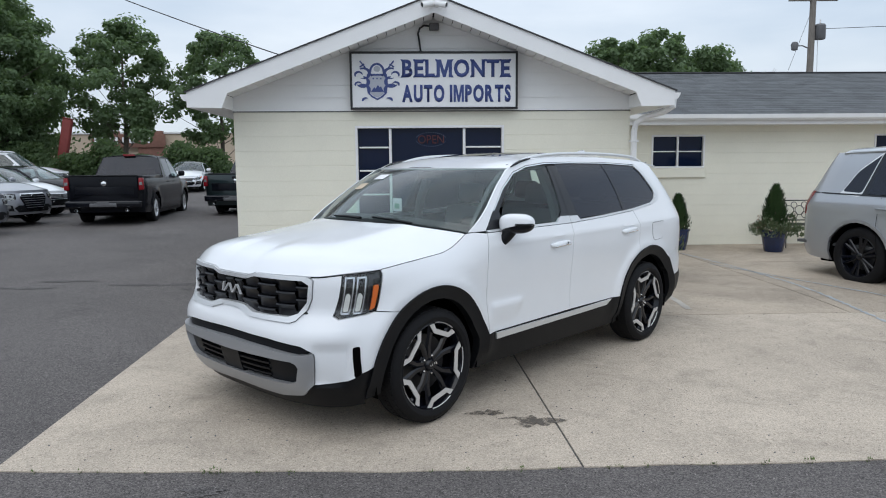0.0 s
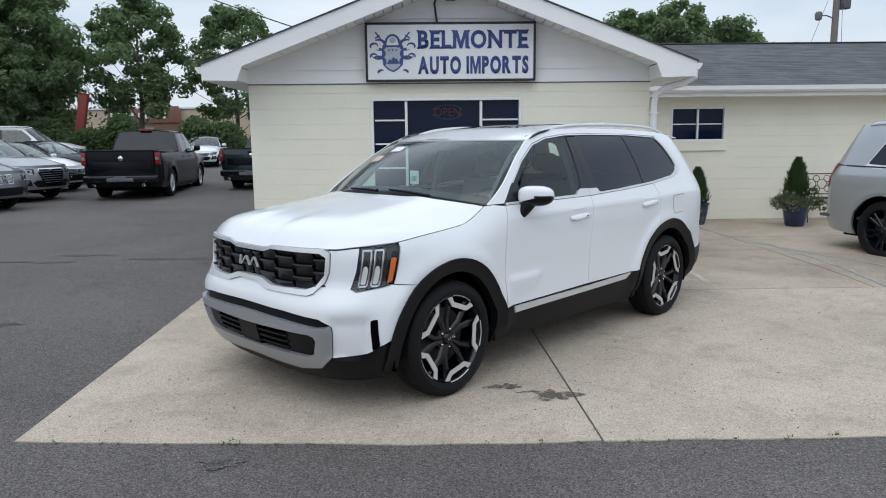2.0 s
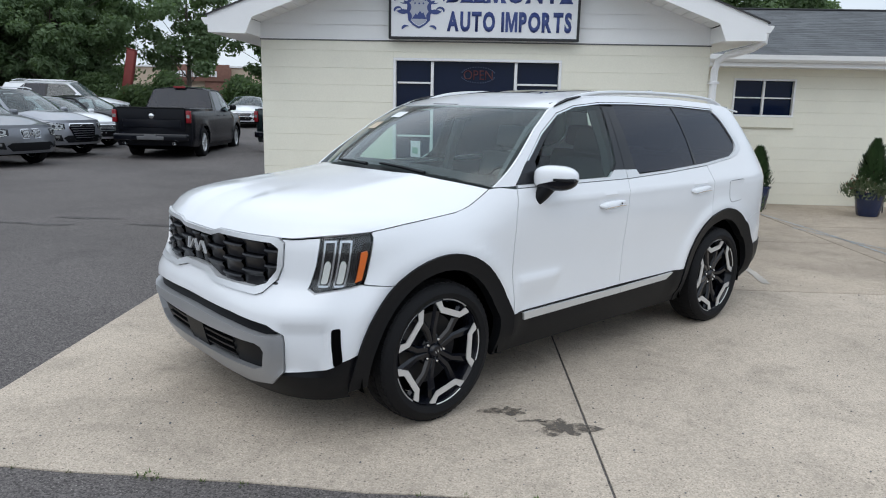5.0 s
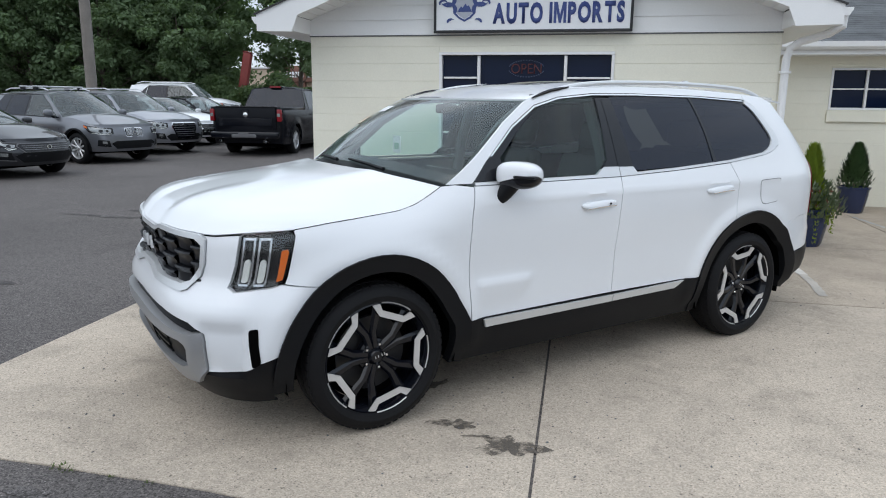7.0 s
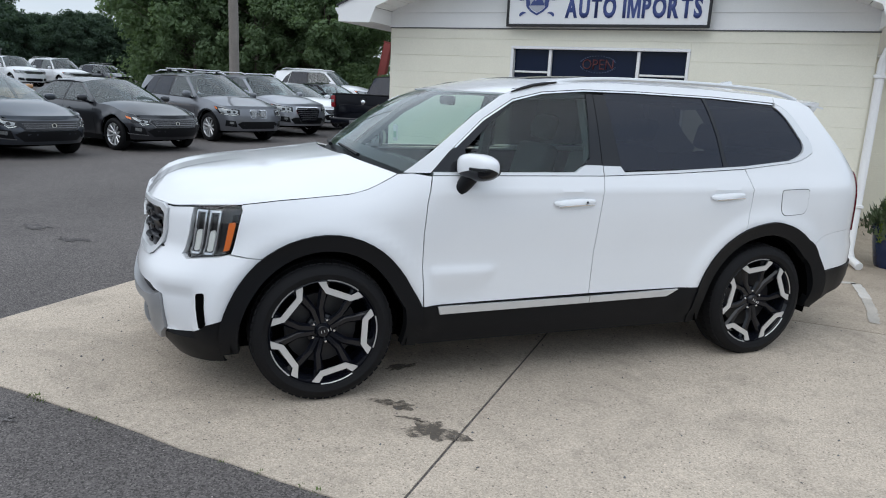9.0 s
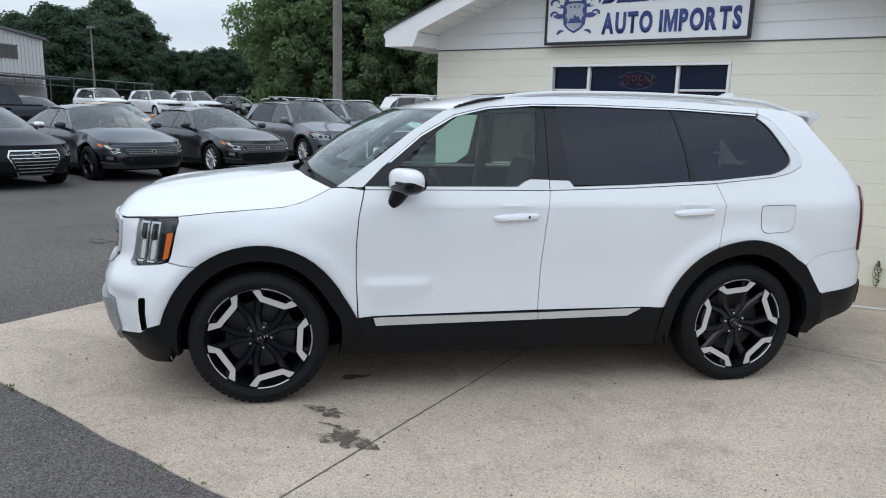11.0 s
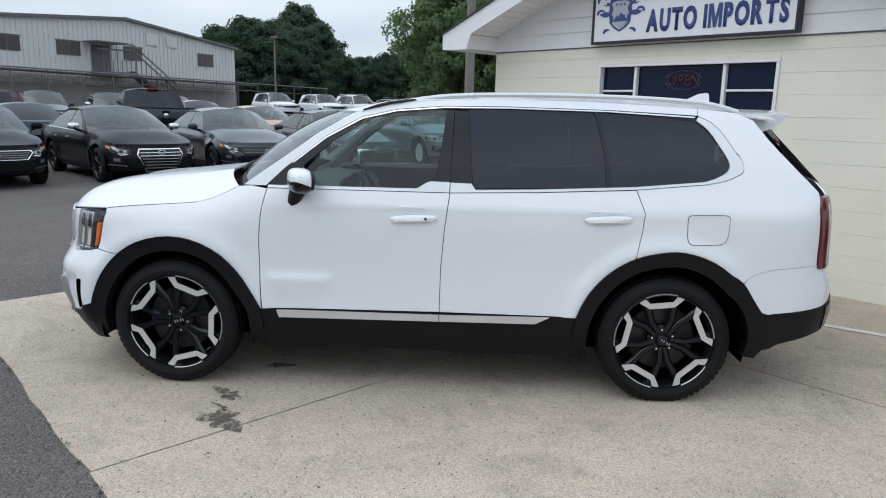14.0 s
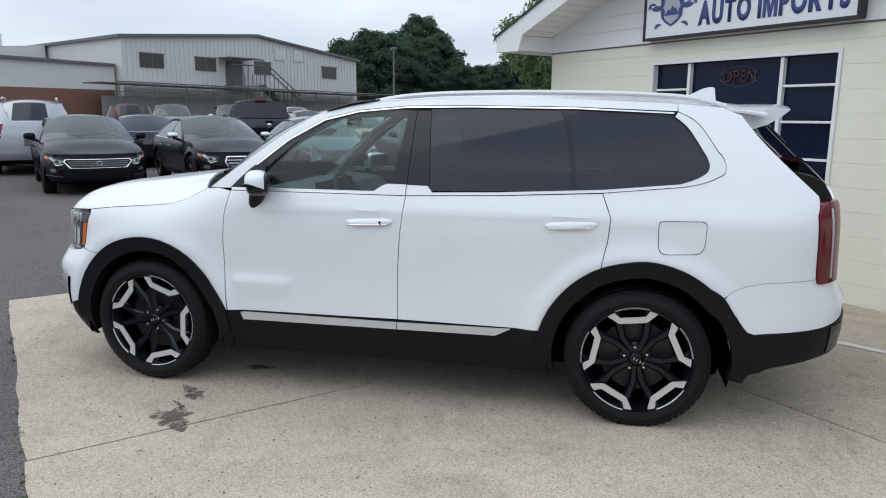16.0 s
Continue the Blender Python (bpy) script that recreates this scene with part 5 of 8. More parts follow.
    crown = []
    for k in range(9):
        t = k / 8
        arch_up = 0.03 * math.sin(math.pi * t)
        crown.append([p.lerp(q, t) + Vector((0, 0, arch_up)) for p, q in zip(wtop, rtop)])
    sheet("roof", crown, colour, car, 0.02)
    if kind == "pickup":
        rtop = across(rt - 0.04, rt + 0.02, W * 0.785, zt - 0.02, H - 0.02, 3.0, 10)
        rbase = across(rb - 0.05, rb - 0.02, W * 0.92, beltr, beltr + 0.01, 4.0, 10)
    back = blend_rows(rtop, rbase, 8, 0.02 if kind != "pickup" else 0.0)
    if kind in ("suv", "large_suv"):
        back = blend_rows(across(rt + 0.0, rt + 0.05, W * 0.55, zt - 0.01, H - 0.02, 2.4, 10), across(rb - 0.02, rb + 0.08, W * 0.66, beltr, beltr + 0.03, 2.4, 10), 8, 0.02)
        sheet("tailgate_frame", back, colour, car, 0.012)
        out = Vector((0.012, 0, 0.008))
        cut = 4 if len(back[0]) > 18 else 2
        sheet("rear_window", [[p + out for p in row[cut:-cut]] for row in back[1:-1]], "tint", car, 0.0)
    else:
        sheet("rear_window", back, "tint", car, 0.0)
    if kind == "sedan":
        tailrow = [Vector((b.flat(b.r(abs(p.y) / (W * 0.86) * W * 0.93, beltr)[0], beltr)[0], p.y / (W * 0.86) * b.flat(b.r(W * 0.93, beltr)[0], beltr)[1], beltr)) for p in rbase]
        sheet("trunk_lid", blend_rows([p + Vector((0, 0, -0.004)) for p in rbase], tailrow, 4, 0.012), colour, car, 0.01)
        for side in (-1, 1):
            pts = [[Vector((lerp(rb - 0.1, L - 0.25, t), side * lerp(W * 0.79, W * 0.80, t), beltr + 0.002)), Vector((lerp(rb - 0.1, L - 0.25, t), side * b.wide(lerp(rb, L - 0.3, t), beltr), beltr - 0.002))] for t in (0, 0.5, 1)]
            sheet("rear_shoulder", pts, colour, car, 0.01)
    elif kind != "pickup":
        b.panel("tailgate", [r(W * 0.75, beltr - 0.02), r(W * 0.72, beltr + 0.06), (b.end, beltr + 0.06), (b.end, beltr - 0.02)], colour, car, middle=True, thick=0.02)
    else:
        bed = bmesh.new()
        x0, x1, w = 3.66, L - 0.08, W * 0.90
        box(bed, x0, x1, -w, w, 0.78, 0.82)
        part("bed_floor", bed, "cladding", car)
        for side in (-1, 1):
            part("bed_rail", boxed(x0 - 0.05, x1 + 0.05, side * (W * 0.83), side * (W * 0.965), 1.02, 1.312, bevel=0.02), colour, car)
        part("cab_back", boxed(rb - 0.16, rb - 0.06, -W * 0.93, W * 0.93, 0.7, beltr + 0.03, bevel=0.02), colour, car)
        part("bed_front", boxed(x0 - 0.06, x0, -w, w, 0.8, 1.31, bevel=0.015), colour, car)
        part("tailgate", boxed(x1 - 0.02, L - 0.005, -w + 0.06, w - 0.06, 0.72, 1.315, bevel=0.02), colour, car)
        part("tailgate_handle", boxed(L - 0.01, L + 0.012, -0.10, 0.10, 1.16, 1.23, bevel=0.01), "gloss_black", car)
        part("rear_bumper", boxed(L - 0.05, L + 0.16, -W * 0.93, W * 0.93, 0.48, 0.66, bevel=0.04), "gloss_black", car)
        part("high_lamp", boxed(3.40, 3.47, -0.16, 0.16, H - 0.050, H + 0.006, bevel=0.006), "bright_red_lamp", car)
        part("tailgate_recess", boxed(L - 0.012, L + 0.004, -w + 0.16, w - 0.16, 0.80, 1.02, bevel=0.012), "gloss_black", car)
        part("tailgate_badge", lathe(bmesh.new(), [(0, 0.012), (0.05, 0.010), (0.065, 0.0), (0.065, -0.02)], 18), "chrome", car, "plain round badge", m=Matrix.Translation((L, 0, 1.10)) @ Matrix.Rotation(radians(90), 4, "Y"))
        part("bumper_step", boxed(L + 0.02, L + 0.168, -0.34, 0.34, 0.50, 0.60, bevel=0.02), "plate_grey", car)
        part("tailgate_lip", boxed(L - 0.06, L + 0.012, -w + 0.05, w - 0.05, 1.285, 1.325, bevel=0.012), "cladding", car)
        for side in (-1, 1):
            part("tailpipe", lathe(bmesh.new(), [(0.036, 0), (0.045, 0.0), (0.045, 0.16), (0.036, 0.16)], 14), "chrome", car, m=Matrix.Translation((L + 0.09, side * 0.62, 0.42)) @ Matrix.Rotation(radians(90), 4, "Y"))
    # greenhouse sides
    xa0, xa1 = cowl + 0.03, wt + 0.08
    zg = zt - 0.015
    roof_end, base_end = (rt - 0.04, rb - 0.05)
    ring = [(xa0, belt_at(xa0)), (lerp(xa0, xa1, 0.5), lerp(belt, zg, 0.52)), (xa1, zg + 0.012), (lerp(xa1, roof_end, 0.5), zg + 0.045), (roof_end, zg + 0.012), (lerp(roof_end, base_end, 0.5), lerp(zg, beltr, 0.48)), (base_end, belt_at(base_end))]
    post_f, post_r = xa0 + 0.17, base_end - (0.27 if kind in ("sedan", "pickup") else 0.16)
    b.panel("roof_rail_panel", D([(xa0, belt_at(xa0)), (lerp(xa0, xa1, 0.5), lerp(belt, zg, 0.52)), (xa1, zg + 0.012), (lerp(xa1, roof_end, 0.5), zg + 0.045), (roof_end, zg + 0.012), (lerp(roof_end, base_end, 0.5), lerp(zg, beltr, 0.48)), (base_end, belt_at(base_end)), (post_r, belt_at(post_r)), (min(lerp(roof_end, base_end, 0.5) - 0.16, roof_end + 0.12), lerp(zg, beltr, 0.45)), (roof_end - 0.10, zg - 0.03), (lerp(xa1, roof_end, 0.5), zg - 0.012), (xa1 + 0.09, zg - 0.03), (lerp(post_f, xa1 + 0.09, 0.55), lerp(belt, zg, 0.58)), (post_f, belt_at(post_f))]), colour, car, thick=0.02, step=0.15)
    b.panel("centre_post", D([(bx - 0.05, belt_at(bx)), (bx - 0.055, zg - 0.01), (bx + 0.045, zg - 0.01), (bx + 0.055, belt_at(bx))]), "gloss_black", car, thick=0.02, step=0.2)
    d_post = 0.50 if kind == "large_suv" else 0.08
    gx0, gx1 = xa0 + 0.20, xa1 + 0.10
    zl = lambda x: belt_at(x) + 0.022
    zh = zg - 0.028
    front_glass = [(gx0, zl(gx0)), (lerp(gx0, gx1, 0.55), lerp(zl(gx0), zh, 0.60)), (gx1, zh), (bx - 0.05, zh + 0.012), (bx - 0.03, zl(bx))]
    bxe = roof_end - 0.12 if kind in ("sedan", "pickup") else lerp(bx, roof_end, 0.55)
    bxl = base_end - 0.30 if kind in ("sedan", "pickup") else bxe + 0.12
    rear_glass = [(bx + 0.05, zl(bx)), (bx + 0.035, zh + 0.012), (bxe, zh), (lerp(bxe, bxl, 0.6), lerp(zh, zl(bxl), 0.5)), (bxl, zl(bxl))]
    b.panel("door_glass", D(front_glass), "cabin_glass", car, off=0.005, thick=0.004, step=0.15)
    b.panel("door_glass", D(rear_glass), "cabin_glass" if kind == "sedan" else "tint", car, off=0.005, thick=0.004, step=0.15)
    if kind in ("suv", "large_suv"):
        b.panel("rear_post", D([(bxl - 0.02, belt_at(bxl)), (bxe - 0.03, zg - 0.01), (bxe + 0.08, zg - 0.01), (bxl + 0.09, belt_at(bxl))]), "gloss_black", car, thick=0.02, step=0.2)
        b.panel("corner_post", D([(base_end - 0.20 - d_post, belt_at(base_end)), (roof_end - d_post - 0.12, zg), (L - 0.12, zg), (L - 0.015, belt_at(L) - 0.01)]), colour, car, thick=0.02, step=0.1)
        q = [(bxl + 0.07, zl(bxl)), (bxe + 0.06, zh), (roof_end - d_post - 0.10, zh - 0.01), (lerp(roof_end, base_end, 0.45) - 0.06 - d_post, lerp(zh, zl(base_end), 0.45)), (base_end - 0.18 - d_post, zl(base_end))]
        q = [(min(x, roof_end - 0.02), z) for x, z in q]
        if kind == "large_suv":
            mx, mz = sum(p[0] for p in q) / len(q), sum(p[1] for p in q) / len(q)
            b.panel("window_surround", rounded(D([(mx + (x - mx) * 1.10, mz + (z - mz) * 1.16) for x, z in q]), 0.05), trim if trim != "gloss_black" else "satin_silver", car, off=0.003, thick=0.004, step=0.15)
            q = [(mx + (x - mx) * 0.96, mz + (z - mz) * 0.96) for x, z in q]
        b.panel("quarter_glass", rounded(D(q), 0.04) if kind == "large_suv" else D(q), "tint", car, off=0.005, thick=0.004, step=0.15)
    b.panel("window_trim", D([(gx0 - 0.08, belt_at(gx0) - 0.004), (base_end - 0.15, belt_at(base_end) - 0.004), (base_end - 0.15, belt_at(base_end) + 0.014), (gx0 - 0.08, belt_at(gx0) + 0.014)]), trim, car, off=0.008, thick=0.01, step=0.3)
    # face
    gz0, gz1 = hf - 0.26, hf - 0.06
    gw = 0.38 if grille_shape != "wide" else 0.52
    if grille_shape == "deep":
        gz0 = hf - 0.46
        shape = [f(0, gz1), f(gw, gz1), f(gw + 0.04, gz1 - 0.1), f(gw - 0.10, gz0), f(0, gz0)]
    elif grille_shape == "twin":
        shape = [f(0.02, gz1), f(0.22, gz1), f(0.25, gz1 - 0.05), f(0.22, gz0 + 0.02), f(0.05, gz0 + 0.02)]
    else:
        gz0 = hf - 0.20
        shape = [f(0, gz1), f(gw, gz1), f(gw + 0.03, gz1 - 0.04), f(gw - 0.06, gz0), f(0, gz0)]
    cz = (gz0 + gz1) / 2
    big = [(s * 1.045 if s > 0.03 else s, cz + (z - cz) * (1.10 if grille_shape == "deep" else 1.14)) for s, z in shape]
    g = b.panel("grille_frame", big, frame, car, off=0.006, thick=0.02, middle=grille_shape != "twin", step=0.1)
    b.panel("grille", shape, grille_mat, car, off=0.011, thick=0.01, middle=grille_shape != "twin", step=0.1)
    if grille_shape == "twin":
        for y in (0.05, 0.08, 0.11, 0.14, 0.17, 0.20):
            b.panel("grille_bar", [f(y, gz1 - 0.012), f(y + 0.010, gz1 - 0.012), f(y + 0.010, gz0 + 0.032), f(y, gz0 + 0.032)], "alloy", car, off=0.016, thick=0.008)
    else:
        count = 7 if grille_shape == "deep" else 4
        for k in range(1, count):
            t = k / count
            z = lerp(gz0, gz1, t)
            reach = lerp(gw - 0.12, gw + 0.01, min(t * 1.3, 1.0)) if grille_shape == "deep" else lerp(gw - 0.07, gw - 0.01, t)
            b.panel("grille_bar", [f(0, z - 0.006), f(reach, z - 0.006), f(reach, z + 0.006), f(0, z + 0.006)], "alloy" if grille_shape == "deep" and trim == "chrome" else "plate_grey", car, off=0.017, thick=0.01, middle=True, step=0.12)
    mark_z = gz1 - 0.055 if grille_shape == "deep" else cz
    part("badge", lathe(bmesh.new(), [(0.030, 0.006), (0.040, 0.008), (0.050, 0.006), (0.052, -0.012)], 18), "chrome", car, "plain round badge", m=Matrix.Translation((b.at(0, mark_z, 0.024).x, 0, mark_z)) @ Matrix.Rotation(radians(-90), 4, "Y") @ Matrix.Diagonal((0.9, 1.5 if grille_shape == "deep" else 1.0, 1, 1)))
    b.panel("lower_intake", [f(0, lo + 0.24), f(0.5, lo + 0.24), f(0.62, lo + 0.18), f(0.5, lo + 0.06), f(0, lo + 0.06)], "cladding", car, off=0.004, thick=0.01, middle=True, step=0.12)
    for side in (-1, 1):
        b.panel("fog_recess", [f(0.66, lo + 0.25), f(W * 0.90, lo + 0.27), f(W * 0.92, lo + 0.13), f(0.62, lo + 0.10)], "cladding", car, off=0.004, thick=0.01, sides=(side,), step=0.12)
        b.panel("bumper_strip", [f(0.60, lo + 0.10), f(W * 0.93, lo + 0.125), f(W * 0.93, lo + 0.112), f(0.60, lo + 0.086)], trim if trim == "chrome" else "plate_grey", car, off=0.010, thick=0.01, sides=(side,), step=0.12)
    lamp_low = 0.17 if not tall else 0.20
    hl = [f(0.53, hf - 0.055), f(W * 0.80, hf - 0.028), d(0.42, hf + 0.0), d(0.62, hf + 0.022), d(0.56, hf - 0.045), d(0.38, hf - lamp_low + 0.03), f(W * 0.74, hf - lamp_low - 0.01), f(0.54, hf - lamp_low + 0.02)]
    for side in (-1, 1):
        lamp = b.panel("headlamp", hl, "lamp_house", car, off=0.002, thick=0.02, sides=(side,), step=0.06)[0]
        sweep = [f(0.575, hf - 0.078), f(W * 0.80, hf - 0.050), d(0.40, hf - 0.022), d(0.47, hf - 0.012), d(0.43, hf - 0.060), d(0.36, hf - lamp_low + 0.060), f(W * 0.75, hf - lamp_low + 0.020), f(0.60, hf - lamp_low + 0.045)]
        b.panel("reflector", sweep, "lamp_grey", lamp, off=0.006, thick=0.008, sides=(side,), step=0.05)
        for yc, rc in ((0.665, 0.030), (0.775, 0.036)):
            zc = hf - 0.5 * lamp_low - 0.012
            b.panel("projector", [f(yc + rc * math.cos(math.pi * q / 5), zc + rc * math.sin(math.pi * q / 5)) for q in range(10)], "lamp_house", lamp, off=0.009, thick=0.008, sides=(side,), step=0.05)
        b.panel("light_guide", [f(0.58, hf - lamp_low + 0.034), f(W * 0.75, hf - lamp_low + 0.012), d(0.37, hf - lamp_low + 0.048), d(0.37, hf - lamp_low + 0.036), f(W * 0.75, hf - lamp_low), f(0.58, hf - lamp_low + 0.022)], "lamp_white", lamp, off=0.009, thick=0.008, sides=(side,), step=0.05)
        b.panel("side_marker", D([(0.49, hf - 0.014), (0.585, hf + 0.010), (0.55, hf - 0.036), (0.47, hf - 0.058)]), "amber", lamp, off=0.006, thick=0.008, sides=(side,), step=0.08)
        b.panel("fog_lamp", [f(0.70, lo + 0.235), f(0.78, lo + 0.24), f(0.78, lo + 0.18), f(0.70, lo + 0.175)], "lamp_grey", lamp, off=0.010, thick=0.008, sides=(side,), step=0.08)
        zt0, zt1 = (beltr - 0.24, beltr - 0.05) if not tall else (beltr - 0.32, beltr + 0.02)
        if kind == "pickup":
            zt0, zt1 = 0.86, 1.27
            tl = D([(L - 0.16, zt1), (L - 0.10, zt0)])[:1] + [r(W * 0.80, zt1), r(W * 0.80, zt0)] + D([(L - 0.14, zt0)])
        else:
            tl = D([(L - 0.34, zt1), (L - 0.18, zt1)]) + [r(W * 0.62, zt1), r(W * 0.62, zt0 + 0.03), r(W * 0.85, zt0)] + D([(L - 0.26, zt0 + 0.05)])
        if kind == "pickup":
            part("tail_lamp", boxed(L - 0.12, L + 0.010, side * W * 0.865, side * W * 0.985, 0.93, 1.25, bevel=0.025), "bright_red_lamp", car)
            part("lamp_window", boxed(L + 0.008, L + 0.014, side * W * 0.885, side * W * 0.965, 1.06, 1.14, bevel=0.002), "lamp_grey", car)
        else:
            b.panel("tail_lamp", tl, "bright_red_lamp", car, off=0.008, thick=0.02, sides=(side,), step=0.08)
        mir = bmesh.new()
        bmesh.ops.create_uvsphere(mir, u_segments=12, v_segments=8, radius=1.0)
        for v in mir.verts:
            q = Vector([math.copysign(abs(c) ** 0.65, c) for c in v.co])
            v.co = Vector((q.x * 0.06, q.y * 0.105, q.z * (0.065 if not tall else 0.085)))
        mx = cowl + 0.32
        mo = part("mirror", mir, colour if trim != "chrome" else "chrome", car, m=Matrix.Translation((mx, side * (W + 0.09), belt + 0.11)))
        part("mirror_stalk", tube(bmesh.new(), [(0, 0, -0.04), (0, -side * 0.14, -0.09)], 0.03, 6), "gloss_black", mo)
        for hx in ((doors[0] + doors[1]) / 2 + 0.35, doors[1] + 0.62):
            if hx < doors[2] - 0.05:
                s0 = d(hx, 0)[0]
                part("door_handle", tube(bmesh.new(), [b.at(s0 - 0.09, belt - 0.12, 0.012, side), b.at(s0, belt - 0.118, 0.034, side), b.at(s0 + 0.09, belt - 0.115, 0.012, side)], 0.013, 6), colour if trim != "chrome" else "chrome", car)
        if kind in ("suv", "large_suv"):
            for cx in (fw, rw):
                b.panel("arch_lip", arch(cx, -8, 188, 0.042, 16) + arch(cx, 188, -8, -0.004, 16), "cladding" if kind == "suv" else colour, car, off=0.010, thick=0.02, sides=(side,), step=0.2)
        for cx in (fw, rw):
            well = bmesh.new()
            loft(well, [[Vector((cx + (ar + 0.01) * math.cos(radians(a)), side * y, hz + (ar + 0.01) * math.sin(radians(a)))) for a in range(-15, 196, 15)] for y in (W * 0.95, W * 0.60)])
            well.faces.new([well.verts.new(Vector((cx + (ar + 0.01) * math.cos(radians(a)), side * W * 0.60, hz + (ar + 0.01) * math.sin(radians(a))))) for a in range(-15, 196, 15)])
            part("wheel_well", well, "pit", car)
            wheel(car, cx, side * (W - 0.135), hz, tyre, tyre * (0.70 if kind != "pickup" else 0.64), 0.225, rim, side)
        if roof_rails:
            part("roof_rail", tube(bmesh.new(), [(wt + 0.15, side * W * 0.60, H + 0.0), (wt + 0.35, side * W * 0.60, H + 0.045), (rt - 0.3, side * W * 0.58, H + 0.045), (rt - 0.1, side * W * 0.58, H - 0.005)], 0.016, 6), "satin_silver", car)
    if rack:
        for x in (wt + 0.55, rt - 0.85):
            part("cross_bar", boxed(x - 0.04, x + 0.04, -W * 0.72, W * 0.72, H + 0.075, H + 0.105, bevel=0.012), "satin_silver", car, "silver roof cross bar")
            for side in (-1, 1):
                part("bar_foot", boxed(x - 0.06, x + 0.06, side * W * 0.58, side * W * 0.68, H + 0.005, H + 0.08, bevel=0.015), "gloss_black", car)
    part("plate", boxed(L + (0.165 if kind == "pickup" else 0.004), L + (0.172 if kind == "pickup" else 0.014), -0.15, 0.15, 0.55 if kind == "pickup" else 0.66, 0.64 if kind == "pickup" else 0.81, bevel=0.003), "plate_grey", car)
    part("underbody", boxed(0.5, L - 0.4, -W * 0.70, W * 0.70, lo - 0.06, lo + 0.12), "pit", car)
    part("cabin_floor", boxed(cowl, rb, -W * 0.9, W * 0.9, lo + 0.2, lo + 0.24), "interior", car)
    part("dashboard", boxed(cowl - 0.1, cowl + 0.35, -W * 0.84, W * 0.84, belt - 0.3, belt - 0.02, bevel=0.04), "interior", car)
    for y in (-0.38, 0.38):
        seat(car, bx - 0.35, y, belt - 0.62, back=0.60)
        if kind != "pickup":
            seat(car, bx + 0.55, y, belt - 0.60, back=0.56)
    return car


# ---- ground ----
B = pose(0, 0, 0, 0, 0, 2.2)


def to_b(x, y):
    c, s = math.cos(radians(2.2)), math.sin(radians(2.2))
    return x * c + y * s, -x * s + y * c


def lie(x, y):
    """Height of the ground: nearly level, rising a little to the building and over the car lot."""
    u, v = to_b(x, y)
    up = 0.075 * smooth(5.8, 8.6, v) * smooth(-3.0, -1.0, u)
    lot = min(0.028 * max(-0.4 - x, 0), 0.17)
    far = min(0.022 * max(math.hypot(x, y) - 20, 0), 0.6) * smooth(-2, -8, x)
    return max(up, lot) + far


def spread(a, b, fine, coarse_to):
    out = [a + k * (b - a) / fine for k in range(fine + 1)]
    step = (b - a) / fine
    lo, hi = a, b
    while hi < coarse_to or lo > -coarse_to:
        step *= 1.5
        lo, hi = max(lo - step, -coarse_to), min(hi + step, coarse_to)
        out = ([lo] if lo < out[0] else []) + out + ([hi] if hi > out[-1] else [])
    return out


xs, ys = spread(-14, 14, 56, 900), spread(-6, 26, 64, 900)
gm = bmesh.new()
loft(gm, [[Vector((x, y, lie(x, y) + 0.009)) for x in xs] for y in ys])
tagged(part("ground", gm, "asphalt"), "grey worn asphalt car lot with tyre scuffs", "asphalt", kind="structure")

# concrete apron in cast bays with open joints between
JOINT = 0.007


def bay(u0, u1, v0, v1, shear_l=0.0, shear_r=0.0, fray=0.0):
    bm = bmesh.new()
    rows = []
    nv, nu = max(2, int((v1 - v0) / 0.35)), max(2, int((u1 - u0) / 0.25))
    rnd = random.Random(int(u0 * 100 + v0 * 10))
    for j in range(nv + 1):
        v = lerp(v0 + JOINT, v1 - JOINT, j / nv)
        row = []
        for i in range(nu + 1):
            t = i / nu
            a, c = u0 + JOINT + shear_l * (v - 3.7), u1 - JOINT + shear_r * (v - 3.7)
            u = lerp(a, c, t)
            vv = v - (rnd.uniform(0, fray) if j == 0 else 0)
            p = B @ Vector((u, vv, 0))
            row.append(Vector((p.x, p.y, lie(p.x, p.y) + 0.016)))
        rows.append(row)
    loft(bm, rows)
    rim = [e for e in bm.edges if e.is_boundary]
    made = bmesh.ops.extrude_edge_only(bm, edges=rim)["geom"]
    for g in made:
        if isinstance(g, bmesh.types.BMVert):
            g.co.z -= 0.10
    return bm


apron = thing("pavement", "pale broom-finished concrete apron with open joints and stains", "concrete", kind="structure")
EDGE_V, CROSS_V = 3.74, 7.40
part("slab", bay(-2.31, 0.92, EDGE_V, CROSS_V, -0.030, -0.028, 0.03), "concrete", apron)
part("slab", bay(0.92, 12.5, EDGE_V, CROSS_V, -0.028, 0.0, 0.03), "concrete", apron)
part("slab", bay(-2.31, 0.92, CROSS_V, 9.85, -0.030, -0.028), "concrete", apron)
part("slab", bay(0.92, 4.75, CROSS_V, 9.85, -0.028, 0.0), "tan_concrete", apron)
part("slab", bay(4.75, 12.5, CROSS_V, 11.2, 0.0, 0.0), "tan_concrete", apron)
part("slab", bay(2.98, 4.75, 9.85, 13.75, 0.0, 0.0), "tan_concrete", apron)
part("slab", bay(4.75, 12.5, 11.2, 13.75, 0.0, 0.0), "tan_concrete", apron)

# ---- building ----
bld = thing("office_building", "cream-painted block office with white gable and grey shingle wing", "building", B)
WL, WR, WV, WTOP = -2.47, 3.0, 9.85, 2.46
MID = (WL + WR) / 2
EAVE_L, EAVE_R, FV, ROOF_B = -2.92, 3.43, 9.30, 18.2
PITCH = 0.378


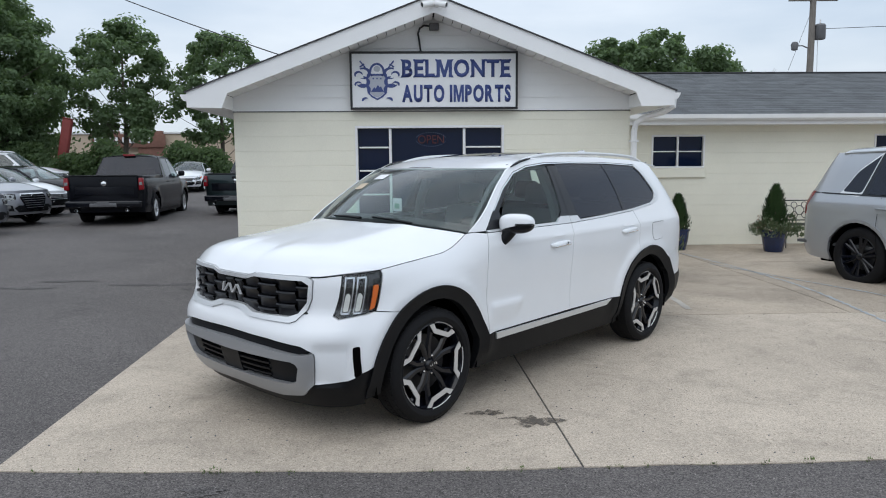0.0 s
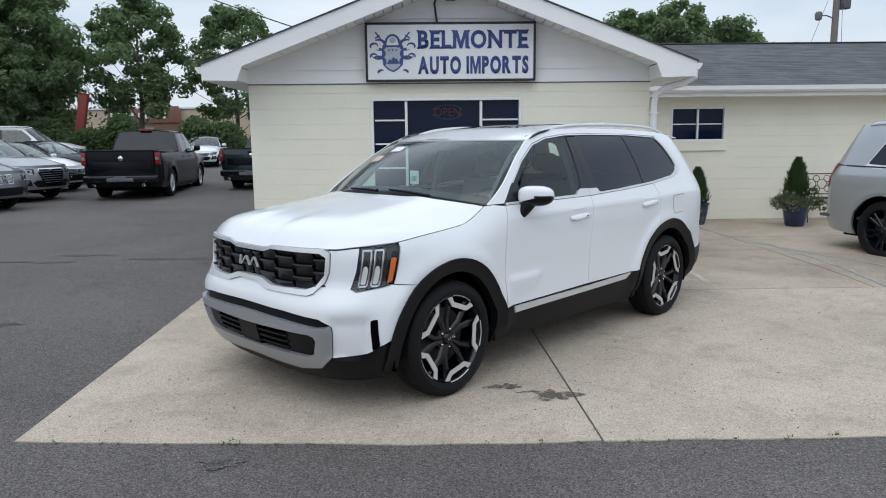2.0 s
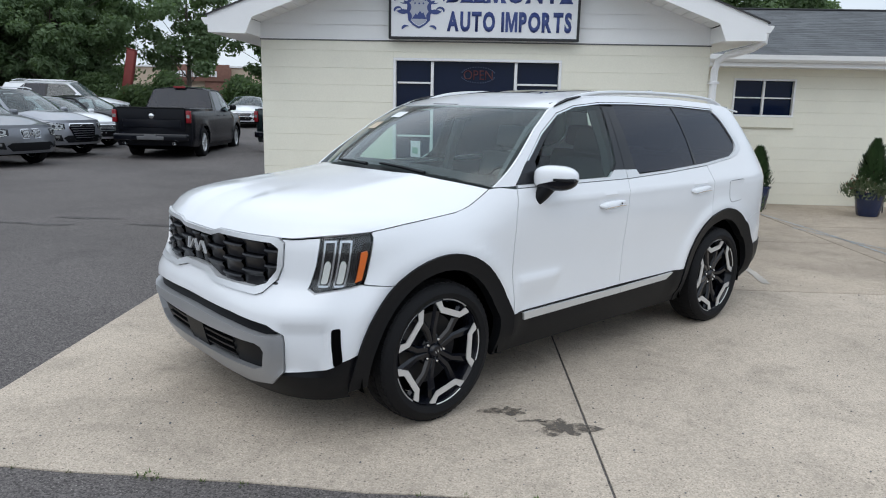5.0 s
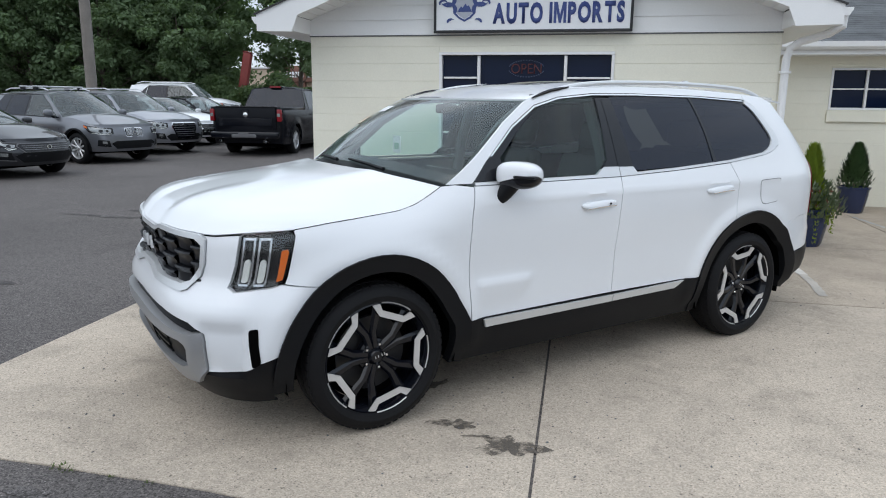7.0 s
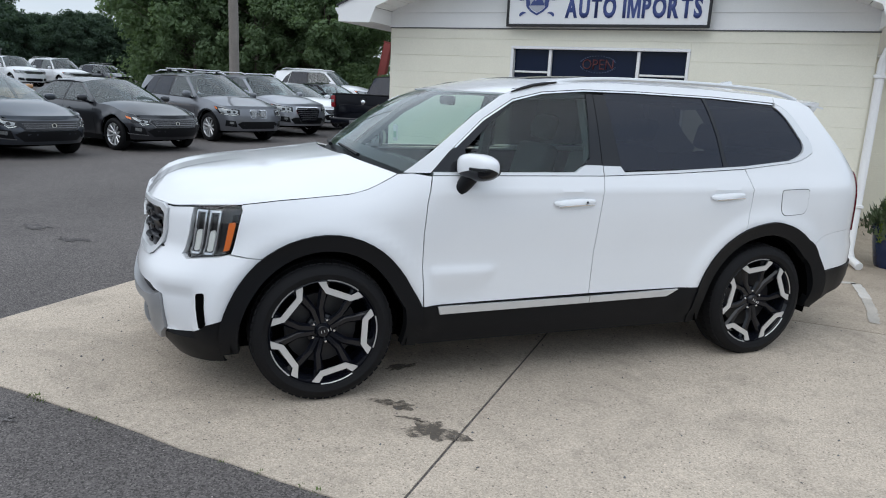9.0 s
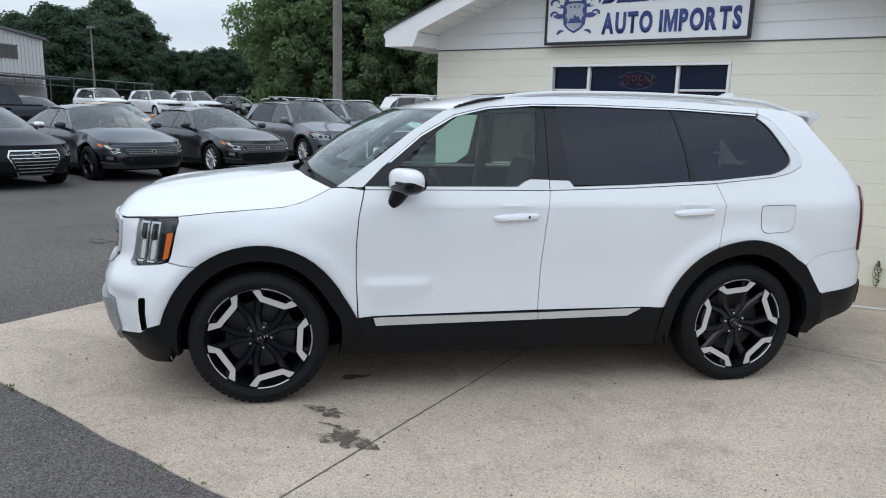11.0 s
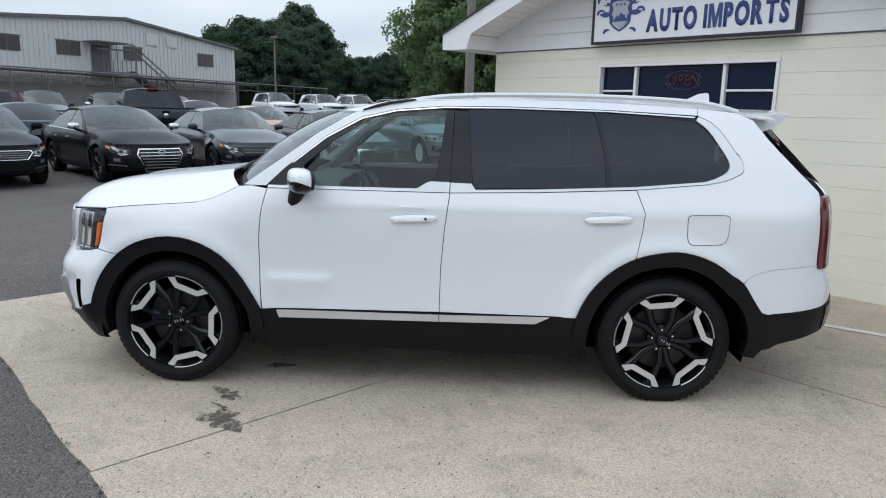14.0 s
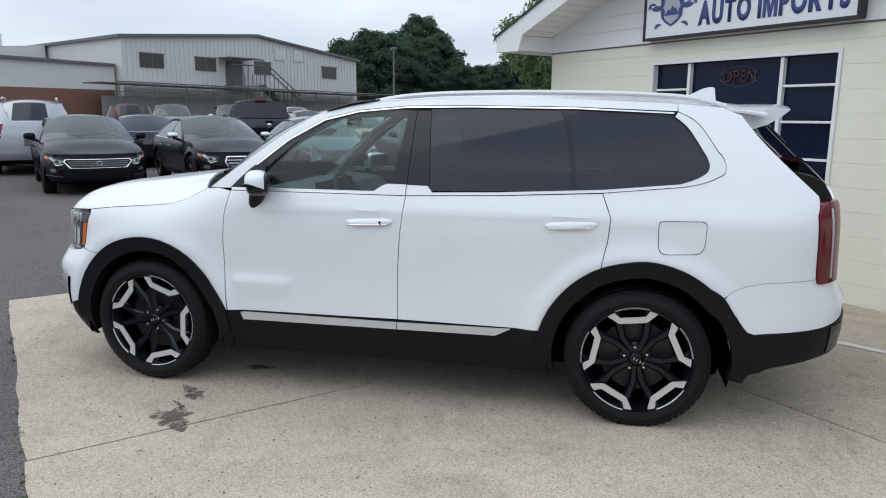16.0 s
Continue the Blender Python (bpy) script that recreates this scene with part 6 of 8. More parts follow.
def wall_with_openings(name, u0, u1, z0, z1, v_out, v_in, holes, mat, course=0.205, first=0.06):
    """A block wall along u with openings; its courses are recessed joints."""
    bm = bmesh.new()
    us = sorted({u0, u1, *(h[0] for h in holes), *(h[1] for h in holes)})
    zs = sorted({z0, z1, *(h[2] for h in holes), *(h[3] for h in holes)})
    for a, c in zip(us, us[1:]):
        for z_lo, z_hi in zip(zs, zs[1:]):
            if any(h[0] <= a and c <= h[1] and h[2] <= z_lo and z_hi <= h[3] for h in holes):
                continue
            box(bm, a, c, v_out + 0.005, v_in, z_lo, z_hi)
    finish(bm, smooth=False)
    core = part(name, bm, mat, bld, fin=False)
    z = z0 + first
    lines = []
    while z < z1:
        lines.append(z)
        z += course
    lines = [z0] + lines + [z1]
    for row, (z_lo, z_hi) in enumerate(zip(lines, lines[1:])):
        spans = [(u0, u1)]
        for h in holes:
            if h[2] < z_hi - 0.01 and h[3] > z_lo + 0.01:
                spans = [piece for s in spans for piece in ((s[0], min(s[1], h[0])), (max(s[0], h[1]), s[1])) if piece[1] - piece[0] > 0.02]
        pieces = [(a, c, z_lo) for a, c in spans] + [(h[0], h[1], h[3]) for h in holes if z_lo < h[3] < z_hi - 0.02]
        for a, c, z_low in pieces:
            bm = bmesh.new()
            box(bm, a, c, v_out, v_out + 0.03, z_low + 0.002, z_hi - 0.002, bevel=0.003)
            finish(bm, smooth=False)
            part("block_course", bm, mat, core, fin=False)
    return core


WIN = (-0.82, 1.238, 0.62, 2.245)
wall_with_openings("wall_front", WL, WR, 0.0, WTOP, WV, WV + 0.2, [WIN], "block")
part("wall_left", boxed(WL, WL + 0.2, WV + 0.2, ROOF_B - 0.4, 0.0, WTOP), "block", bld)
part("wall_right", boxed(WR - 0.2, WR, WV + 0.2, 13.75, 0.0, WTOP), "block", bld)
part("wall_back", boxed(WL, WR, ROOF_B - 0.4, ROOF_B - 0.2, 0.0, WTOP), "block", bld)
# gable siding, lapped boards
z = WTOP
# grey strip painted in as the shadow line under the base trim
part("siding_gap", boxed(WL - 0.003, WR + 0.003, WV - 0.012, WV + 0.02, WTOP - 0.026, WTOP - 0.0125), "plate_grey", bld)
part("siding_base", boxed(WL - 0.005, WR + 0.005, WV - 0.022, WV + 0.05, WTOP - 0.012, WTOP + 0.012), "trim", bld)
peak_in = lambda z: min((3.70 - z) / PITCH, MID - WL)
board = 0.165
while z < 3.60:
    top = z + board
    w0, w1 = max(peak_in(z), 0.05), max(peak_in(top), 0.02)
    bm = bmesh.new()
    vs = [(MID - w0, WV - 0.016, z), (MID + w0, WV - 0.016, z), (MID + w1, WV - 0.002, top), (MID - w1, WV - 0.002, top)]
    a = [bm.verts.new(p) for p in vs]
    c = [bm.verts.new((p[0], WV + 0.04, p[2])) for p in vs]
    bm.faces.new(a)
    bm.faces.new(c[::-1])
    for i in range(4):
        bm.faces.new((a[i], c[i], c[(i + 1) % 4], a[(i + 1) % 4]))
    part("siding_board", bm, "siding", bld)
    z = top
bm = bmesh.new()
prism(bm, [(WL, WTOP), (WR, WTOP), (WR, WTOP + 0.20), (MID, 3.70), (WL, WTOP + 0.20)], WV + 0.02, WV + 0.14)
part("gable_wall", bm, "siding", bld)
# roof slabs, fascia, soffit
TIPZ = 2.665
APEX = TIPZ + (MID - EAVE_L) * PITCH
for side, tip in ((-1, EAVE_L), (1, EAVE_R)):
    bm = bmesh.new()
    prism(bm, [(tip, TIPZ), (MID, APEX), (MID, APEX - 0.06), (tip, TIPZ - 0.06)], FV + 0.031, ROOF_B)
    part("roof_slope", bm, "shingle", bld)
    bm = bmesh.new()
    prism(bm, [(tip, TIPZ - 0.012), (MID, APEX - 0.012), (MID, APEX - 0.225), (tip + side * -0.52, TIPZ - 0.225 + 0.52 * PITCH - 0.0), (tip + side * -0.44, TIPZ - 0.215), (tip, TIPZ - 0.205)], FV, FV + 0.03)
    part("rake_fascia", bm, "trim", bld)
    bm = bmesh.new()
    prism(bm, [(tip - side * -0.02, TIPZ - 0.005), (MID, APEX + 0.008), (MID, APEX - 0.008), (tip - side * -0.02, TIPZ - 0.021)], FV - 0.022, FV + 0.031)
    part("drip_edge", bm, "drip", bld)
    # sloping soffit behind the rake, in narrow vented boards
    n = 22
    for k in range(n):
        bm = bmesh.new()
        t0, t1 = k / n, (k + 1) / n - 0.004
        ua, ub = lerp(tip - side * 0.46, MID, t0), lerp(tip - side * 0.46, MID, t1)
        za, zb = APEX - 0.20 - abs(MID - ua) * PITCH, APEX - 0.20 - abs(MID - ub) * PITCH
        vs = [(ua, FV + 0.03, za), (ub, FV + 0.03, zb), (ub, WV + 0.01, zb), (ua, WV + 0.01, za)]
        q = [bm.verts.new(p) for p in vs] + [bm.verts.new((p[0], p[1], p[2] + 0.012)) for p in vs]
        for idx in ((0, 1, 2, 3), (7, 6, 5, 4), (0, 4, 5, 1), (1, 5, 6, 2), (2, 6, 7, 3), (3, 7, 4, 0)):
            bm.faces.new([q[i] for i in idx])
        part("soffit_board", bm, "trim", bld)
    # boxed eave along the side wall
    wall = WL if side < 0 else WR
    part("eave_fascia", boxed(tip, tip - side * 0.03, FV + 0.03, ROOF_B, TIPZ - 0.205, TIPZ - 0.02), "trim", bld)
    part("eave_soffit", boxed(tip - side * 0.03, wall, FV + 0.03, ROOF_B, TIPZ - 0.205, TIPZ - 0.18), "trim", bld)
    part("eave_return", boxed(tip - side * 0.44, tip - side * 0.455, FV + 0.03, WV, TIPZ - 0.205, TIPZ - 0.03), "trim", bld)
    bm = bmesh.new()
    prism(bm, [(tip + side * 0.005, TIPZ - 0.03), (tip + side * 0.11, TIPZ - 0.03), (tip + side * 0.11, TIPZ - 0.05), (tip + side * 0.075, TIPZ - 0.11), (tip + side * 0.005, TIPZ - 0.11)], FV + 0.10, ROOF_B)
    part("gutter", bm, "trim", bld)

# wing
WING_V, WING_R, WING_RIDGE = 13.75, 24.0, 17.5
WINDOWS = [(4.63, 5.69, 1.612, 2.258), (9.10, 10.1, 1.645, 2.255)]
wall_with_openings("wall_wing", WR, WING_R, 0.0, 2.56, WING_V, WING_V + 0.2, WINDOWS, "block")
part("wall_wing_end", boxed(WING_R, WING_R + 0.2, WING_V, 21.2, 0.0, 2.56), "block", bld)
part("wall_wing_back", boxed(WR, WING_R, 21.1, 21.3, 0.0, 2.56), "block", bld)
for sgn in (-1, 1):
    bm = bmesh.new()
    v_e = WING_RIDGE + sgn * 4.25
    n_row = 26
    z_e, z_r = 2.62, 3.91
    for k in range(n_row):
        t0, t1 = k / n_row, (k + 1) / n_row
        v0, v1 = lerp(v_e, WING_RIDGE, t0), lerp(v_e, WING_RIDGE, t1)
        z0, z1 = lerp(z_e, z_r, t0), lerp(z_e, z_r, t1)
        rnd = random.Random(k)
        u = WR + 0.3 if sgn < 0 else WR
        u = 0.3
        while u < WING_R + 0.4:
            w = rnd.uniform(0.22, 0.42)
            e = 0.005 + rnd.uniform(0, 0.003)
            q = [bm.verts.new(p) for p in ((u, v0, z0 + e), (u + w - 0.004, v0, z0 + e), (u + w - 0.004, v1, z1 + 0.003), (u, v1, z1 + 0.003), (u, v0, z0 - 0.01), (u + w - 0.004, v0, z0 - 0.01))]
            bm.faces.new(q[:4])
            bm.faces.new((q[0], q[4], q[5], q[1]))
            u += w
    sh = part("shingles", bm, "shingle", bld, fin=False)
    tagged(sh, kind="stuff")
    bm = bmesh.new()
    slab = [(v_e, z_e - 0.005), (WING_RIDGE, z_r - 0.005), (WING_RIDGE, z_r - 0.1), (v_e, z_e - 0.10)]
    a = [bm.verts.new((0.3, *p)) for p in slab]
    c = [bm.verts.new((WING_R + 0.4, *p)) for p in slab]
    bm.faces.new(a)
    bm.faces.new(c[::-1])
    for i in range(4):
        bm.faces.new((a[i], c[i], c[(i + 1) % 4], a[(i + 1) % 4]))
    part("roof_slope", bm, "drip", bld)
part("ridge_cap", boxed(0.3, WING_R + 0.4, WING_RIDGE - 0.10, WING_RIDGE + 0.10, 3.895, 3.93, bevel=0.01), "drip", bld)
part("eave_fascia", boxed(WR + 0.02, WING_R + 0.4, 13.27, 13.30, 2.43, 2.615), "trim", bld)
part("eave_soffit", boxed(WR + 0.02, WING_R + 0.3, 13.30, WING_V, 2.43, 2.45), "trim", bld)
bm = bmesh.new()
prof = [(13.15, 2.615), (13.262, 2.615), (13.262, 2.50), (13.20, 2.50), (13.16, 2.54)]
a = [bm.verts.new((WR + 0.05, *p)) for p in prof]
c = [bm.verts.new((WING_R + 0.4, *p)) for p in prof]
bm.faces.new(a)
bm.faces.new(c[::-1])
for i in range(5):
    bm.faces.new((a[i], c[i], c[(i + 1) % 5], a[(i + 1) % 5]))
part("gutter", bm, "trim", bld)


def window(name, u0, u1, z0, z1, v, mullions, bars, label, sill=0.0, recess=0.06):
    """A window set in a wall that faces -v."""
    w = thing(name, label, "window", B, kind="structure")
    fr = 0.034
    frame_bm = bmesh.new()
    for a, c, e, g in ((u0, u1, z1 - fr, z1), (u0, u1, z0, z0 + fr), (u0, u0 + fr, z0 + fr, z1 - fr), (u1 - fr, u1, z0 + fr, z1 - fr)):
        box(frame_bm, a, c, v - 0.018, v + recess + 0.02, e, g, bevel=0.004)
    part("window_frame", frame_bm, "trim", w)
    for x in mullions:
        part("mullion", boxed(x - 0.018, x + 0.018, v + 0.01, v + recess + 0.02, z0 + fr, z1 - fr, bevel=0.004), "trim", w)
    for a, c, zz in bars:
        part("glazing_bar", boxed(a, c, v + 0.02, v + recess + 0.015, zz - 0.011, zz + 0.011, bevel=0.003), "trim", w)
    cuts = [u0 + fr, *mullions, u1 - fr]
    for a, c in zip(cuts, cuts[1:]):
        part("pane", boxed(a, c, v + recess, v + recess + 0.008, z0 + fr, z1 - fr), "dark_glass", w)
    if sill:
        part("window_sill", boxed(u0 - 0.02, u1 + 0.02, v - 0.045, v + 0.02, z0 - sill, z0 - 0.004, bevel=0.008), "block", w)
    return w


window("window_1", *WIN[:2], *WIN[2:], WV, (-0.34, 0.685), [(-0.77, -0.362, zz) for zz in (1.95, 1.63, 1.30, 0.97)] + [(0.707, 1.20, zz) for zz in (1.95, 1.63, 1.30, 0.97)], "white-framed shop window with dark glass and side lights")
for k, (a, c, e, g) in enumerate(WINDOWS):
    window(f"window_{k + 2}", a, c, e, g, WING_V, ((a + c) / 2,), [(a + 0.04, c - 0.04, (e + g) / 2)], "small white-framed office window with dark panes", sill=0.19)

# ---- things: cars ----
hero_car(pose(-1.4216, 4.4390, 0.018, 0, 0, 46.80))

for nm, col in dict(black=(0.006, 0.0065, 0.0095), grey=(0.046, 0.053, 0.066), darkgrey=(0.040, 0.042, 0.048), warmgrey=(0.165, 0.172, 0.190), silvergrey=(0.29, 0.30, 0.33), silver=(0.36, 0.375, 0.40), navy=(0.012, 0.016, 0.028), red=(0.25, 0.012, 0.012), cherry=(0.035, 0.008, 0.010), tan=(0.45, 0.25, 0.12), green=(0.022, 0.035, 0.038)).items():
    M["car_" + nm] = paint(nm + "_car_paint", col, metal=0.55 if nm not in ("black", "red", "tan") else 0.0, rough=0.24 if nm == "black" else 0.34, coat=0.10 if nm == "black" else 0.9, spec=0.12)


M["bright_red_lamp"] = material("bright_red_lamp", (0.22, 0.006, 0.012), rough=0.25, vary=0.1, bump=0)


def park(x, y, heading):
    """Pose of a car whose nose is at (x, y) and which points heading degrees from +x."""
    return pose(x, y, lie(x - 2 * math.cos(radians(heading)), y - 2 * math.sin(radians(heading))), 0, 0, heading + 180)


HEAD = -12
plain_car("sedan", "black sedan with chrome V-shaped grille", park(-9.70, 4.95, 2), "car_black", "sedan", grille_shape="wide", lamps="round")
plain_car("sedan", "black sports sedan with deep silver-barred grille", park(-9.58, 7.60, 4), "car_black", "sedan", "black", grille_shape="deep", trim="chrome")
plain_car("sedan", "dark grey sedan with chrome-barred grille", park(-9.68, 9.80, -4), "car_grey", "sedan", "black", frame="gloss_black")
plain_car("sedan", "charcoal sedan with wide chrome grille and silver wheels", park(-9.52, 12.45, -6), "car_darkgrey", "sedan", "ten", frame="plate_grey", length=4.87)
plain_car("suv", "grey SUV with twin grille and roof cross bars", park(-10.2, 15.75, HEAD), "car_warmgrey", "suv", "ten", grille_shape="twin", rack=True, roof_rails=True)
plain_car("suv", "silver-grey SUV with deep black grille", park(-10.65, 18.4, HEAD), "car_silvergrey", "suv", "ten", grille_shape="deep", roof_rails=True)
plain_car("sedan", "white sedan with black grille", park(-11.4, 21.1, HEAD), "white_paint", "sedan", "ten")
RAM = Vector((-8.85, 18.45))
plain_car("pickup_truck", "black crew-cab pickup with chrome tailpipes", pose(RAM.x + 5.82 * math.cos(radians(98)), RAM.y + 5.82 * math.sin(radians(98)), 0.19, 0, 0, 278), "car_black", "pickup")
plain_car("pickup_truck", "dark green-grey pickup truck", pose(-6.3 + 5.82 * math.cos(radians(88)), 21.5 + 5.82 * math.sin(radians(88)), 0.19, 0, 0, 268), "car_green", "pickup")
plain_car("large_suv", "silver full-size SUV with black alloy wheels", pose(7.857, 5.953, 0.03, 0, 0, 109.5), "car_silver", "large_suv", "black")
# second row and beyond
plain_car("suv", "silver SUV parked nose-in with dark rear glass", park(-19.9, 4.1, 178) @ Matrix.Diagonal((1.07, 1.07, 1.07, 1)), "car_silver", "suv", "ten", roof_rails=True)
plain_car("sedan", "white sedan parked nose-in", park(-19.2, 1.6, 178), "white_paint", "sedan", "ten")
plain_car("sedan", "dark grey sedan parked nose-in", park(-20.9, 7.0, 176), "car_navy", "sedan", "ten")
plain_car("suv", "black-cherry SUV with tall red tail lamps", park(-28.0, 7.4, 176), "car_cherry", "suv", "ten")
plain_car("suv", "dark grey SUV with wide windshield", park(-27.5, 9.2, -8), "car_grey", "suv", "ten")
plain_car("suv", "dark SUV with chrome mirrors", park(-27.5, 11.9, -8), "car_darkgrey", "suv", "ten", trim="chrome")
plain_car("pickup_truck", "dark grey crew-cab pickup with red tail lamps", park(-22.6, 11.2, 170), "car_grey", "pickup", "black")
plain_car("sedan", "white sedan with clean paint", park(-43.0, 20.4, -3), "white_paint", "sedan", "ten")
plain_car("sedan", "bright red sedan in a far row", park(-28.4, 14.5, 178), "car_red", "sedan", "ten")
plain_car("sedan", "tan sedan with faded paint", park(-16.2, 14.0, 2), "car_tan", "sedan", "ten")
plain_car("large_suv", "white full-size SUV with dark windows", park(-43.1, 28.0, -3), "white_paint", "large_suv", "ten")
plain_car("large_suv", "white full-size SUV with dark windows", park(-42.0, 31.4, -3), "white_paint", "large_suv", "ten")
plain_car("large_suv", "white full-size SUV with roof rails", park(-40.8, 33.9, -3), "white_paint", "large_suv", "ten", roof_rails=True)
plain_car("large_suv", "white long SUV with dark privacy glass", park(-16.6, 31.4, 14), "white_paint", "large_suv", "ten", roof_rails=True)
plain_car("sedan", "black sedan beside a white one", park(-12.0, 24.2, -8), "car_black", "sedan", "ten")
plain_car("sedan", "white sedan facing out of its bay by the hedge", park(-12.2, 33.0, -80), "white_paint", "sedan", "ten")
plain_car("suv", "dark SUV with roof bars", park(-40.0, 36.8, -3), "car_darkgrey", "suv", "ten", rack=True)

# ---- sign, lamps and fittings on the office ----
def fill(bm, outline, v0, v1):
    """A flat plate in (u, z) with its thickness along v."""
    return prism(bm, outline, v0, v1)


def lettering(text, height, width, u, z, v, mat, parent, name="letter", bold=0.012, spur=0.0):
    """Raised letters, each its own piece, fitted to a height and width from (u, z)."""
    cur = bpy.data.curves.new("letters", "FONT")
    cur.body, cur.size, cur.offset, cur.extrude, cur.resolution_u = "H", 1.0, 0.0, 0.0, 3
    probe = new("probe", cur)
    def outline_of(ch):
        if ch == "M":
            high = [p.co.y for p in outline_of("H").vertices]
            lo, tall = min(high), max(high) - min(high)
            shape = [(0, 0), (0.17, 0), (0.17, 0.62), (0.33, 0), (0.47, 0), (0.63, 0.62), (0.63, 0), (0.80, 0), (0.80, 1), (0.57, 1), (0.40, 0.38), (0.23, 1), (0, 1)]
            me = bpy.data.meshes.new("letter")
            me.from_pydata([(x, lo + y * tall, 0) for x, y in shape], [], [list(range(len(shape)))])
            return me
        cur.body = ch
        cur.offset = bold
        bpy.context.view_layer.update()
        return bpy.data.meshes.new_from_object(probe.evaluated_get(bpy.context.evaluated_depsgraph_get()))
    cells, x = [], 0.0
    for ch in text:
        if ch == " ":
            x += 0.32
            continue
        me = outline_of(ch)
        lo, hi = min(p.co.x for p in me.vertices), max(p.co.x for p in me.vertices)
        cells.append((ch, me, x - lo))
        x += hi - lo + 0.10
    total = x - 0.10
    tops = max(p.co.y for _, me, _ in cells for p in me.vertices)
    lows = min(p.co.y for _, me, _ in cells for p in me.vertices)
    kx, kz = width / total, height / (tops - lows)
    for ch, me, dx in cells:
        bm = bmesh.new()
        bm.from_mesh(me)
        for p in bm.verts:
            px, pz = (p.co.x + dx) * kx, (p.co.y - lows) * kz
            p.co = Vector((u + px, v, z + pz))
        flat = bm.faces[:]
        bmesh.ops.recalc_face_normals(bm, faces=flat)
        made = bmesh.ops.extrude_face_region(bm, geom=flat)["geom"]
        for g in made:
            if isinstance(g, bmesh.types.BMVert):
                g.co.y -= 0.006
        if spur:
            xs = [p.co.x for p in bm.verts]
            x0, x1 = min(xs), max(xs)
            spots = {"B": [(0, 0), (0, 1)], "E": [(0, 0), (0, 1), (1, 0), (1, 1)], "L": [(0, 0), (0, 1), (1, 0)], "M": [(0, 0), (1, 0), (0, 1), (1, 1)], "N": [(0, 0), (0, 1), (1, 1)], "T": [(0, 1), (1, 1), (0.5, 0)], "O": [(0.5, 0), (0.5, 1)]}.get(ch, [])
            for a, c in spots:
                cx, cz = lerp(x0, x1, a), z + c * height
                sgn = -1 if c == 0 else 1
                fill(bm, [(cx - spur, cz - sgn * 0.004), (cx + spur, cz - sgn * 0.004), (cx + spur * 0.3, cz - sgn * spur * 1.4), (cx - spur * 0.3, cz - sgn * spur * 1.4)] if a == 0.5 else [(cx - spur * (1 if a == 0 else 0.3), cz), (cx + spur * (0.3 if a == 0 else 1), cz), (cx + spur * 0.2, cz - sgn * spur * 1.5), (cx - spur * 0.2, cz - sgn * spur * 1.5)], v - 0.006, v)
        bmesh.ops.recalc_face_normals(bm, faces=bm.faces)
        part(name, bm, mat, parent, fin=False)
        bpy.data.meshes.remove(me)
    bpy.data.objects.remove(probe)
    bpy.data.curves.remove(cur)


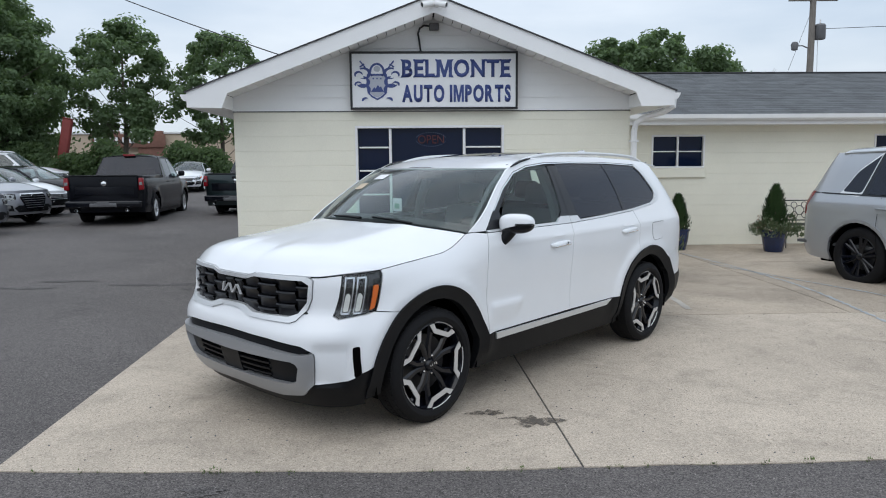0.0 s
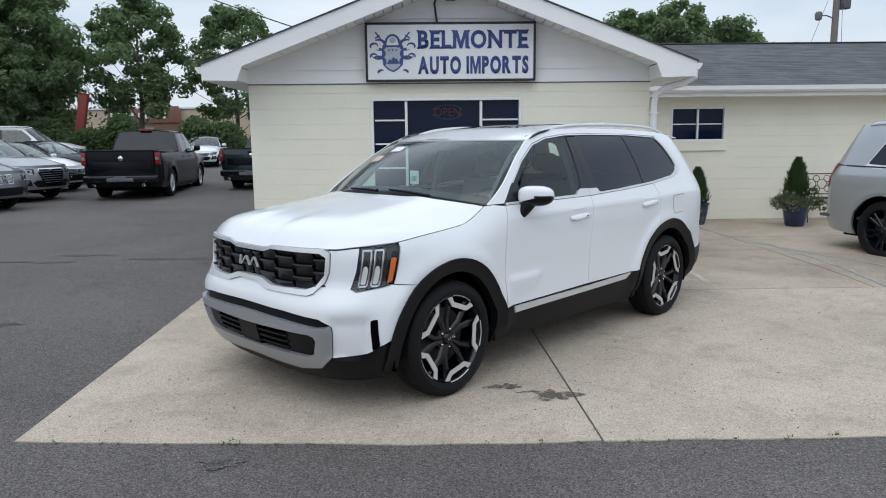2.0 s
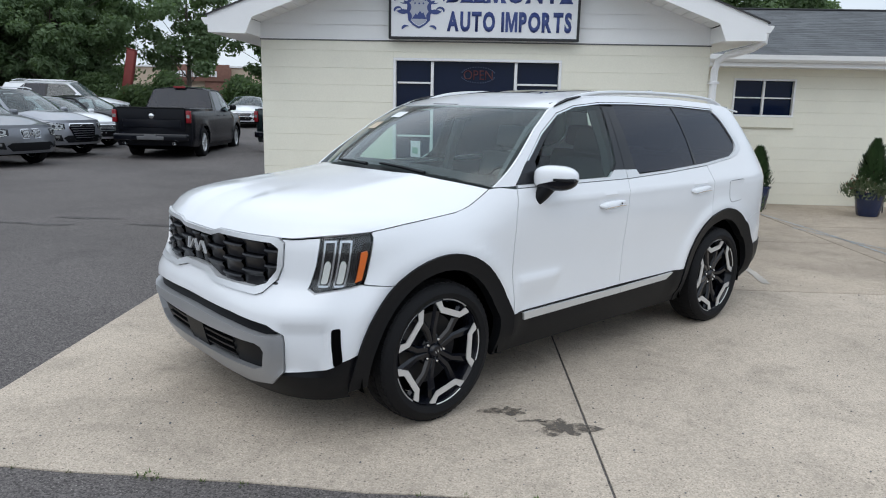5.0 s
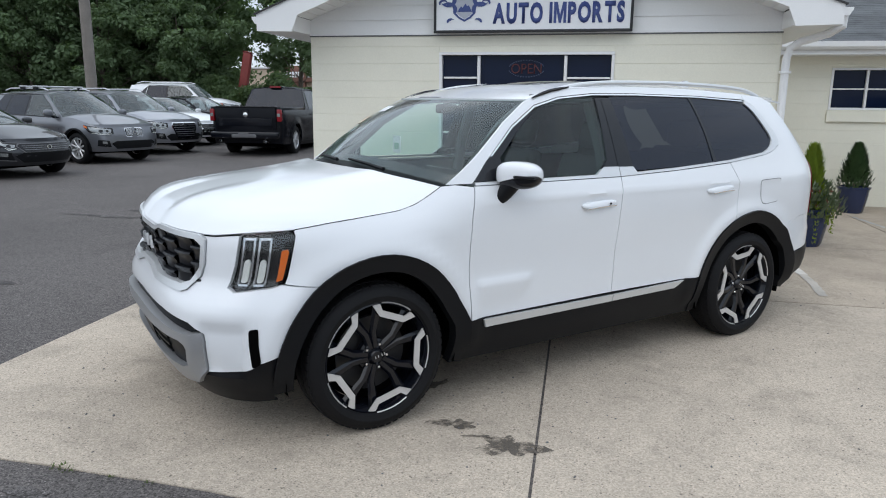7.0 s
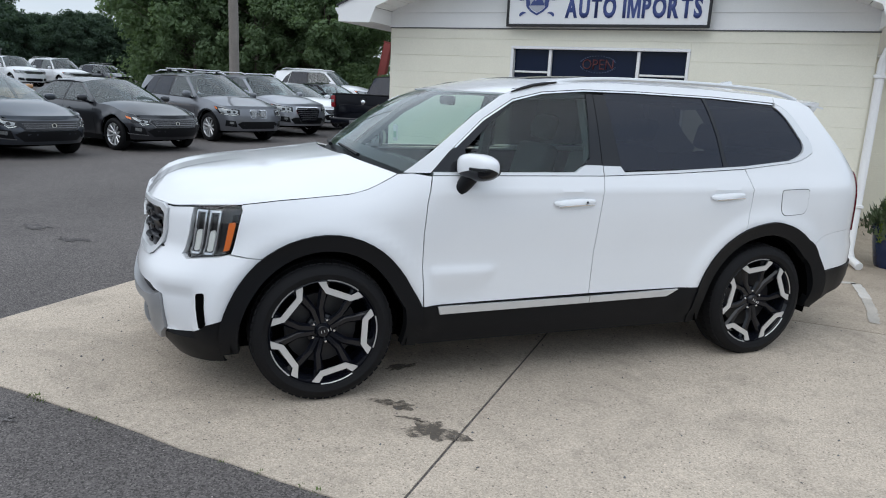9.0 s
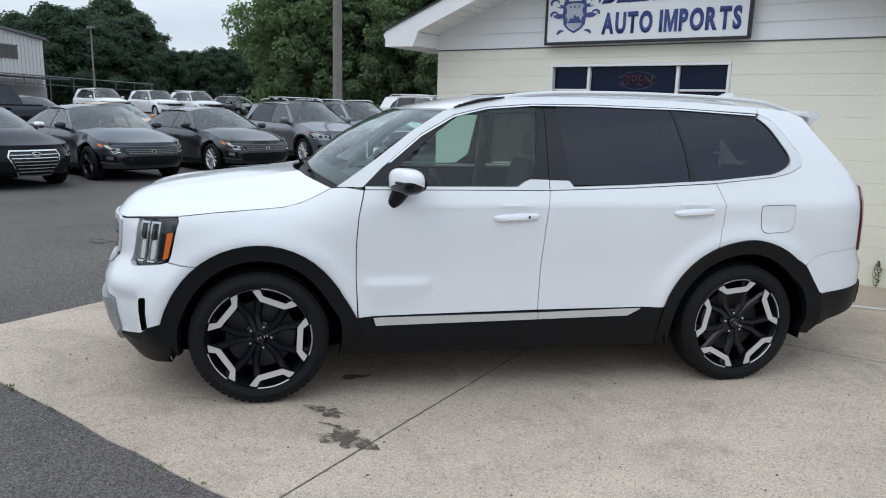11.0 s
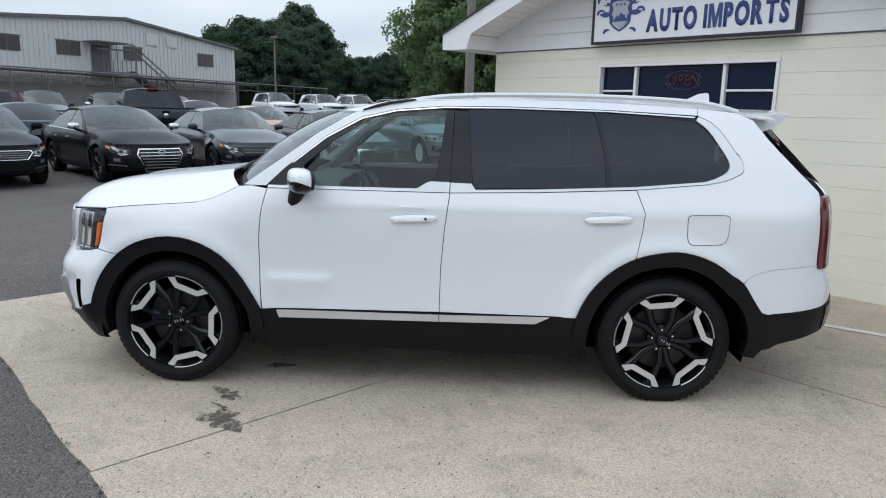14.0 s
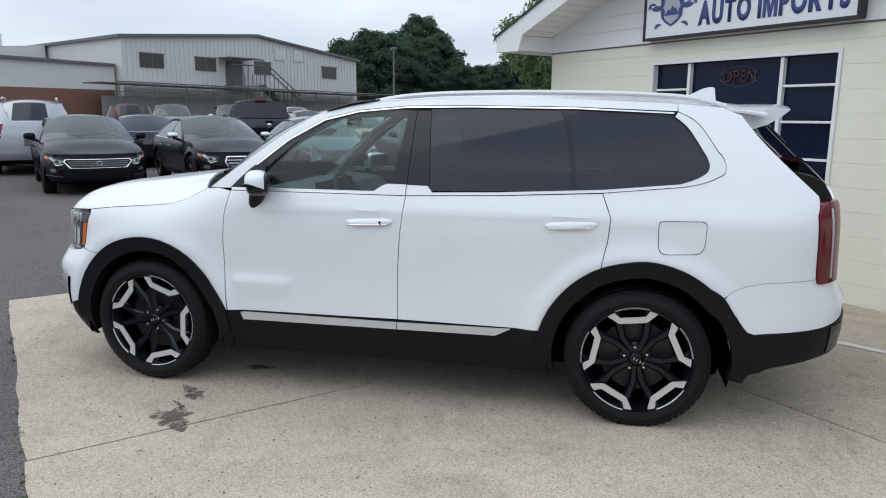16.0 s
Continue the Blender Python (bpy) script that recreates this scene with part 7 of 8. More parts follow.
def shop_sign():
    """The lit box sign on the gable."""
    sign = thing("shop_sign", "white box sign with blue lettering and crest, black frame", "sign", B)
    u0, u1, z0, z1, vf = -0.865, 1.41, 2.455, 3.225, 9.73
    part("case", boxed(u0 + 0.01, u1 - 0.01, vf + 0.012, 9.835, z0 + 0.01, z1 - 0.01), "black_metal", sign)
    bm = bmesh.new()
    for a, c, e, g in ((u0, u1, z1 - 0.03, z1), (u0, u1, z0, z0 + 0.03), (u0, u0 + 0.03, z0 + 0.03, z1 - 0.03), (u1 - 0.03, u1, z0 + 0.03, z1 - 0.03)):
        box(bm, a, c, vf - 0.012, vf + 0.02, e, g, bevel=0.004)
    part("frame", bm, "black_metal", sign, "black sign frame")
    part("face", boxed(u0 + 0.03, u1 - 0.03, vf, vf + 0.012, z0 + 0.03, z1 - 0.03), "sign_face", sign)
    v = vf - 0.001
    lettering("BELMONTE", 0.240, 1.46, u0 + 0.705, z0 + 0.425, v, "sign_blue", sign, bold=0.034, spur=0.022)
    lettering("AUTO IMPORTS", 0.235, 1.48, u0 + 0.70, z0 + 0.095, v, "sign_blue", sign, bold=0.046)
    # crest: shield, mountain, helm, two swords, scrolls
    cx, cz = u0 + 0.365, z0 + 0.35

    def ring(outer, inner):
        bm = bmesh.new()
        n = len(outer)
        a = [bm.verts.new((x, v - 0.006, z)) for x, z in outer]
        b2 = [bm.verts.new((x, v - 0.006, z)) for x, z in inner]
        for i in range(n):
            bm.faces.new((a[i], a[(i + 1) % n], b2[(i + 1) % n], b2[i]))
        made = bmesh.ops.extrude_face_region(bm, geom=bm.faces[:])["geom"]
        for g in made:
            if isinstance(g, bmesh.types.BMVert):
                g.co.y += 0.006
        return bm

    shield = [(-0.135, 0.125), (0.135, 0.125), (0.145, 0.0), (0.13, -0.13), (0.075, -0.185), (0.0, -0.225), (-0.075, -0.185), (-0.13, -0.13), (-0.145, 0.0)]
    part("shield_rim", ring([(cx + x, cz + z) for x, z in shield], [(cx + x * 0.84, cz - 0.008 + z * 0.86) for x, z in shield]), "sign_blue", sign)
    part("shield_field", fill(bmesh.new(), [(cx + x * 0.80, cz - 0.008 + z * 0.82) for x, z in shield][::-1], v - 0.003, v), "sign_grey", sign)
    part("mountain", fill(bmesh.new(), [(cx - 0.085, cz - 0.115), (cx - 0.04, cz - 0.05), (cx - 0.022, cz - 0.072), (cx + 0.01, cz - 0.022), (cx + 0.035, cz - 0.055), (cx + 0.05, cz - 0.04), (cx + 0.09, cz - 0.115)], v - 0.007, v - 0.003), "sign_blue", sign)
    for dx in (-0.05, 0.0, 0.05):
        part("stud", fill(bmesh.new(), [(cx + dx + 0.011 * math.cos(a), cz + 0.062 + 0.011 * math.sin(a)) for a in [k * math.pi / 4 for k in range(8)]], v - 0.007, v - 0.003), "sign_blue", sign)
    dome = [(cx + 0.105 * math.cos(radians(a)), cz + 0.15 + 0.12 * math.sin(radians(a))) for a in range(0, 181, 15)]
    low = [(cx + 0.075 * math.cos(radians(a)), cz + 0.152 + 0.09 * math.sin(radians(a))) for a in range(0, 181, 15)]
    part("helm_rim", fill(bmesh.new(), dome + low[::-1], v - 0.006, v), "sign_blue", sign)
    part("helm", fill(bmesh.new(), [(cx + 0.045 * math.cos(radians(a)), cz + 0.19 + 0.04 * math.sin(radians(a))) for a in range(0, 360, 30)], v - 0.005, v), "sign_grey", sign)
    for sg in (-1, 1):
        bm = bmesh.new()
        fill(bm, [(cx + sg * 0.06, cz + 0.10), (cx + sg * 0.075, cz + 0.09), (cx + sg * 0.235, cz + 0.29), (cx + sg * 0.22, cz + 0.30)][::sg], v - 0.006, v)
        fill(bm, [(cx + sg * 0.165, cz + 0.245), (cx + sg * 0.225, cz + 0.205), (cx + sg * 0.235, cz + 0.222), (cx + sg * 0.175, cz + 0.262)][::sg], v - 0.007, v)
        part("sword", bm, "sign_blue", sign)
        for k, (sx, sz, r0, a0, a1, w) in enumerate(((0.185, 0.13, 0.085, 60, 300, 0.040), (0.20, 0.02, 0.085, 100, 330, 0.042), (0.20, -0.10, 0.10, 60, 215, 0.040), (0.245, 0.11, 0.05, -30, 180, 0.028), (0.25, -0.02, 0.045, -20, 170, 0.025), (0.15, -0.235, 0.05, 0, 120, 0.03))):
            inner, outer = [], []
            for j in range(13):
                t = j / 12
                a = radians(lerp(a0, a1, t))
                wid = w * math.sin(math.pi * (0.12 + 0.88 * t)) * 0.5 + 0.002
                for lst, rr in ((inner, r0 - wid), (outer, r0 + wid)):
                    lst.append((cx + sg * (sx + rr * math.cos(a)), cz + sz + rr * 0.8 * math.sin(a)))
            part("scroll", fill(bmesh.new(), outer + inner[::-1], v - 0.005 - 0.0004 * k, v), "sign_blue", sign)
    return sign


shop_sign()
M["neon_red"] = material("dull_red_tube", (0.075, 0.010, 0.013), rough=0.4, bump=0)
M["neon_blue"] = material("dull_blue_bead", (0.05, 0.08, 0.16), rough=0.4, bump=0)
open_sign = thing("open_sign", "switched-off neon open sign with red letters and blue beads", "sign", B)
lettering("OPEN", 0.115, 0.36, 0.045, 2.00, WV + 0.052, "neon_red", open_sign, bold=-0.004)
for k in range(40):
    a = 2 * math.pi * k / 40
    if abs(math.sin(a)) > 0.28:
        part("bead", boxed(0.225 + 0.21 * math.cos(a) - 0.006, 0.225 + 0.21 * math.cos(a) + 0.006, WV + 0.045, WV + 0.053, 2.058 + 0.095 * math.sin(a) - 0.005, 2.058 + 0.095 * math.sin(a) + 0.005), "neon_blue", open_sign)

# floodlight box with its bent conduit, two cameras at the peak
flood = thing("conduit_box", "grey junction box with bent black conduit above the sign", "electrical box", B)
part("housing", boxed(0.21, 0.345, 9.72, 9.80, 3.50, 3.60, bevel=0.012), "plate_grey", flood)
part("conduit", tube(bmesh.new(), [(0.22, 9.78, 3.565), (0.14, 9.79, 3.575), (0.085, 9.80, 3.54), (0.062, 9.80, 3.47), (0.075, 9.80, 3.38), (0.095, 9.80, 3.23)], 0.014, 8), "black_metal", flood)
for sg in (-1, 1):
    camera_body = thing("security_camera", "white bullet security camera under the roof peak", "camera", B @ Matrix.Translation((MID + sg * 0.03, FV, APEX - 0.13)))
    part("mount", lathe(bmesh.new(), [(0, 0), (0.035, 0), (0.035, 0.02), (0.02, 0.05), (0, 0.05)], 14), "trim", camera_body, m=Matrix.Rotation(radians(90), 4, "X"))
    aim = Matrix.Translation((sg * 0.02, -0.06, 0.0)) @ Matrix.Rotation(radians(sg * 62), 4, "Z") @ Matrix.Rotation(radians(104), 4, "X")
    part("barrel", lathe(bmesh.new(), [(0, -0.04), (0.03, -0.04), (0.036, -0.02), (0.036, 0.10), (0.04, 0.10), (0.04, 0.125), (0.032, 0.125), (0.03, 0.115)], 16), "trim", camera_body, m=aim)
    part("lens", lathe(bmesh.new(), [(0.031, 0.116), (0, 0.118)], 16), "gloss_black", camera_body, m=aim)

# rain pipe at the corner of gable and wing
pipe = thing("downspout", "white corrugated rain pipe with a bent top at the corner", "downspout", B)
part("pipe", tube(bmesh.new(), [(EAVE_R + 0.06, 9.52, 2.56), (EAVE_R + 0.06, 9.52, 2.47), (EAVE_R - 0.04, 9.58, 2.40), (3.16, 9.74, 2.33), (3.075, 9.80, 2.26), (3.05, 9.81, 2.15), (3.05, 9.81, 0.26), (3.07, 9.76, 0.17), (3.14, 9.62, 0.125)], 0.042, 10), "trim", pipe)
for zz in (2.0, 0.7):
    part("strap", boxed(2.995, 3.105, 9.76, 9.86, zz, zz + 0.03, bevel=0.003), "trim", pipe)

# ---- planters and bench ----
def shrub_leaves(bm, centre, rx, rz, count, size, rnd, cone=True):
    for _ in range(count):
        t = rnd.random() ** 0.7
        a = rnd.uniform(0, 2 * math.pi)
        lump = 1 + 0.16 * math.sin(3 * a + 11 * t + centre[0] * 9) + 0.10 * math.sin(5 * a - 23 * t)
        rad = rx * lump * ((1 - t) ** 0.62 if cone else math.sin(math.pi * min(t + 0.05, 1)) ** 0.6) * rnd.uniform(0.65, 1.08)
        p = Vector(centre) + Vector((rad * math.cos(a), rad * math.sin(a), rz * t))
        d = Vector((math.cos(a) * 0.5, math.sin(a) * 0.5, 0.9)).normalized()
        s = Vector((-math.sin(a), math.cos(a), rnd.uniform(-0.4, 0.4))).normalized()
        l, w = size * rnd.uniform(0.6, 1.3), size * rnd.uniform(0.25, 0.4)
        q = [bm.verts.new(p - s * w), bm.verts.new(p + d * l * 0.5 - s * w * 0.2), bm.verts.new(p + d * l), bm.verts.new(p + s * w)]
        bm.faces.new(q)
    return bm


M["conifer"] = material("conifer_green", (0.035, 0.075, 0.022), rough=0.6, vary=0.3, scale=4, fine=20, bump=0, per_island=0.8)
M["flower_leaf"] = material("bedding_leaves", (0.085, 0.12, 0.055), rough=0.6, vary=0.3, scale=5, fine=20, bump=0, per_island=0.8)
M["petal"] = material("pale_petals", (0.70, 0.62, 0.50), rough=0.6, vary=0.2, bump=0, per_island=0.5)
M["petal_red"] = material("russet_petals", (0.22, 0.06, 0.04), rough=0.6, vary=0.2, bump=0, per_island=0.5)
M["soil"] = material("potting_soil", (0.04, 0.03, 0.02), rough=0.95, vary=0.3)


def planter(x, y, tall, bushy, seed, label, leaf="conifer", size=1.0, bed=0.42, cone=0.0):
    rnd = random.Random(seed)
    pot = thing("planter", label, "planter", pose(x, y, lie(x, y) + 0.016) @ Matrix.Diagonal((size, size, size, 1)))
    part("pot", lathe(bmesh.new(), [(0, 0), (0.15, 0.0), (0.165, 0.03), (0.20, 0.22), (0.215, 0.36), (0.232, 0.365), (0.232, 0.395), (0.20, 0.395), (0.19, 0.35), (0.0, 0.34)], 28), "pot", pot, "glazed dark blue pot")
    part("soil", lathe(bmesh.new(), [(0.19, 0.352), (0.0, 0.365)], 20), "soil", pot)
    part("stem", tube(bmesh.new(), [(0, 0, 0.33), (0.01, 0, 0.34 + tall * 0.8)], [0.015, 0.005], 6), "bark", pot)
    crown = part("crown", shrub_leaves(bmesh.new(), (0, 0, 0.38), cone or (0.265 if bushy else 0.225), tall, 2200, 0.075, rnd), leaf, pot, "conical evergreen foliage", fin=False)
    if bushy:
        bm = bmesh.new()
        for k in range(12):
            a = 2 * math.pi * k / 12
            rr = bed * rnd.uniform(0.48, 1.0)
            shrub_leaves(bm, (rr * math.cos(a), rr * math.sin(a), 0.28), 0.15, rnd.uniform(0.18, 0.50), 75, 0.07, rnd, False)
        part("bedding_leaves", bm, "flower_leaf", pot, fin=False)
        for mat, n in (("petal", 26), ("petal_red", 30)):
            bm = bmesh.new()
            for _ in range(n):
                a = rnd.uniform(0, 6.28)
                rr = bed * rnd.uniform(0.38, 0.86)
                shrub_leaves(bm, (rr * math.cos(a), rr * math.sin(a), rnd.uniform(0.36, 0.62)), 0.025, 0.03, 5, 0.03, rnd, False)
            part("blossom", bm, mat, pot, fin=False)
    return pot


planter(4.40, 13.15, 0.62, False, 3, "dark blue glazed pot with a small cone-shaped evergreen")
planter(6.03, 12.75, 0.80, True, 4, "dark blue glazed pot with evergreen and trailing bedding flowers")
M["lime_conifer"] = foliage("lime_conifer", (0.20, 0.26, 0.04), 0.3)
corner_pot = planter(3.10, 10.12, 0.62, True, 5, "dark blue glazed pot with a lime evergreen and trailing vines", "lime_conifer", 1.10, 0.25, 0.15)
for k in range(5):
    a = -2.3 + k * 0.45
    vine_leaves = bmesh.new()
    for j in range(9):
        shrub_leaves(vine_leaves, (0.245 * math.cos(a), 0.245 * math.sin(a), 0.40 - j * (0.02 + 0.012 * (k % 3))), 0.02, 0.02, 5, 0.035, random.Random(60 + k * 10 + j), False)
    part("trailing_vine", vine_leaves, "lime_conifer", corner_pot, "yellow-green trailing vine", fin=False)


def bench(m):
    """A wrought-iron garden bench with flower rings in its back."""
    b2 = thing("garden_bench", "black wrought-iron garden bench with ringed back", "bench", m)
    L2, bar = 1.22, 0.011
    for x in (0, L2):
        part("leg", tube(bmesh.new(), [(x, -0.46, 0), (x, -0.44, 0.25), (x, -0.45, 0.44)], bar, 6), "black_metal", b2)
        part("leg", tube(bmesh.new(), [(x, 0.06, 0), (x, 0.0, 0.25), (x, 0.0, 0.44), (x, 0.08, 0.88)], bar, 6), "black_metal", b2)
        part("armrest", tube(bmesh.new(), [(x, 0.04, 0.66), (x, -0.3, 0.67), (x, -0.46, 0.62), (x, -0.45, 0.44)], bar, 6), "black_metal", b2)
    for zz, yy in ((0.50, 0.01), (0.88, 0.08)):
        part("back_rail", tube(bmesh.new(), [(0, yy, zz), (L2, yy, zz)], bar, 6), "black_metal", b2)
    for j in range(9):
        y = -0.46 + 0.058 * j
        part("seat_slat", boxed(0, L2, y - 0.012, y + 0.012, 0.435, 0.445), "black_metal", b2)
    for k in range(6):
        cx = 0.10 + k * 0.204
        for dz, dx, r0 in ((0.69, 0.0, 0.088), (0.60, 0.10, 0.06), (0.79, 0.10, 0.06)):
            if cx + dx > L2 - 0.04:
                continue
            pts = [(cx + dx + r0 * math.cos(a), 0.02 + (dz + r0 * math.sin(a) - 0.5) * 0.16, dz + r0 * math.sin(a)) for a in [2 * math.pi * j / 16 for j in range(17)]]
            part("ring", tube(bmesh.new(), pts, 0.007, 5, caps=False), "black_metal", b2)
    return b2


bench(B @ pose(6.98, 13.40, 0.088, 0, 0, 0))

# ---- painted lines, stains, weeds on the ground ----
def stripe(pts, width, mat, label, name="painted_line", rise=0.0205, worn=0.0, seed=1):
    rnd = random.Random(seed)
    bm = bmesh.new()
    P = [Vector((*p, 0)) for p in pts]
    for a, c in zip(P, P[1:]):
        n = max(2, int((c - a).length / 0.03))
        side = (c - a).cross(Vector((0, 0, 1))).normalized() * width / 2
        rows = []
        for k in range(n + 1):
            p = a.lerp(c, k / n)
            j0, j1 = (rnd.uniform(1 - worn, 1) for _ in range(2))
            rows.append([Vector((q.x, q.y, lie(q.x, q.y) + rise)) for q in (p - side * j0, p + side * j1)])
        loft(bm, rows)
    return tagged(part(name, bm, mat), label, "road marking", kind="structure")


stripe([(1.55, 8.735), (2.70, 9.04)], 0.085, "old_white", "worn white bay line on the concrete", worn=0.2, seed=2)
stripe([(2.70, 9.04), (2.745, 8.48)], 0.10, "old_white", "worn white bay line on the concrete", worn=0.3, seed=3)
stripe([(2.745, 8.48), (2.76, 8.10), (2.75, 7.75)], 0.09, "faint_white", "white bay line nearly worn away", worn=0.3, seed=6)
stripe([(4.28, 12.63), (4.55, 10.9), (4.68, 9.3), (4.60, 7.15), (4.55, 4.6)], 0.075, "old_blue", "faded blue line of the disabled bay", worn=1.0, seed=4)
stripe([(4.30, 11.2), (4.95, 9.4), (5.55, 7.9)], 0.06, "old_blue", "faded blue hatching", worn=1.0, seed=5)


def blot(x, y, rx, ry, turn, seed, mat="oil", name="stain", label="dark oil stain on the concrete", rise=0.0195, lobes=22):
    rnd = random.Random(seed)
    ph = [rnd.uniform(0, 6.28) for _ in range(4)]
    bm = bmesh.new()
    ring = []
    for k in range(lobes * 2):
        a = 2 * math.pi * k / (lobes * 2)
        r0 = 1 + 0.28 * math.sin(2 * a + ph[0]) + 0.22 * math.sin(3 * a + ph[1]) + 0.18 * math.sin(7 * a + ph[2]) + rnd.uniform(-0.16, 0.16)
        px, py = rx * r0 * math.cos(a), ry * r0 * math.sin(a)
        c, s = math.cos(turn), math.sin(turn)
        q = (x + px * c - py * s, y + px * s + py * c)
        ring.append(bm.verts.new((*q, lie(*q) + rise)))
    mid = bm.verts.new((x, y, lie(x, y) + rise))
    for a, c in zip(ring, ring[1:] + ring[:1]):
        bm.faces.new((mid, a, c))
    return tagged(part(name, bm, mat), label, "stain", kind="structure")


blot(0.60, 4.46, 0.135, 0.095, 0.5, 11)
blot(0.46, 4.53, 0.085, 0.016, 0.2, 12)
blot(0.29, 4.63, 0.095, 0.055, 0.1, 13)
blot(0.05, 5.10, 0.035, 0.10, -0.4, 14)
M["damp"] = material("damp_asphalt_mark", (0.072, 0.066, 0.064), rough=0.85, vary=0.30, scale=5, fine=90, bump=0.6, depth=0.008, spec=0.3, speckle=0.6, grain=130, stain=((7.0, 0.42, 0.6, 1.6, 0.5),), pits=((60, 0.30, 2.0, 0.16), (70, 0.34, 0.5, 0.35)))
for k, (x, y, rx, ry) in enumerate(((-2.6, 9.3, 0.55, 0.12), (-3.4, 9.5, 0.5, 0.12), (-4.9, 9.6, 0.35, 0.06), (-3.75, 5.95, 0.16, 0.07), (-4.45, 6.05, 0.17, 0.07), (-5.2, 9.0, 0.4, 0.07), (-0.95, 3.45, 0.12, 0.05))):
    blot(x - 0.3, y, rx, ry, 0.15, 20 + k, "damp", label="dark drip mark on the asphalt", rise=0.0135)
M["weed"] = material("green_weed", (0.10, 0.14, 0.04), rough=0.7, vary=0.3, bump=0, per_island=0.6)
tufts = bmesh.new()
rnd = random.Random(8)
for k in range(26):
    u = rnd.uniform(-2.2, 2.6)
    p = B @ Vector((u, EDGE_V - 0.02, 0))
    big = rnd.random() ** 3
    shrub_leaves(tufts, (p.x, p.y, lie(p.x, p.y)), 0.015 + 0.03 * big, 0.012 + 0.03 * big, int(6 + 16 * big), 0.018, rnd, False)
tagged(part("weed_tufts", tufts, "weed", fin=False), "small green weeds along the edge of the concrete", "weeds", kind="stuff")
vine = thing("wall_weed", "small dry weed growing up the block wall", "weed", B @ pose(2.78, 9.80, 0.09) @ Matrix.Diagonal((0.75, 0.75, 0.75, 1)))
part("stem", tube(bmesh.new(), [(0, 0, 0), (0.02, 0.02, 0.12), (-0.01, 0.02, 0.26), (0.01, 0.03, 0.34)], 0.005, 5), "bark", vine)
part("leaves", shrub_leaves(bmesh.new(), (0, 0.0, 0.0), 0.05, 0.34, 90, 0.04, rnd, False), "weed", vine, fin=False)
grit = bmesh.new()
for _ in range(700):
    u, v = rnd.uniform(-2.2, 6), rnd.uniform(3.8, 8.0)
    p = B @ Vector((u, v, 0))
    s = rnd.uniform(0.003, 0.009)
    q = [grit.verts.new((p.x + s * math.cos(a), p.y + s * math.sin(a), lie(p.x, p.y) + 0.018)) for a in (rnd.uniform(0, 2), rnd.uniform(2, 4), rnd.uniform(4, 6.2))]
    tip = grit.verts.new((p.x, p.y, lie(p.x, p.y) + 0.017 + s))
    for a, c in ((0, 1), (1, 2), (2, 0)):
        grit.faces.new((q[a], q[c], tip))
tagged(part("grit", grit, "plate_grey", fin=False), "dark specks of grit on the concrete", "grit", kind="stuff")

# ---- trees ----
def tree_meshes(height, spread_w, seed, clumps, per, leaf, trunk_r, crown_low=0.28):
    """Trunk with limbs, and a crown of leaf clumps at the limbs' ends."""
    rnd = random.Random(seed)
    wood, leaves = bmesh.new(), bmesh.new()
    sway = [(rnd.uniform(-0.03, 0.03) * height * t, rnd.uniform(-0.03, 0.03) * height * t, height * t) for t in (0, 0.2, 0.4, 0.6, 0.8, 0.95)]
    tube(wood, sway, [trunk_r, trunk_r * 0.82, trunk_r * 0.62, trunk_r * 0.42, trunk_r * 0.22, trunk_r * 0.06], 9)
    for k in range(clumps):
        t = lerp(crown_low, 0.97, (k + rnd.random()) / clumps)
        shape = math.sin(math.pi * min(max((t - crown_low * 0.75) / (1.03 - crown_low * 0.75), 0.04), 1) ** 0.72) ** 0.75
        a = k * 2.4 + rnd.uniform(-0.5, 0.5)
        reach = spread_w * shape * rnd.uniform(0.35, 1.05)
        root = Vector((0, 0, height * max(t - 0.14, 0.12)))
        tip = Vector((reach * math.cos(a), reach * math.sin(a), height * t + rnd.uniform(-0.3, 0.3)))
        if k % 2 == 0:
            midp = root.lerp(tip, 0.5) + Vector((0, 0, -0.04 * height * rnd.random()))
            tube(wood, [root, midp, tip], [trunk_r * 0.28 * (1.1 - t), trunk_r * 0.18 * (1.1 - t), 0.012], 5)
        size = spread_w * rnd.uniform(0.14, 0.29)
        for _ in range(per):
            d = Vector((rnd.gauss(0, 1), rnd.gauss(0, 1), rnd.gauss(0, 0.75)))
            d.normalize()
            p = tip + Vector((d.x, d.y, d.z * 0.78)) * size * rnd.uniform(0.12, 1.0) ** 0.6
            up = (d * 0.6 + Vector((rnd.uniform(-0.6, 0.6), rnd.uniform(-0.6, 0.6), rnd.uniform(-0.1, 0.9)))).normalized()
            s = up.orthogonal().normalized()
            s = (Matrix.Rotation(rnd.uniform(0, 6.28), 3, up) @ s)
            w = leaf * rnd.uniform(0.6, 1.3)
            c = up.cross(s)
            q = [leaves.verts.new(p + s * w), leaves.verts.new(p + c * w * 0.55 + up * w * 0.15), leaves.verts.new(p - s * w), leaves.verts.new(p - c * w * 0.55 + up * w * 0.1)]
            leaves.faces.new(q)
    return wood, leaves


def tree(label, m, height, spread_w, seed, clumps=60, per=95, leaf=0.17, trunk_r=0.2, low=0.28, group="", leaves_of="leaf"):
    t = thing("tree", label, "tree", m, group)
    wood, leaves = tree_meshes(height, spread_w, seed, clumps, per, leaf, trunk_r, low)
    part("trunk", wood, "bark", t)
    part("crown", leaves, leaves_of, t, fin=False)
    return t


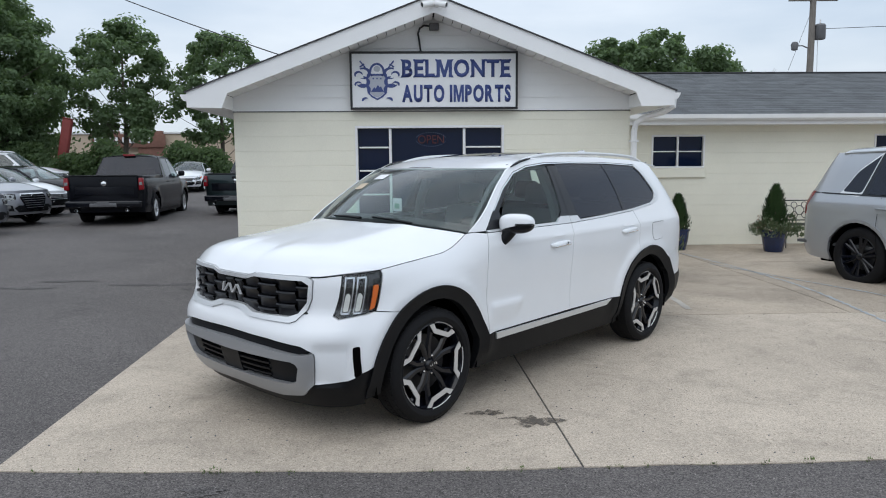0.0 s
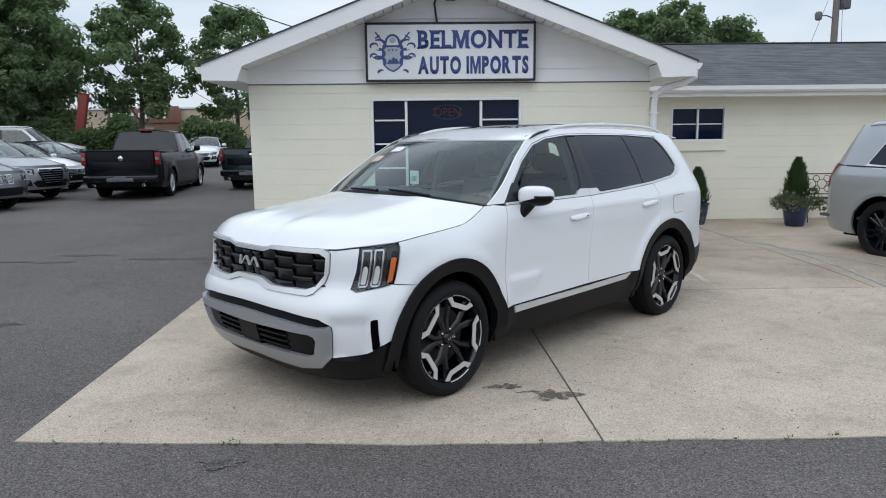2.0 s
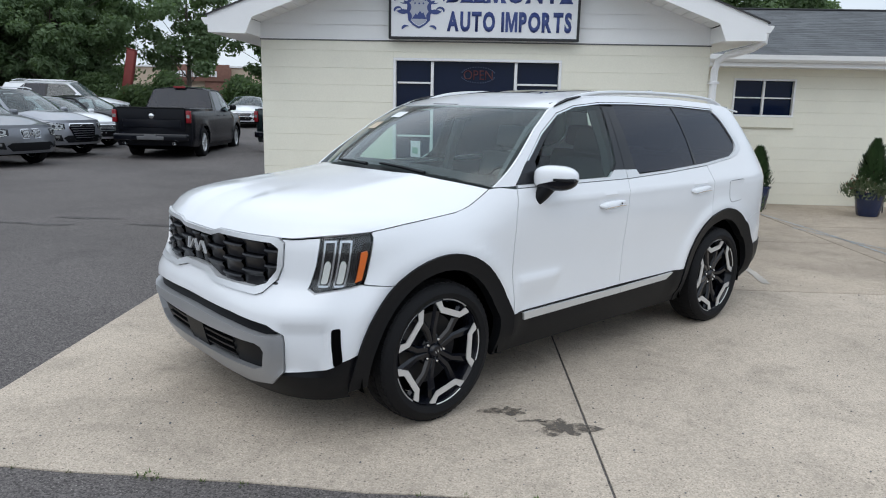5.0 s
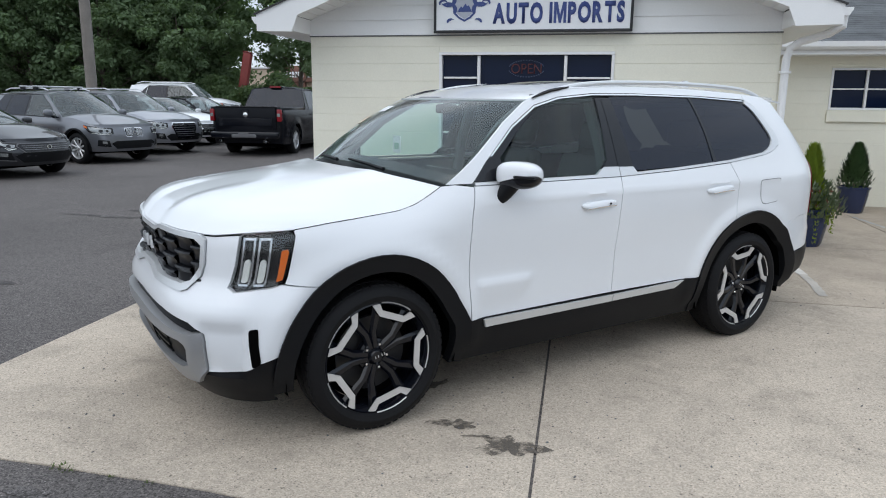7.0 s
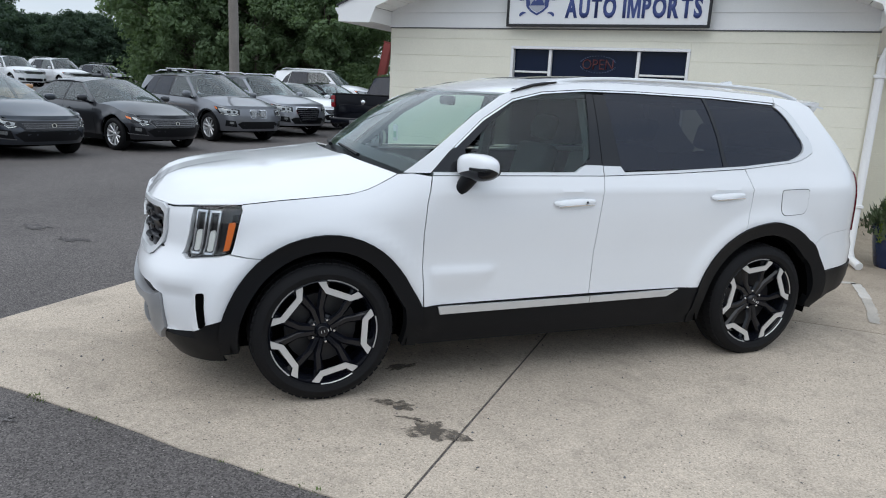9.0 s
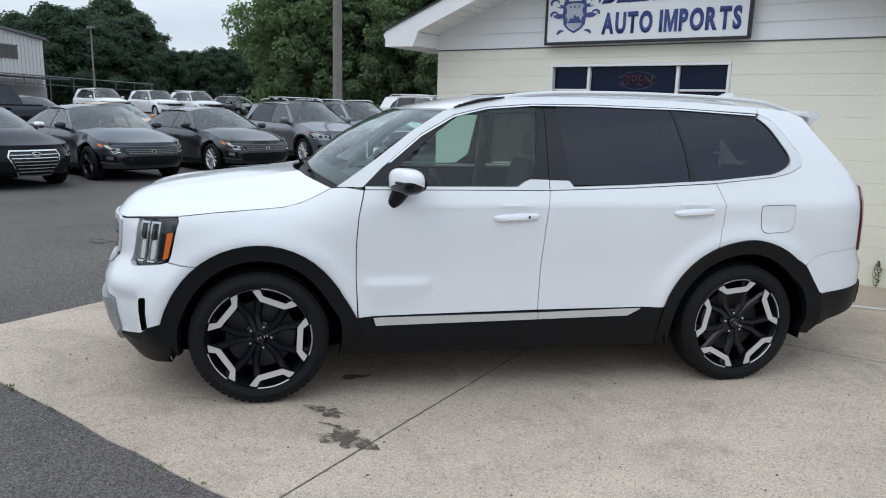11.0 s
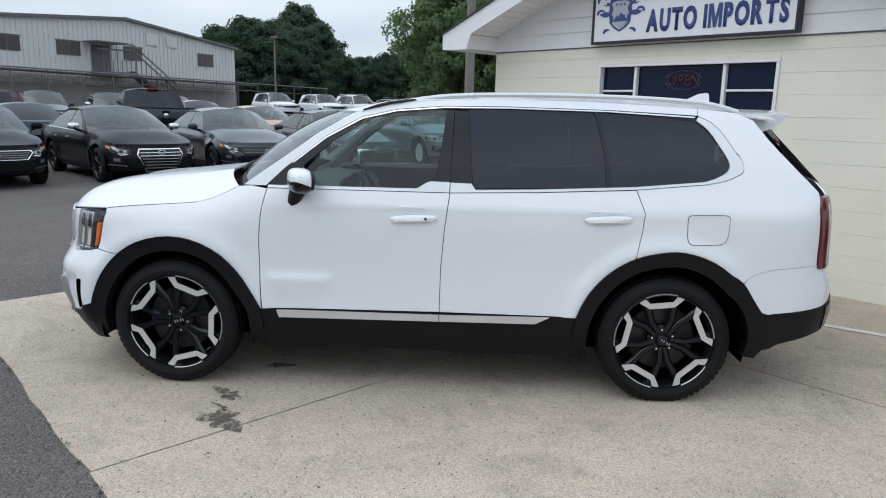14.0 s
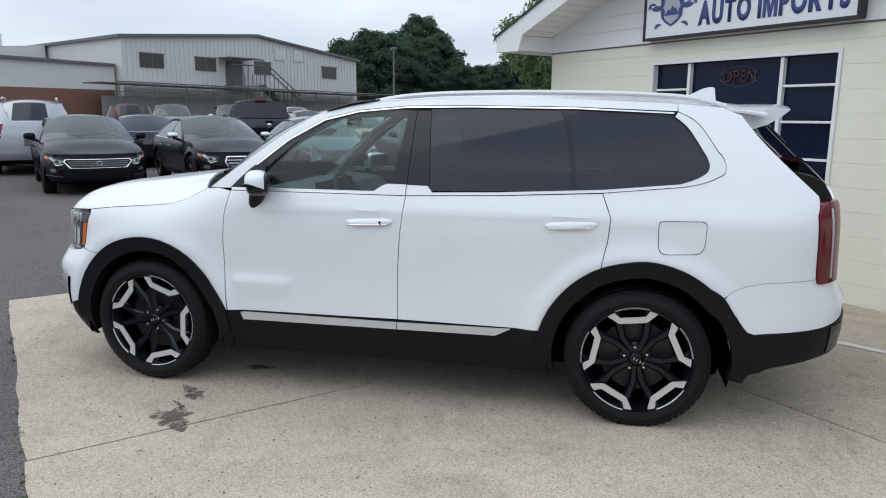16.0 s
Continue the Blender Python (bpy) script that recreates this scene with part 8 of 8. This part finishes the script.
oak = tree("broad green street tree with open crown", pose(-19.6, 44.0, 0.6, 0, 0, 180), 10.0, 3.5, 31, 60, 230, 0.150, 0.19, 0.31)
maple = tree("leafy green street tree behind the office", pose(-14.2, 46.0, 0.6), 9.9, 3.2, 32, 52, 230, 0.150, 0.17, 0.29)
dense = tree("tall dense roadside tree", pose(-26.2, 41.0, 0.6), 12.4, 4.5, 33, 110, 250, 0.155, 0.26, 0.10, "roadside wood")
young = tree("dense dark green tree of the roadside wood", pose(-31.0, 40.0, 0.6), 12.0, 4.1, 34, 110, 230, 0.155, 0.22, 0.08, "roadside wood")
far_kind = tree("far woodland tree with rounded crown", pose(-104, 62, 1.0), 17.0, 6.4, 35, 110, 220, 0.27, 0.35, 0.10, "far wood", "far_leaf")
rnd = random.Random(77)


def plant(kind, x, y, k, group="", label=""):
    o = copy_thing(kind, pose(x, y, lie(x, y) - 0.1, 0, 0, rnd.uniform(0, 360)))
    o.matrix_basis = o.matrix_basis @ Matrix.Diagonal((k * rnd.uniform(0.9, 1.1), k * rnd.uniform(0.9, 1.1), k, 1))
    return tagged(o, label, "", group)


for x, y, k, kind in ((-28.3, 45.0, 0.98, dense), (-33.0, 41.5, 1.05, dense), (-29.0, 37.5, 0.85, young), (-34.2, 36.5, 1.0, dense), (-36.5, 40.0, 1.1, young), (-33.0, 47.0, 1.2, young), (-39.5, 43.0, 1.2, dense), (-24.8, 38.5, 0.75, oak), (-31.8, 35.0, 0.7, maple), (-36.8, 38.8, 0.9, dense)):
    plant(kind, x, y, k, "roadside wood")
for k in range(26):
    ang = lerp(149.6, 157.0, (k % 13 + rnd.uniform(-0.3, 0.3)) / 12)
    rng = 108 + 14 * (k // 13) + rnd.uniform(-3, 3)
    hgt = 0.71 + rnd.uniform(-0.09, 0.06)
    plant(far_kind, 3.6 + rng * math.cos(radians(ang)), 2.5 + rng * math.sin(radians(ang)), hgt, "far wood")
for k in range(15):
    ang = lerp(138.0, 149.0, k / 14)
    rng = 118 + rnd.uniform(-4, 4)
    plant(far_kind, 3.6 + rng * math.cos(radians(ang)), 2.5 + rng * math.sin(radians(ang)), 0.54 + rnd.uniform(-0.08, 0.08), "far wood")
for k in range(14):
    ang = 161 + k * 2.6
    plant(far_kind, 3.6 + 150 * math.cos(radians(ang)), 2.5 + 150 * math.sin(radians(ang)), 0.62 + rnd.uniform(-0.06, 0.06), "far wood")
for x, y, k in ((9.6, 39.0, 0.86), (12.2, 40.5, 0.93), (14.6, 40.0, 0.84), (11.0, 42.5, 0.9), (16.2, 42.0, 0.80)):
    plant(maple, x, y, k, "trees behind the wing")
bare = thing("tree", "half-bare tree top with thin twigs behind the wing", "tree", pose(17.2, 40.0, 0.2))
twigs = bmesh.new()
tube(twigs, [(0, 0, 0), (0.1, 0, 3), (0.0, 0, 6.3)], [0.14, 0.10, 0.04], 7)
for k in range(26):
    a, z0 = rnd.uniform(0, 6.28), rnd.uniform(4.2, 6.3)
    l = rnd.uniform(0.7, 1.7)
    e = Vector((l * math.cos(a), l * math.sin(a), z0 + rnd.uniform(0.1, 1.1)))
    tube(twigs, [(0, 0, z0), Vector((0, 0, z0)).lerp(e, 0.5) + Vector((0, 0, 0.1)), e], [0.03, 0.02, 0.008], 4)
    for _ in range(2):
        tube(twigs, [Vector((0, 0, z0)).lerp(e, 0.6), e + Vector((rnd.uniform(-0.5, 0.5), rnd.uniform(-0.5, 0.5), rnd.uniform(0, 0.5)))], [0.014, 0.005], 4)
part("trunk", twigs, "bark", bare)
sparse = bmesh.new()
shrub_leaves(sparse, (0, 0, 4.8), 0.9, 1.7, 260, 0.16, rnd, False)
part("crown", sparse, "leaf", bare, fin=False)

# hedge before the storage building
hedge = bmesh.new()
for _ in range(28000):
    x = rnd.uniform(-27, -9.5)
    top = 1.9 + 0.45 * math.sin(x * 1.3) + 0.3 * math.sin(x * 3.1 + 1)
    p = Vector((x, 38.2 + (x + 18) * -0.12 + rnd.gauss(0, 0.55), lie(x, 38) + rnd.random() ** 0.6 * top))
    d = Vector((rnd.uniform(-1, 1), rnd.uniform(-1, 0.4), rnd.uniform(-0.2, 1))).normalized()
    s = d.orthogonal().normalized()
    w = rnd.uniform(0.06, 0.13)
    c = d.cross(s)
    hedge.faces.new([hedge.verts.new(p + v) for v in (s * w, c * w * 0.6, -s * w, -c * w * 0.6)])
M["hedge_leaf"] = foliage("hedge_leaves", (0.095, 0.140, 0.068))
tagged(part("hedge", hedge, "hedge_leaf", fin=False), "overgrown dark green hedge along the lot", "hedge", kind="stuff")
under = bmesh.new()
for _ in range(22000):
    t = rnd.random() * 0.68
    x, y = lerp(-24, -43, t), lerp(43.5, 31.5, t)
    p = Vector((x + rnd.gauss(0, 0.8), y + rnd.gauss(0, 0.8), lie(x, y) + rnd.random() ** 0.8 * (2.8 + 0.8 * math.sin(t * 25))))
    d = Vector((rnd.uniform(-0.4, 1), rnd.uniform(-1, 0.4), rnd.uniform(-0.2, 1))).normalized()
    s = d.orthogonal().normalized()
    w = rnd.uniform(0.08, 0.16)
    c = d.cross(s)
    under.faces.new([under.verts.new(p + v) for v in (s * w, c * w * 0.6, -s * w, -c * w * 0.6)])
tagged(part("undergrowth", under, "leaf", fin=False), "dark undergrowth along the foot of the wood", "undergrowth", kind="stuff")

# ---- far buildings ----
storage = thing("storage_building", "low tan storage building with brown piers and a pale sign", "building", pose(-27, 74, 0.8))
part("wall", boxed(-14, 22, 0, 12, 0, 4.4), "tan_wall", storage)
for x in (-9.0, -4.5, 6.5, 14.0):
    part("pier", boxed(x, x + 2.6, -0.4, 0.0, 0, 4.7, bevel=0.03), "brick_red", storage, "brown pier")
part("parapet", boxed(-14.2, 22.2, -0.15, 12.2, 4.4, 4.62, bevel=0.03), "trim", storage)
sb = part("sign_board", boxed(-9.2, -1.6, -0.55, -0.42, 3.0, 4.35, bevel=0.03), "brick_red", storage)
for k, (x, w) in enumerate(((-8.9, 2.6), (-6.0, 1.6), (-4.1, 1.4))):
    for j in range(max(3, int(w / 0.36))):
        part("sign_bar", boxed(x + j * 0.36, x + j * 0.36 + 0.26, -0.60, -0.55, 3.45, 4.05), "sign_face", sb)

WA, WC = Vector((-62.5, 11.1)), Vector((-72.4, 36.8))
along = (WC - WA).normalized()
WM = Matrix(((along.x, -along.y, 0, WA.x), (along.y, along.x, 0, WA.y), (0, 0, 1, 0.0), (0, 0, 0, 1)))
LEN = (WC - WA).length
ware = thing("warehouse", "long grey ribbed-metal warehouse with outside stair and dock canopy", "building", WM)
bm = bmesh.new()
prism(bm, [(0, 0), (LEN, 0), (LEN, 7.7), (LEN * 0.5, 9.2), (0, 8.0)], 0.0, 30.0)
part("wall", bm, "metal_wall", ware)
ribs = bmesh.new()
n = int(LEN / 0.45)
for k in range(n):
    x = k * LEN / n
    top = lerp(8.0, 9.2, x / (LEN * 0.5)) if x < LEN * 0.5 else lerp(9.2, 7.7, (x - LEN * 0.5) / (LEN * 0.5))
    box(ribs, x, x + 0.14, -0.06, 0.0, 3.2, top - 0.15)
tagged(part("ribs", ribs, "metal_wall", ware, fin=False), kind="stuff")
bm = bmesh.new()
prism(bm, [(-0.3, 7.95), (LEN * 0.5, 9.18), (LEN + 0.3, 7.62), (LEN + 0.3, 7.85), (LEN * 0.5, 9.42), (-0.3, 8.2)], -0.35, 30.3)
part("roof", bm, "plate_grey", ware)
# lower wall in the colour that holds the canopy's shade
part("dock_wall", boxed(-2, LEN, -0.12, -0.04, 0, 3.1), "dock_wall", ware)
for x0, x1 in ((1.6, 3.8), (6.9, 9.1), (13.5, 15.5), (22.3, 24.4)):
    w = part("window", boxed(x0, x1, -0.10, 0.02, 5.6, 6.75), "dusty_glass", ware)
    part("frame", boxed(x0 - 0.08, x1 + 0.08, -0.13, -0.10, 6.75, 6.87), "plate_grey", w)
    part("mullion", boxed((x0 + x1) / 2 - 0.05, (x0 + x1) / 2 + 0.05, -0.14, -0.10, 5.6, 6.75), "plate_grey", w)
for x0 in (16.0, 18.4):
    part("vent", boxed(x0, x0 + 1.3, -0.12, -0.02, 7.1, 8.2, bevel=0.04), "metal_wall", ware)
bm = bmesh.new()
prism(bm, [(-3.5, 4.10), (LEN - 0.3, 3.88), (LEN - 0.3, 3.80), (-3.5, 4.02)], -3.4, -0.2)
part("canopy", bm, "plate_grey", ware, "grey dock canopy roof")
for zz in (3.95, 3.2):
    part("fence_rail", tube(bmesh.new(), [(-3.5, -5.8, zz + 0.12), (LEN + 9, -5.8, zz - 0.14)], 0.055 if zz > 3.5 else 0.03, 6), "plate_grey", ware)
for k in range(15):
    x = -3.3 + k * (LEN + 12) / 14
    part("post", tube(bmesh.new(), [(x, -5.8, 0), (x, -5.8, 4.0)], 0.05, 6), "plate_grey", ware)
stair = part("stair_landing", boxed(9.9, 13.2, -2.0, -0.1, 4.2, 4.35), "plate_grey", ware)
part("stair_door", boxed(10.2, 12.0, -0.14, -0.02, 4.35, 6.7), "plate_grey", stair)
bm = bmesh.new()
prism(bm, [(13.2, 4.2), (17.6, 1.2), (17.6, 1.5), (13.2, 4.5)], -2.0, -1.0)
part("stair_flight", bm, "plate_grey", stair)
for up in (0.0, 0.55):
    part("stair_rail", tube(bmesh.new(), [(9.4, -2.0, 6.75 - up), (13.0, -2.0, 6.85 - up), (17.6, -2.0, 3.6 - up)], 0.07, 6), "plate_grey", stair)
part("landing_roof", boxed(9.3, 12.4, -2.2, -0.1, 6.8, 6.92), "plate_grey", stair)
for k in range(9):
    x = 13.3 + k * 0.53
    part("baluster", tube(bmesh.new(), [(x, -2.0, 4.3 - (x - 13.2) * 0.68), (x, -2.0, 6.65 - (x - 13.0) * 0.70)], 0.035, 5), "plate_grey", stair)
for k in range(8):
    x = 10.0 + k * 0.46
    part("rail_post", tube(bmesh.new(), [(x, -1.95, 4.3), (x, -1.95, 6.9 if k % 3 == 0 else 5.4)], 0.04, 5), "plate_grey", stair)
annex = thing("annex_building", "low cream metal annex beside the warehouse", "building", WM)
bm = bmesh.new()
prism(bm, [(-22, 0), (-0.2, 0), (-0.2, 5.6), (-11, 5.75), (-22, 4.8)], 1.0, 24.0)
part("wall", bm, "metal_wall", annex)
part("band", boxed(-11.2, -0.3, 0.9, 1.0, 0.0, 3.6), "brick_red", annex, "dark red lower wall")
bm = bmesh.new()
prism(bm, [(-22.3, 4.8), (-11, 5.75), (-0.2, 5.6), (-0.2, 5.8), (-11, 5.97), (-22.3, 5.0)], 0.7, 24.3)
part("roof", bm, "plate_grey", annex)
bm = bmesh.new()
prism(bm, [(-16, 5.5), (-0.3, 6.0), (-0.3, 8.0), (-16, 6.6)], 14.0, 28.0)
part("upper_wall", bm, "metal_wall", annex)
spire = thing("church_spire", "far white steeple above the roofs", "steeple", pose(4.47 + 170 * math.cos(radians(181.6)), 3.92 + 170 * math.sin(radians(181.6)), 0))
part("tower", boxed(-1.3, 1.3, -1.3, 1.3, 0, 17.0), "trim", spire)
part("steeple", lathe(bmesh.new(), [(1.1, 17.0), (0.55, 18.0), (0.12, 27.0), (0, 27.2)], 8), "trim", spire)

# ---- poles and wires ----
def street_pole(name, label, x, y, r0, h):
    t = thing(name, label, "pole", pose(x, y, lie(x, y)))
    part("shaft", lathe(bmesh.new(), [(r0, -0.2), (r0 * 0.92, h * 0.4), (r0 * 0.75, h), (0, h + 0.03)], 14), "wood_pole", t)
    return t


street_pole("utility_pole", "thick weathered grey utility pole", -15.5, 20.65, 0.175, 10.5)
lp = street_pole("lamp_post", "tall lamp post with two floodlight heads", 4.47 + 79 * math.cos(radians(153.9)), 3.92 + 79 * math.sin(radians(153.9)), 0.10, 8.0)
for sg in (-1, 1):
    part("lamp_head", boxed(sg * 0.12, sg * 0.50, -0.2, 0.2, 7.85, 8.12, bevel=0.05), "plate_grey", lp)
up = street_pole("utility_pole", "wooden utility pole with transformer and crossarm", 15.35, 30.0, 0.15, 9.6)
part("crossarm", boxed(-1.0, 1.0, -0.06, 0.06, 8.25, 8.39), "wood_pole", up)
part("transformer", lathe(bmesh.new(), [(0, 6.7), (0.2, 6.7), (0.22, 6.75), (0.22, 7.25), (0.17, 7.32), (0, 7.32)], 14), "plate_grey", up, m=Matrix.Translation((0.34, 0, 0)))
part("bushing", tube(bmesh.new(), [(0.34, 0, 7.3), (0.34, 0, 7.5)], 0.03, 6), "trim", up)
part("street_light_arm", tube(bmesh.new(), [(0, 0, 6.3), (-0.35, 0, 6.45), (-0.6, 0, 6.45)], 0.025, 6), "plate_grey", up)
part("street_light_head", lathe(bmesh.new(), [(0, 6.25), (0.12, 6.28), (0.15, 6.5), (0.1, 6.6), (0, 6.62)], 12), "plate_grey", up, m=Matrix.Translation((-0.68, 0, 0)))


def wire(label, a, c, sag, r0=0.012):
    a, c = Vector(a), Vector(c)
    pts = [a.lerp(c, t) - Vector((0, 0, sag * 4 * t * (1 - t))) for t in [k / 14 for k in range(15)]]
    return tagged(part("overhead_wire", tube(bmesh.new(), pts, r0, 5), "black_metal"), label, "wire")


wire("black overhead wire running from pole to roof", (-15.5, 20.65, 9.3), (-1.6, 14.0, 3.35), 0.25)
wire("thin overhead wire from the utility pole", (15.6, 30, 7.2), (60, 40, 12.5), 0.6)
wire("thin service wire down to the wing", (15.6, 30, 7.0), (11.0, 21.0, 3.2), 0.2, 0.009)
wire("thin guy wire beside the utility pole", (15.5, 30, 8.5), (14.0, 31.0, 3.0), 0.0, 0.008)
red = thing("red_sign_post", "faded red leaning sign post at the edge of the wood", "post", pose(-21.5, 39.5, 0.5, 0, 11, 10))
part("post", boxed(-0.24, 0.24, -0.2, 0.2, 0, 4.0, bevel=0.06), "red_paint", red)
part("cap", boxed(-0.26, 0.26, -0.22, 0.22, 4.0, 4.06, bevel=0.02), "red_paint", red)
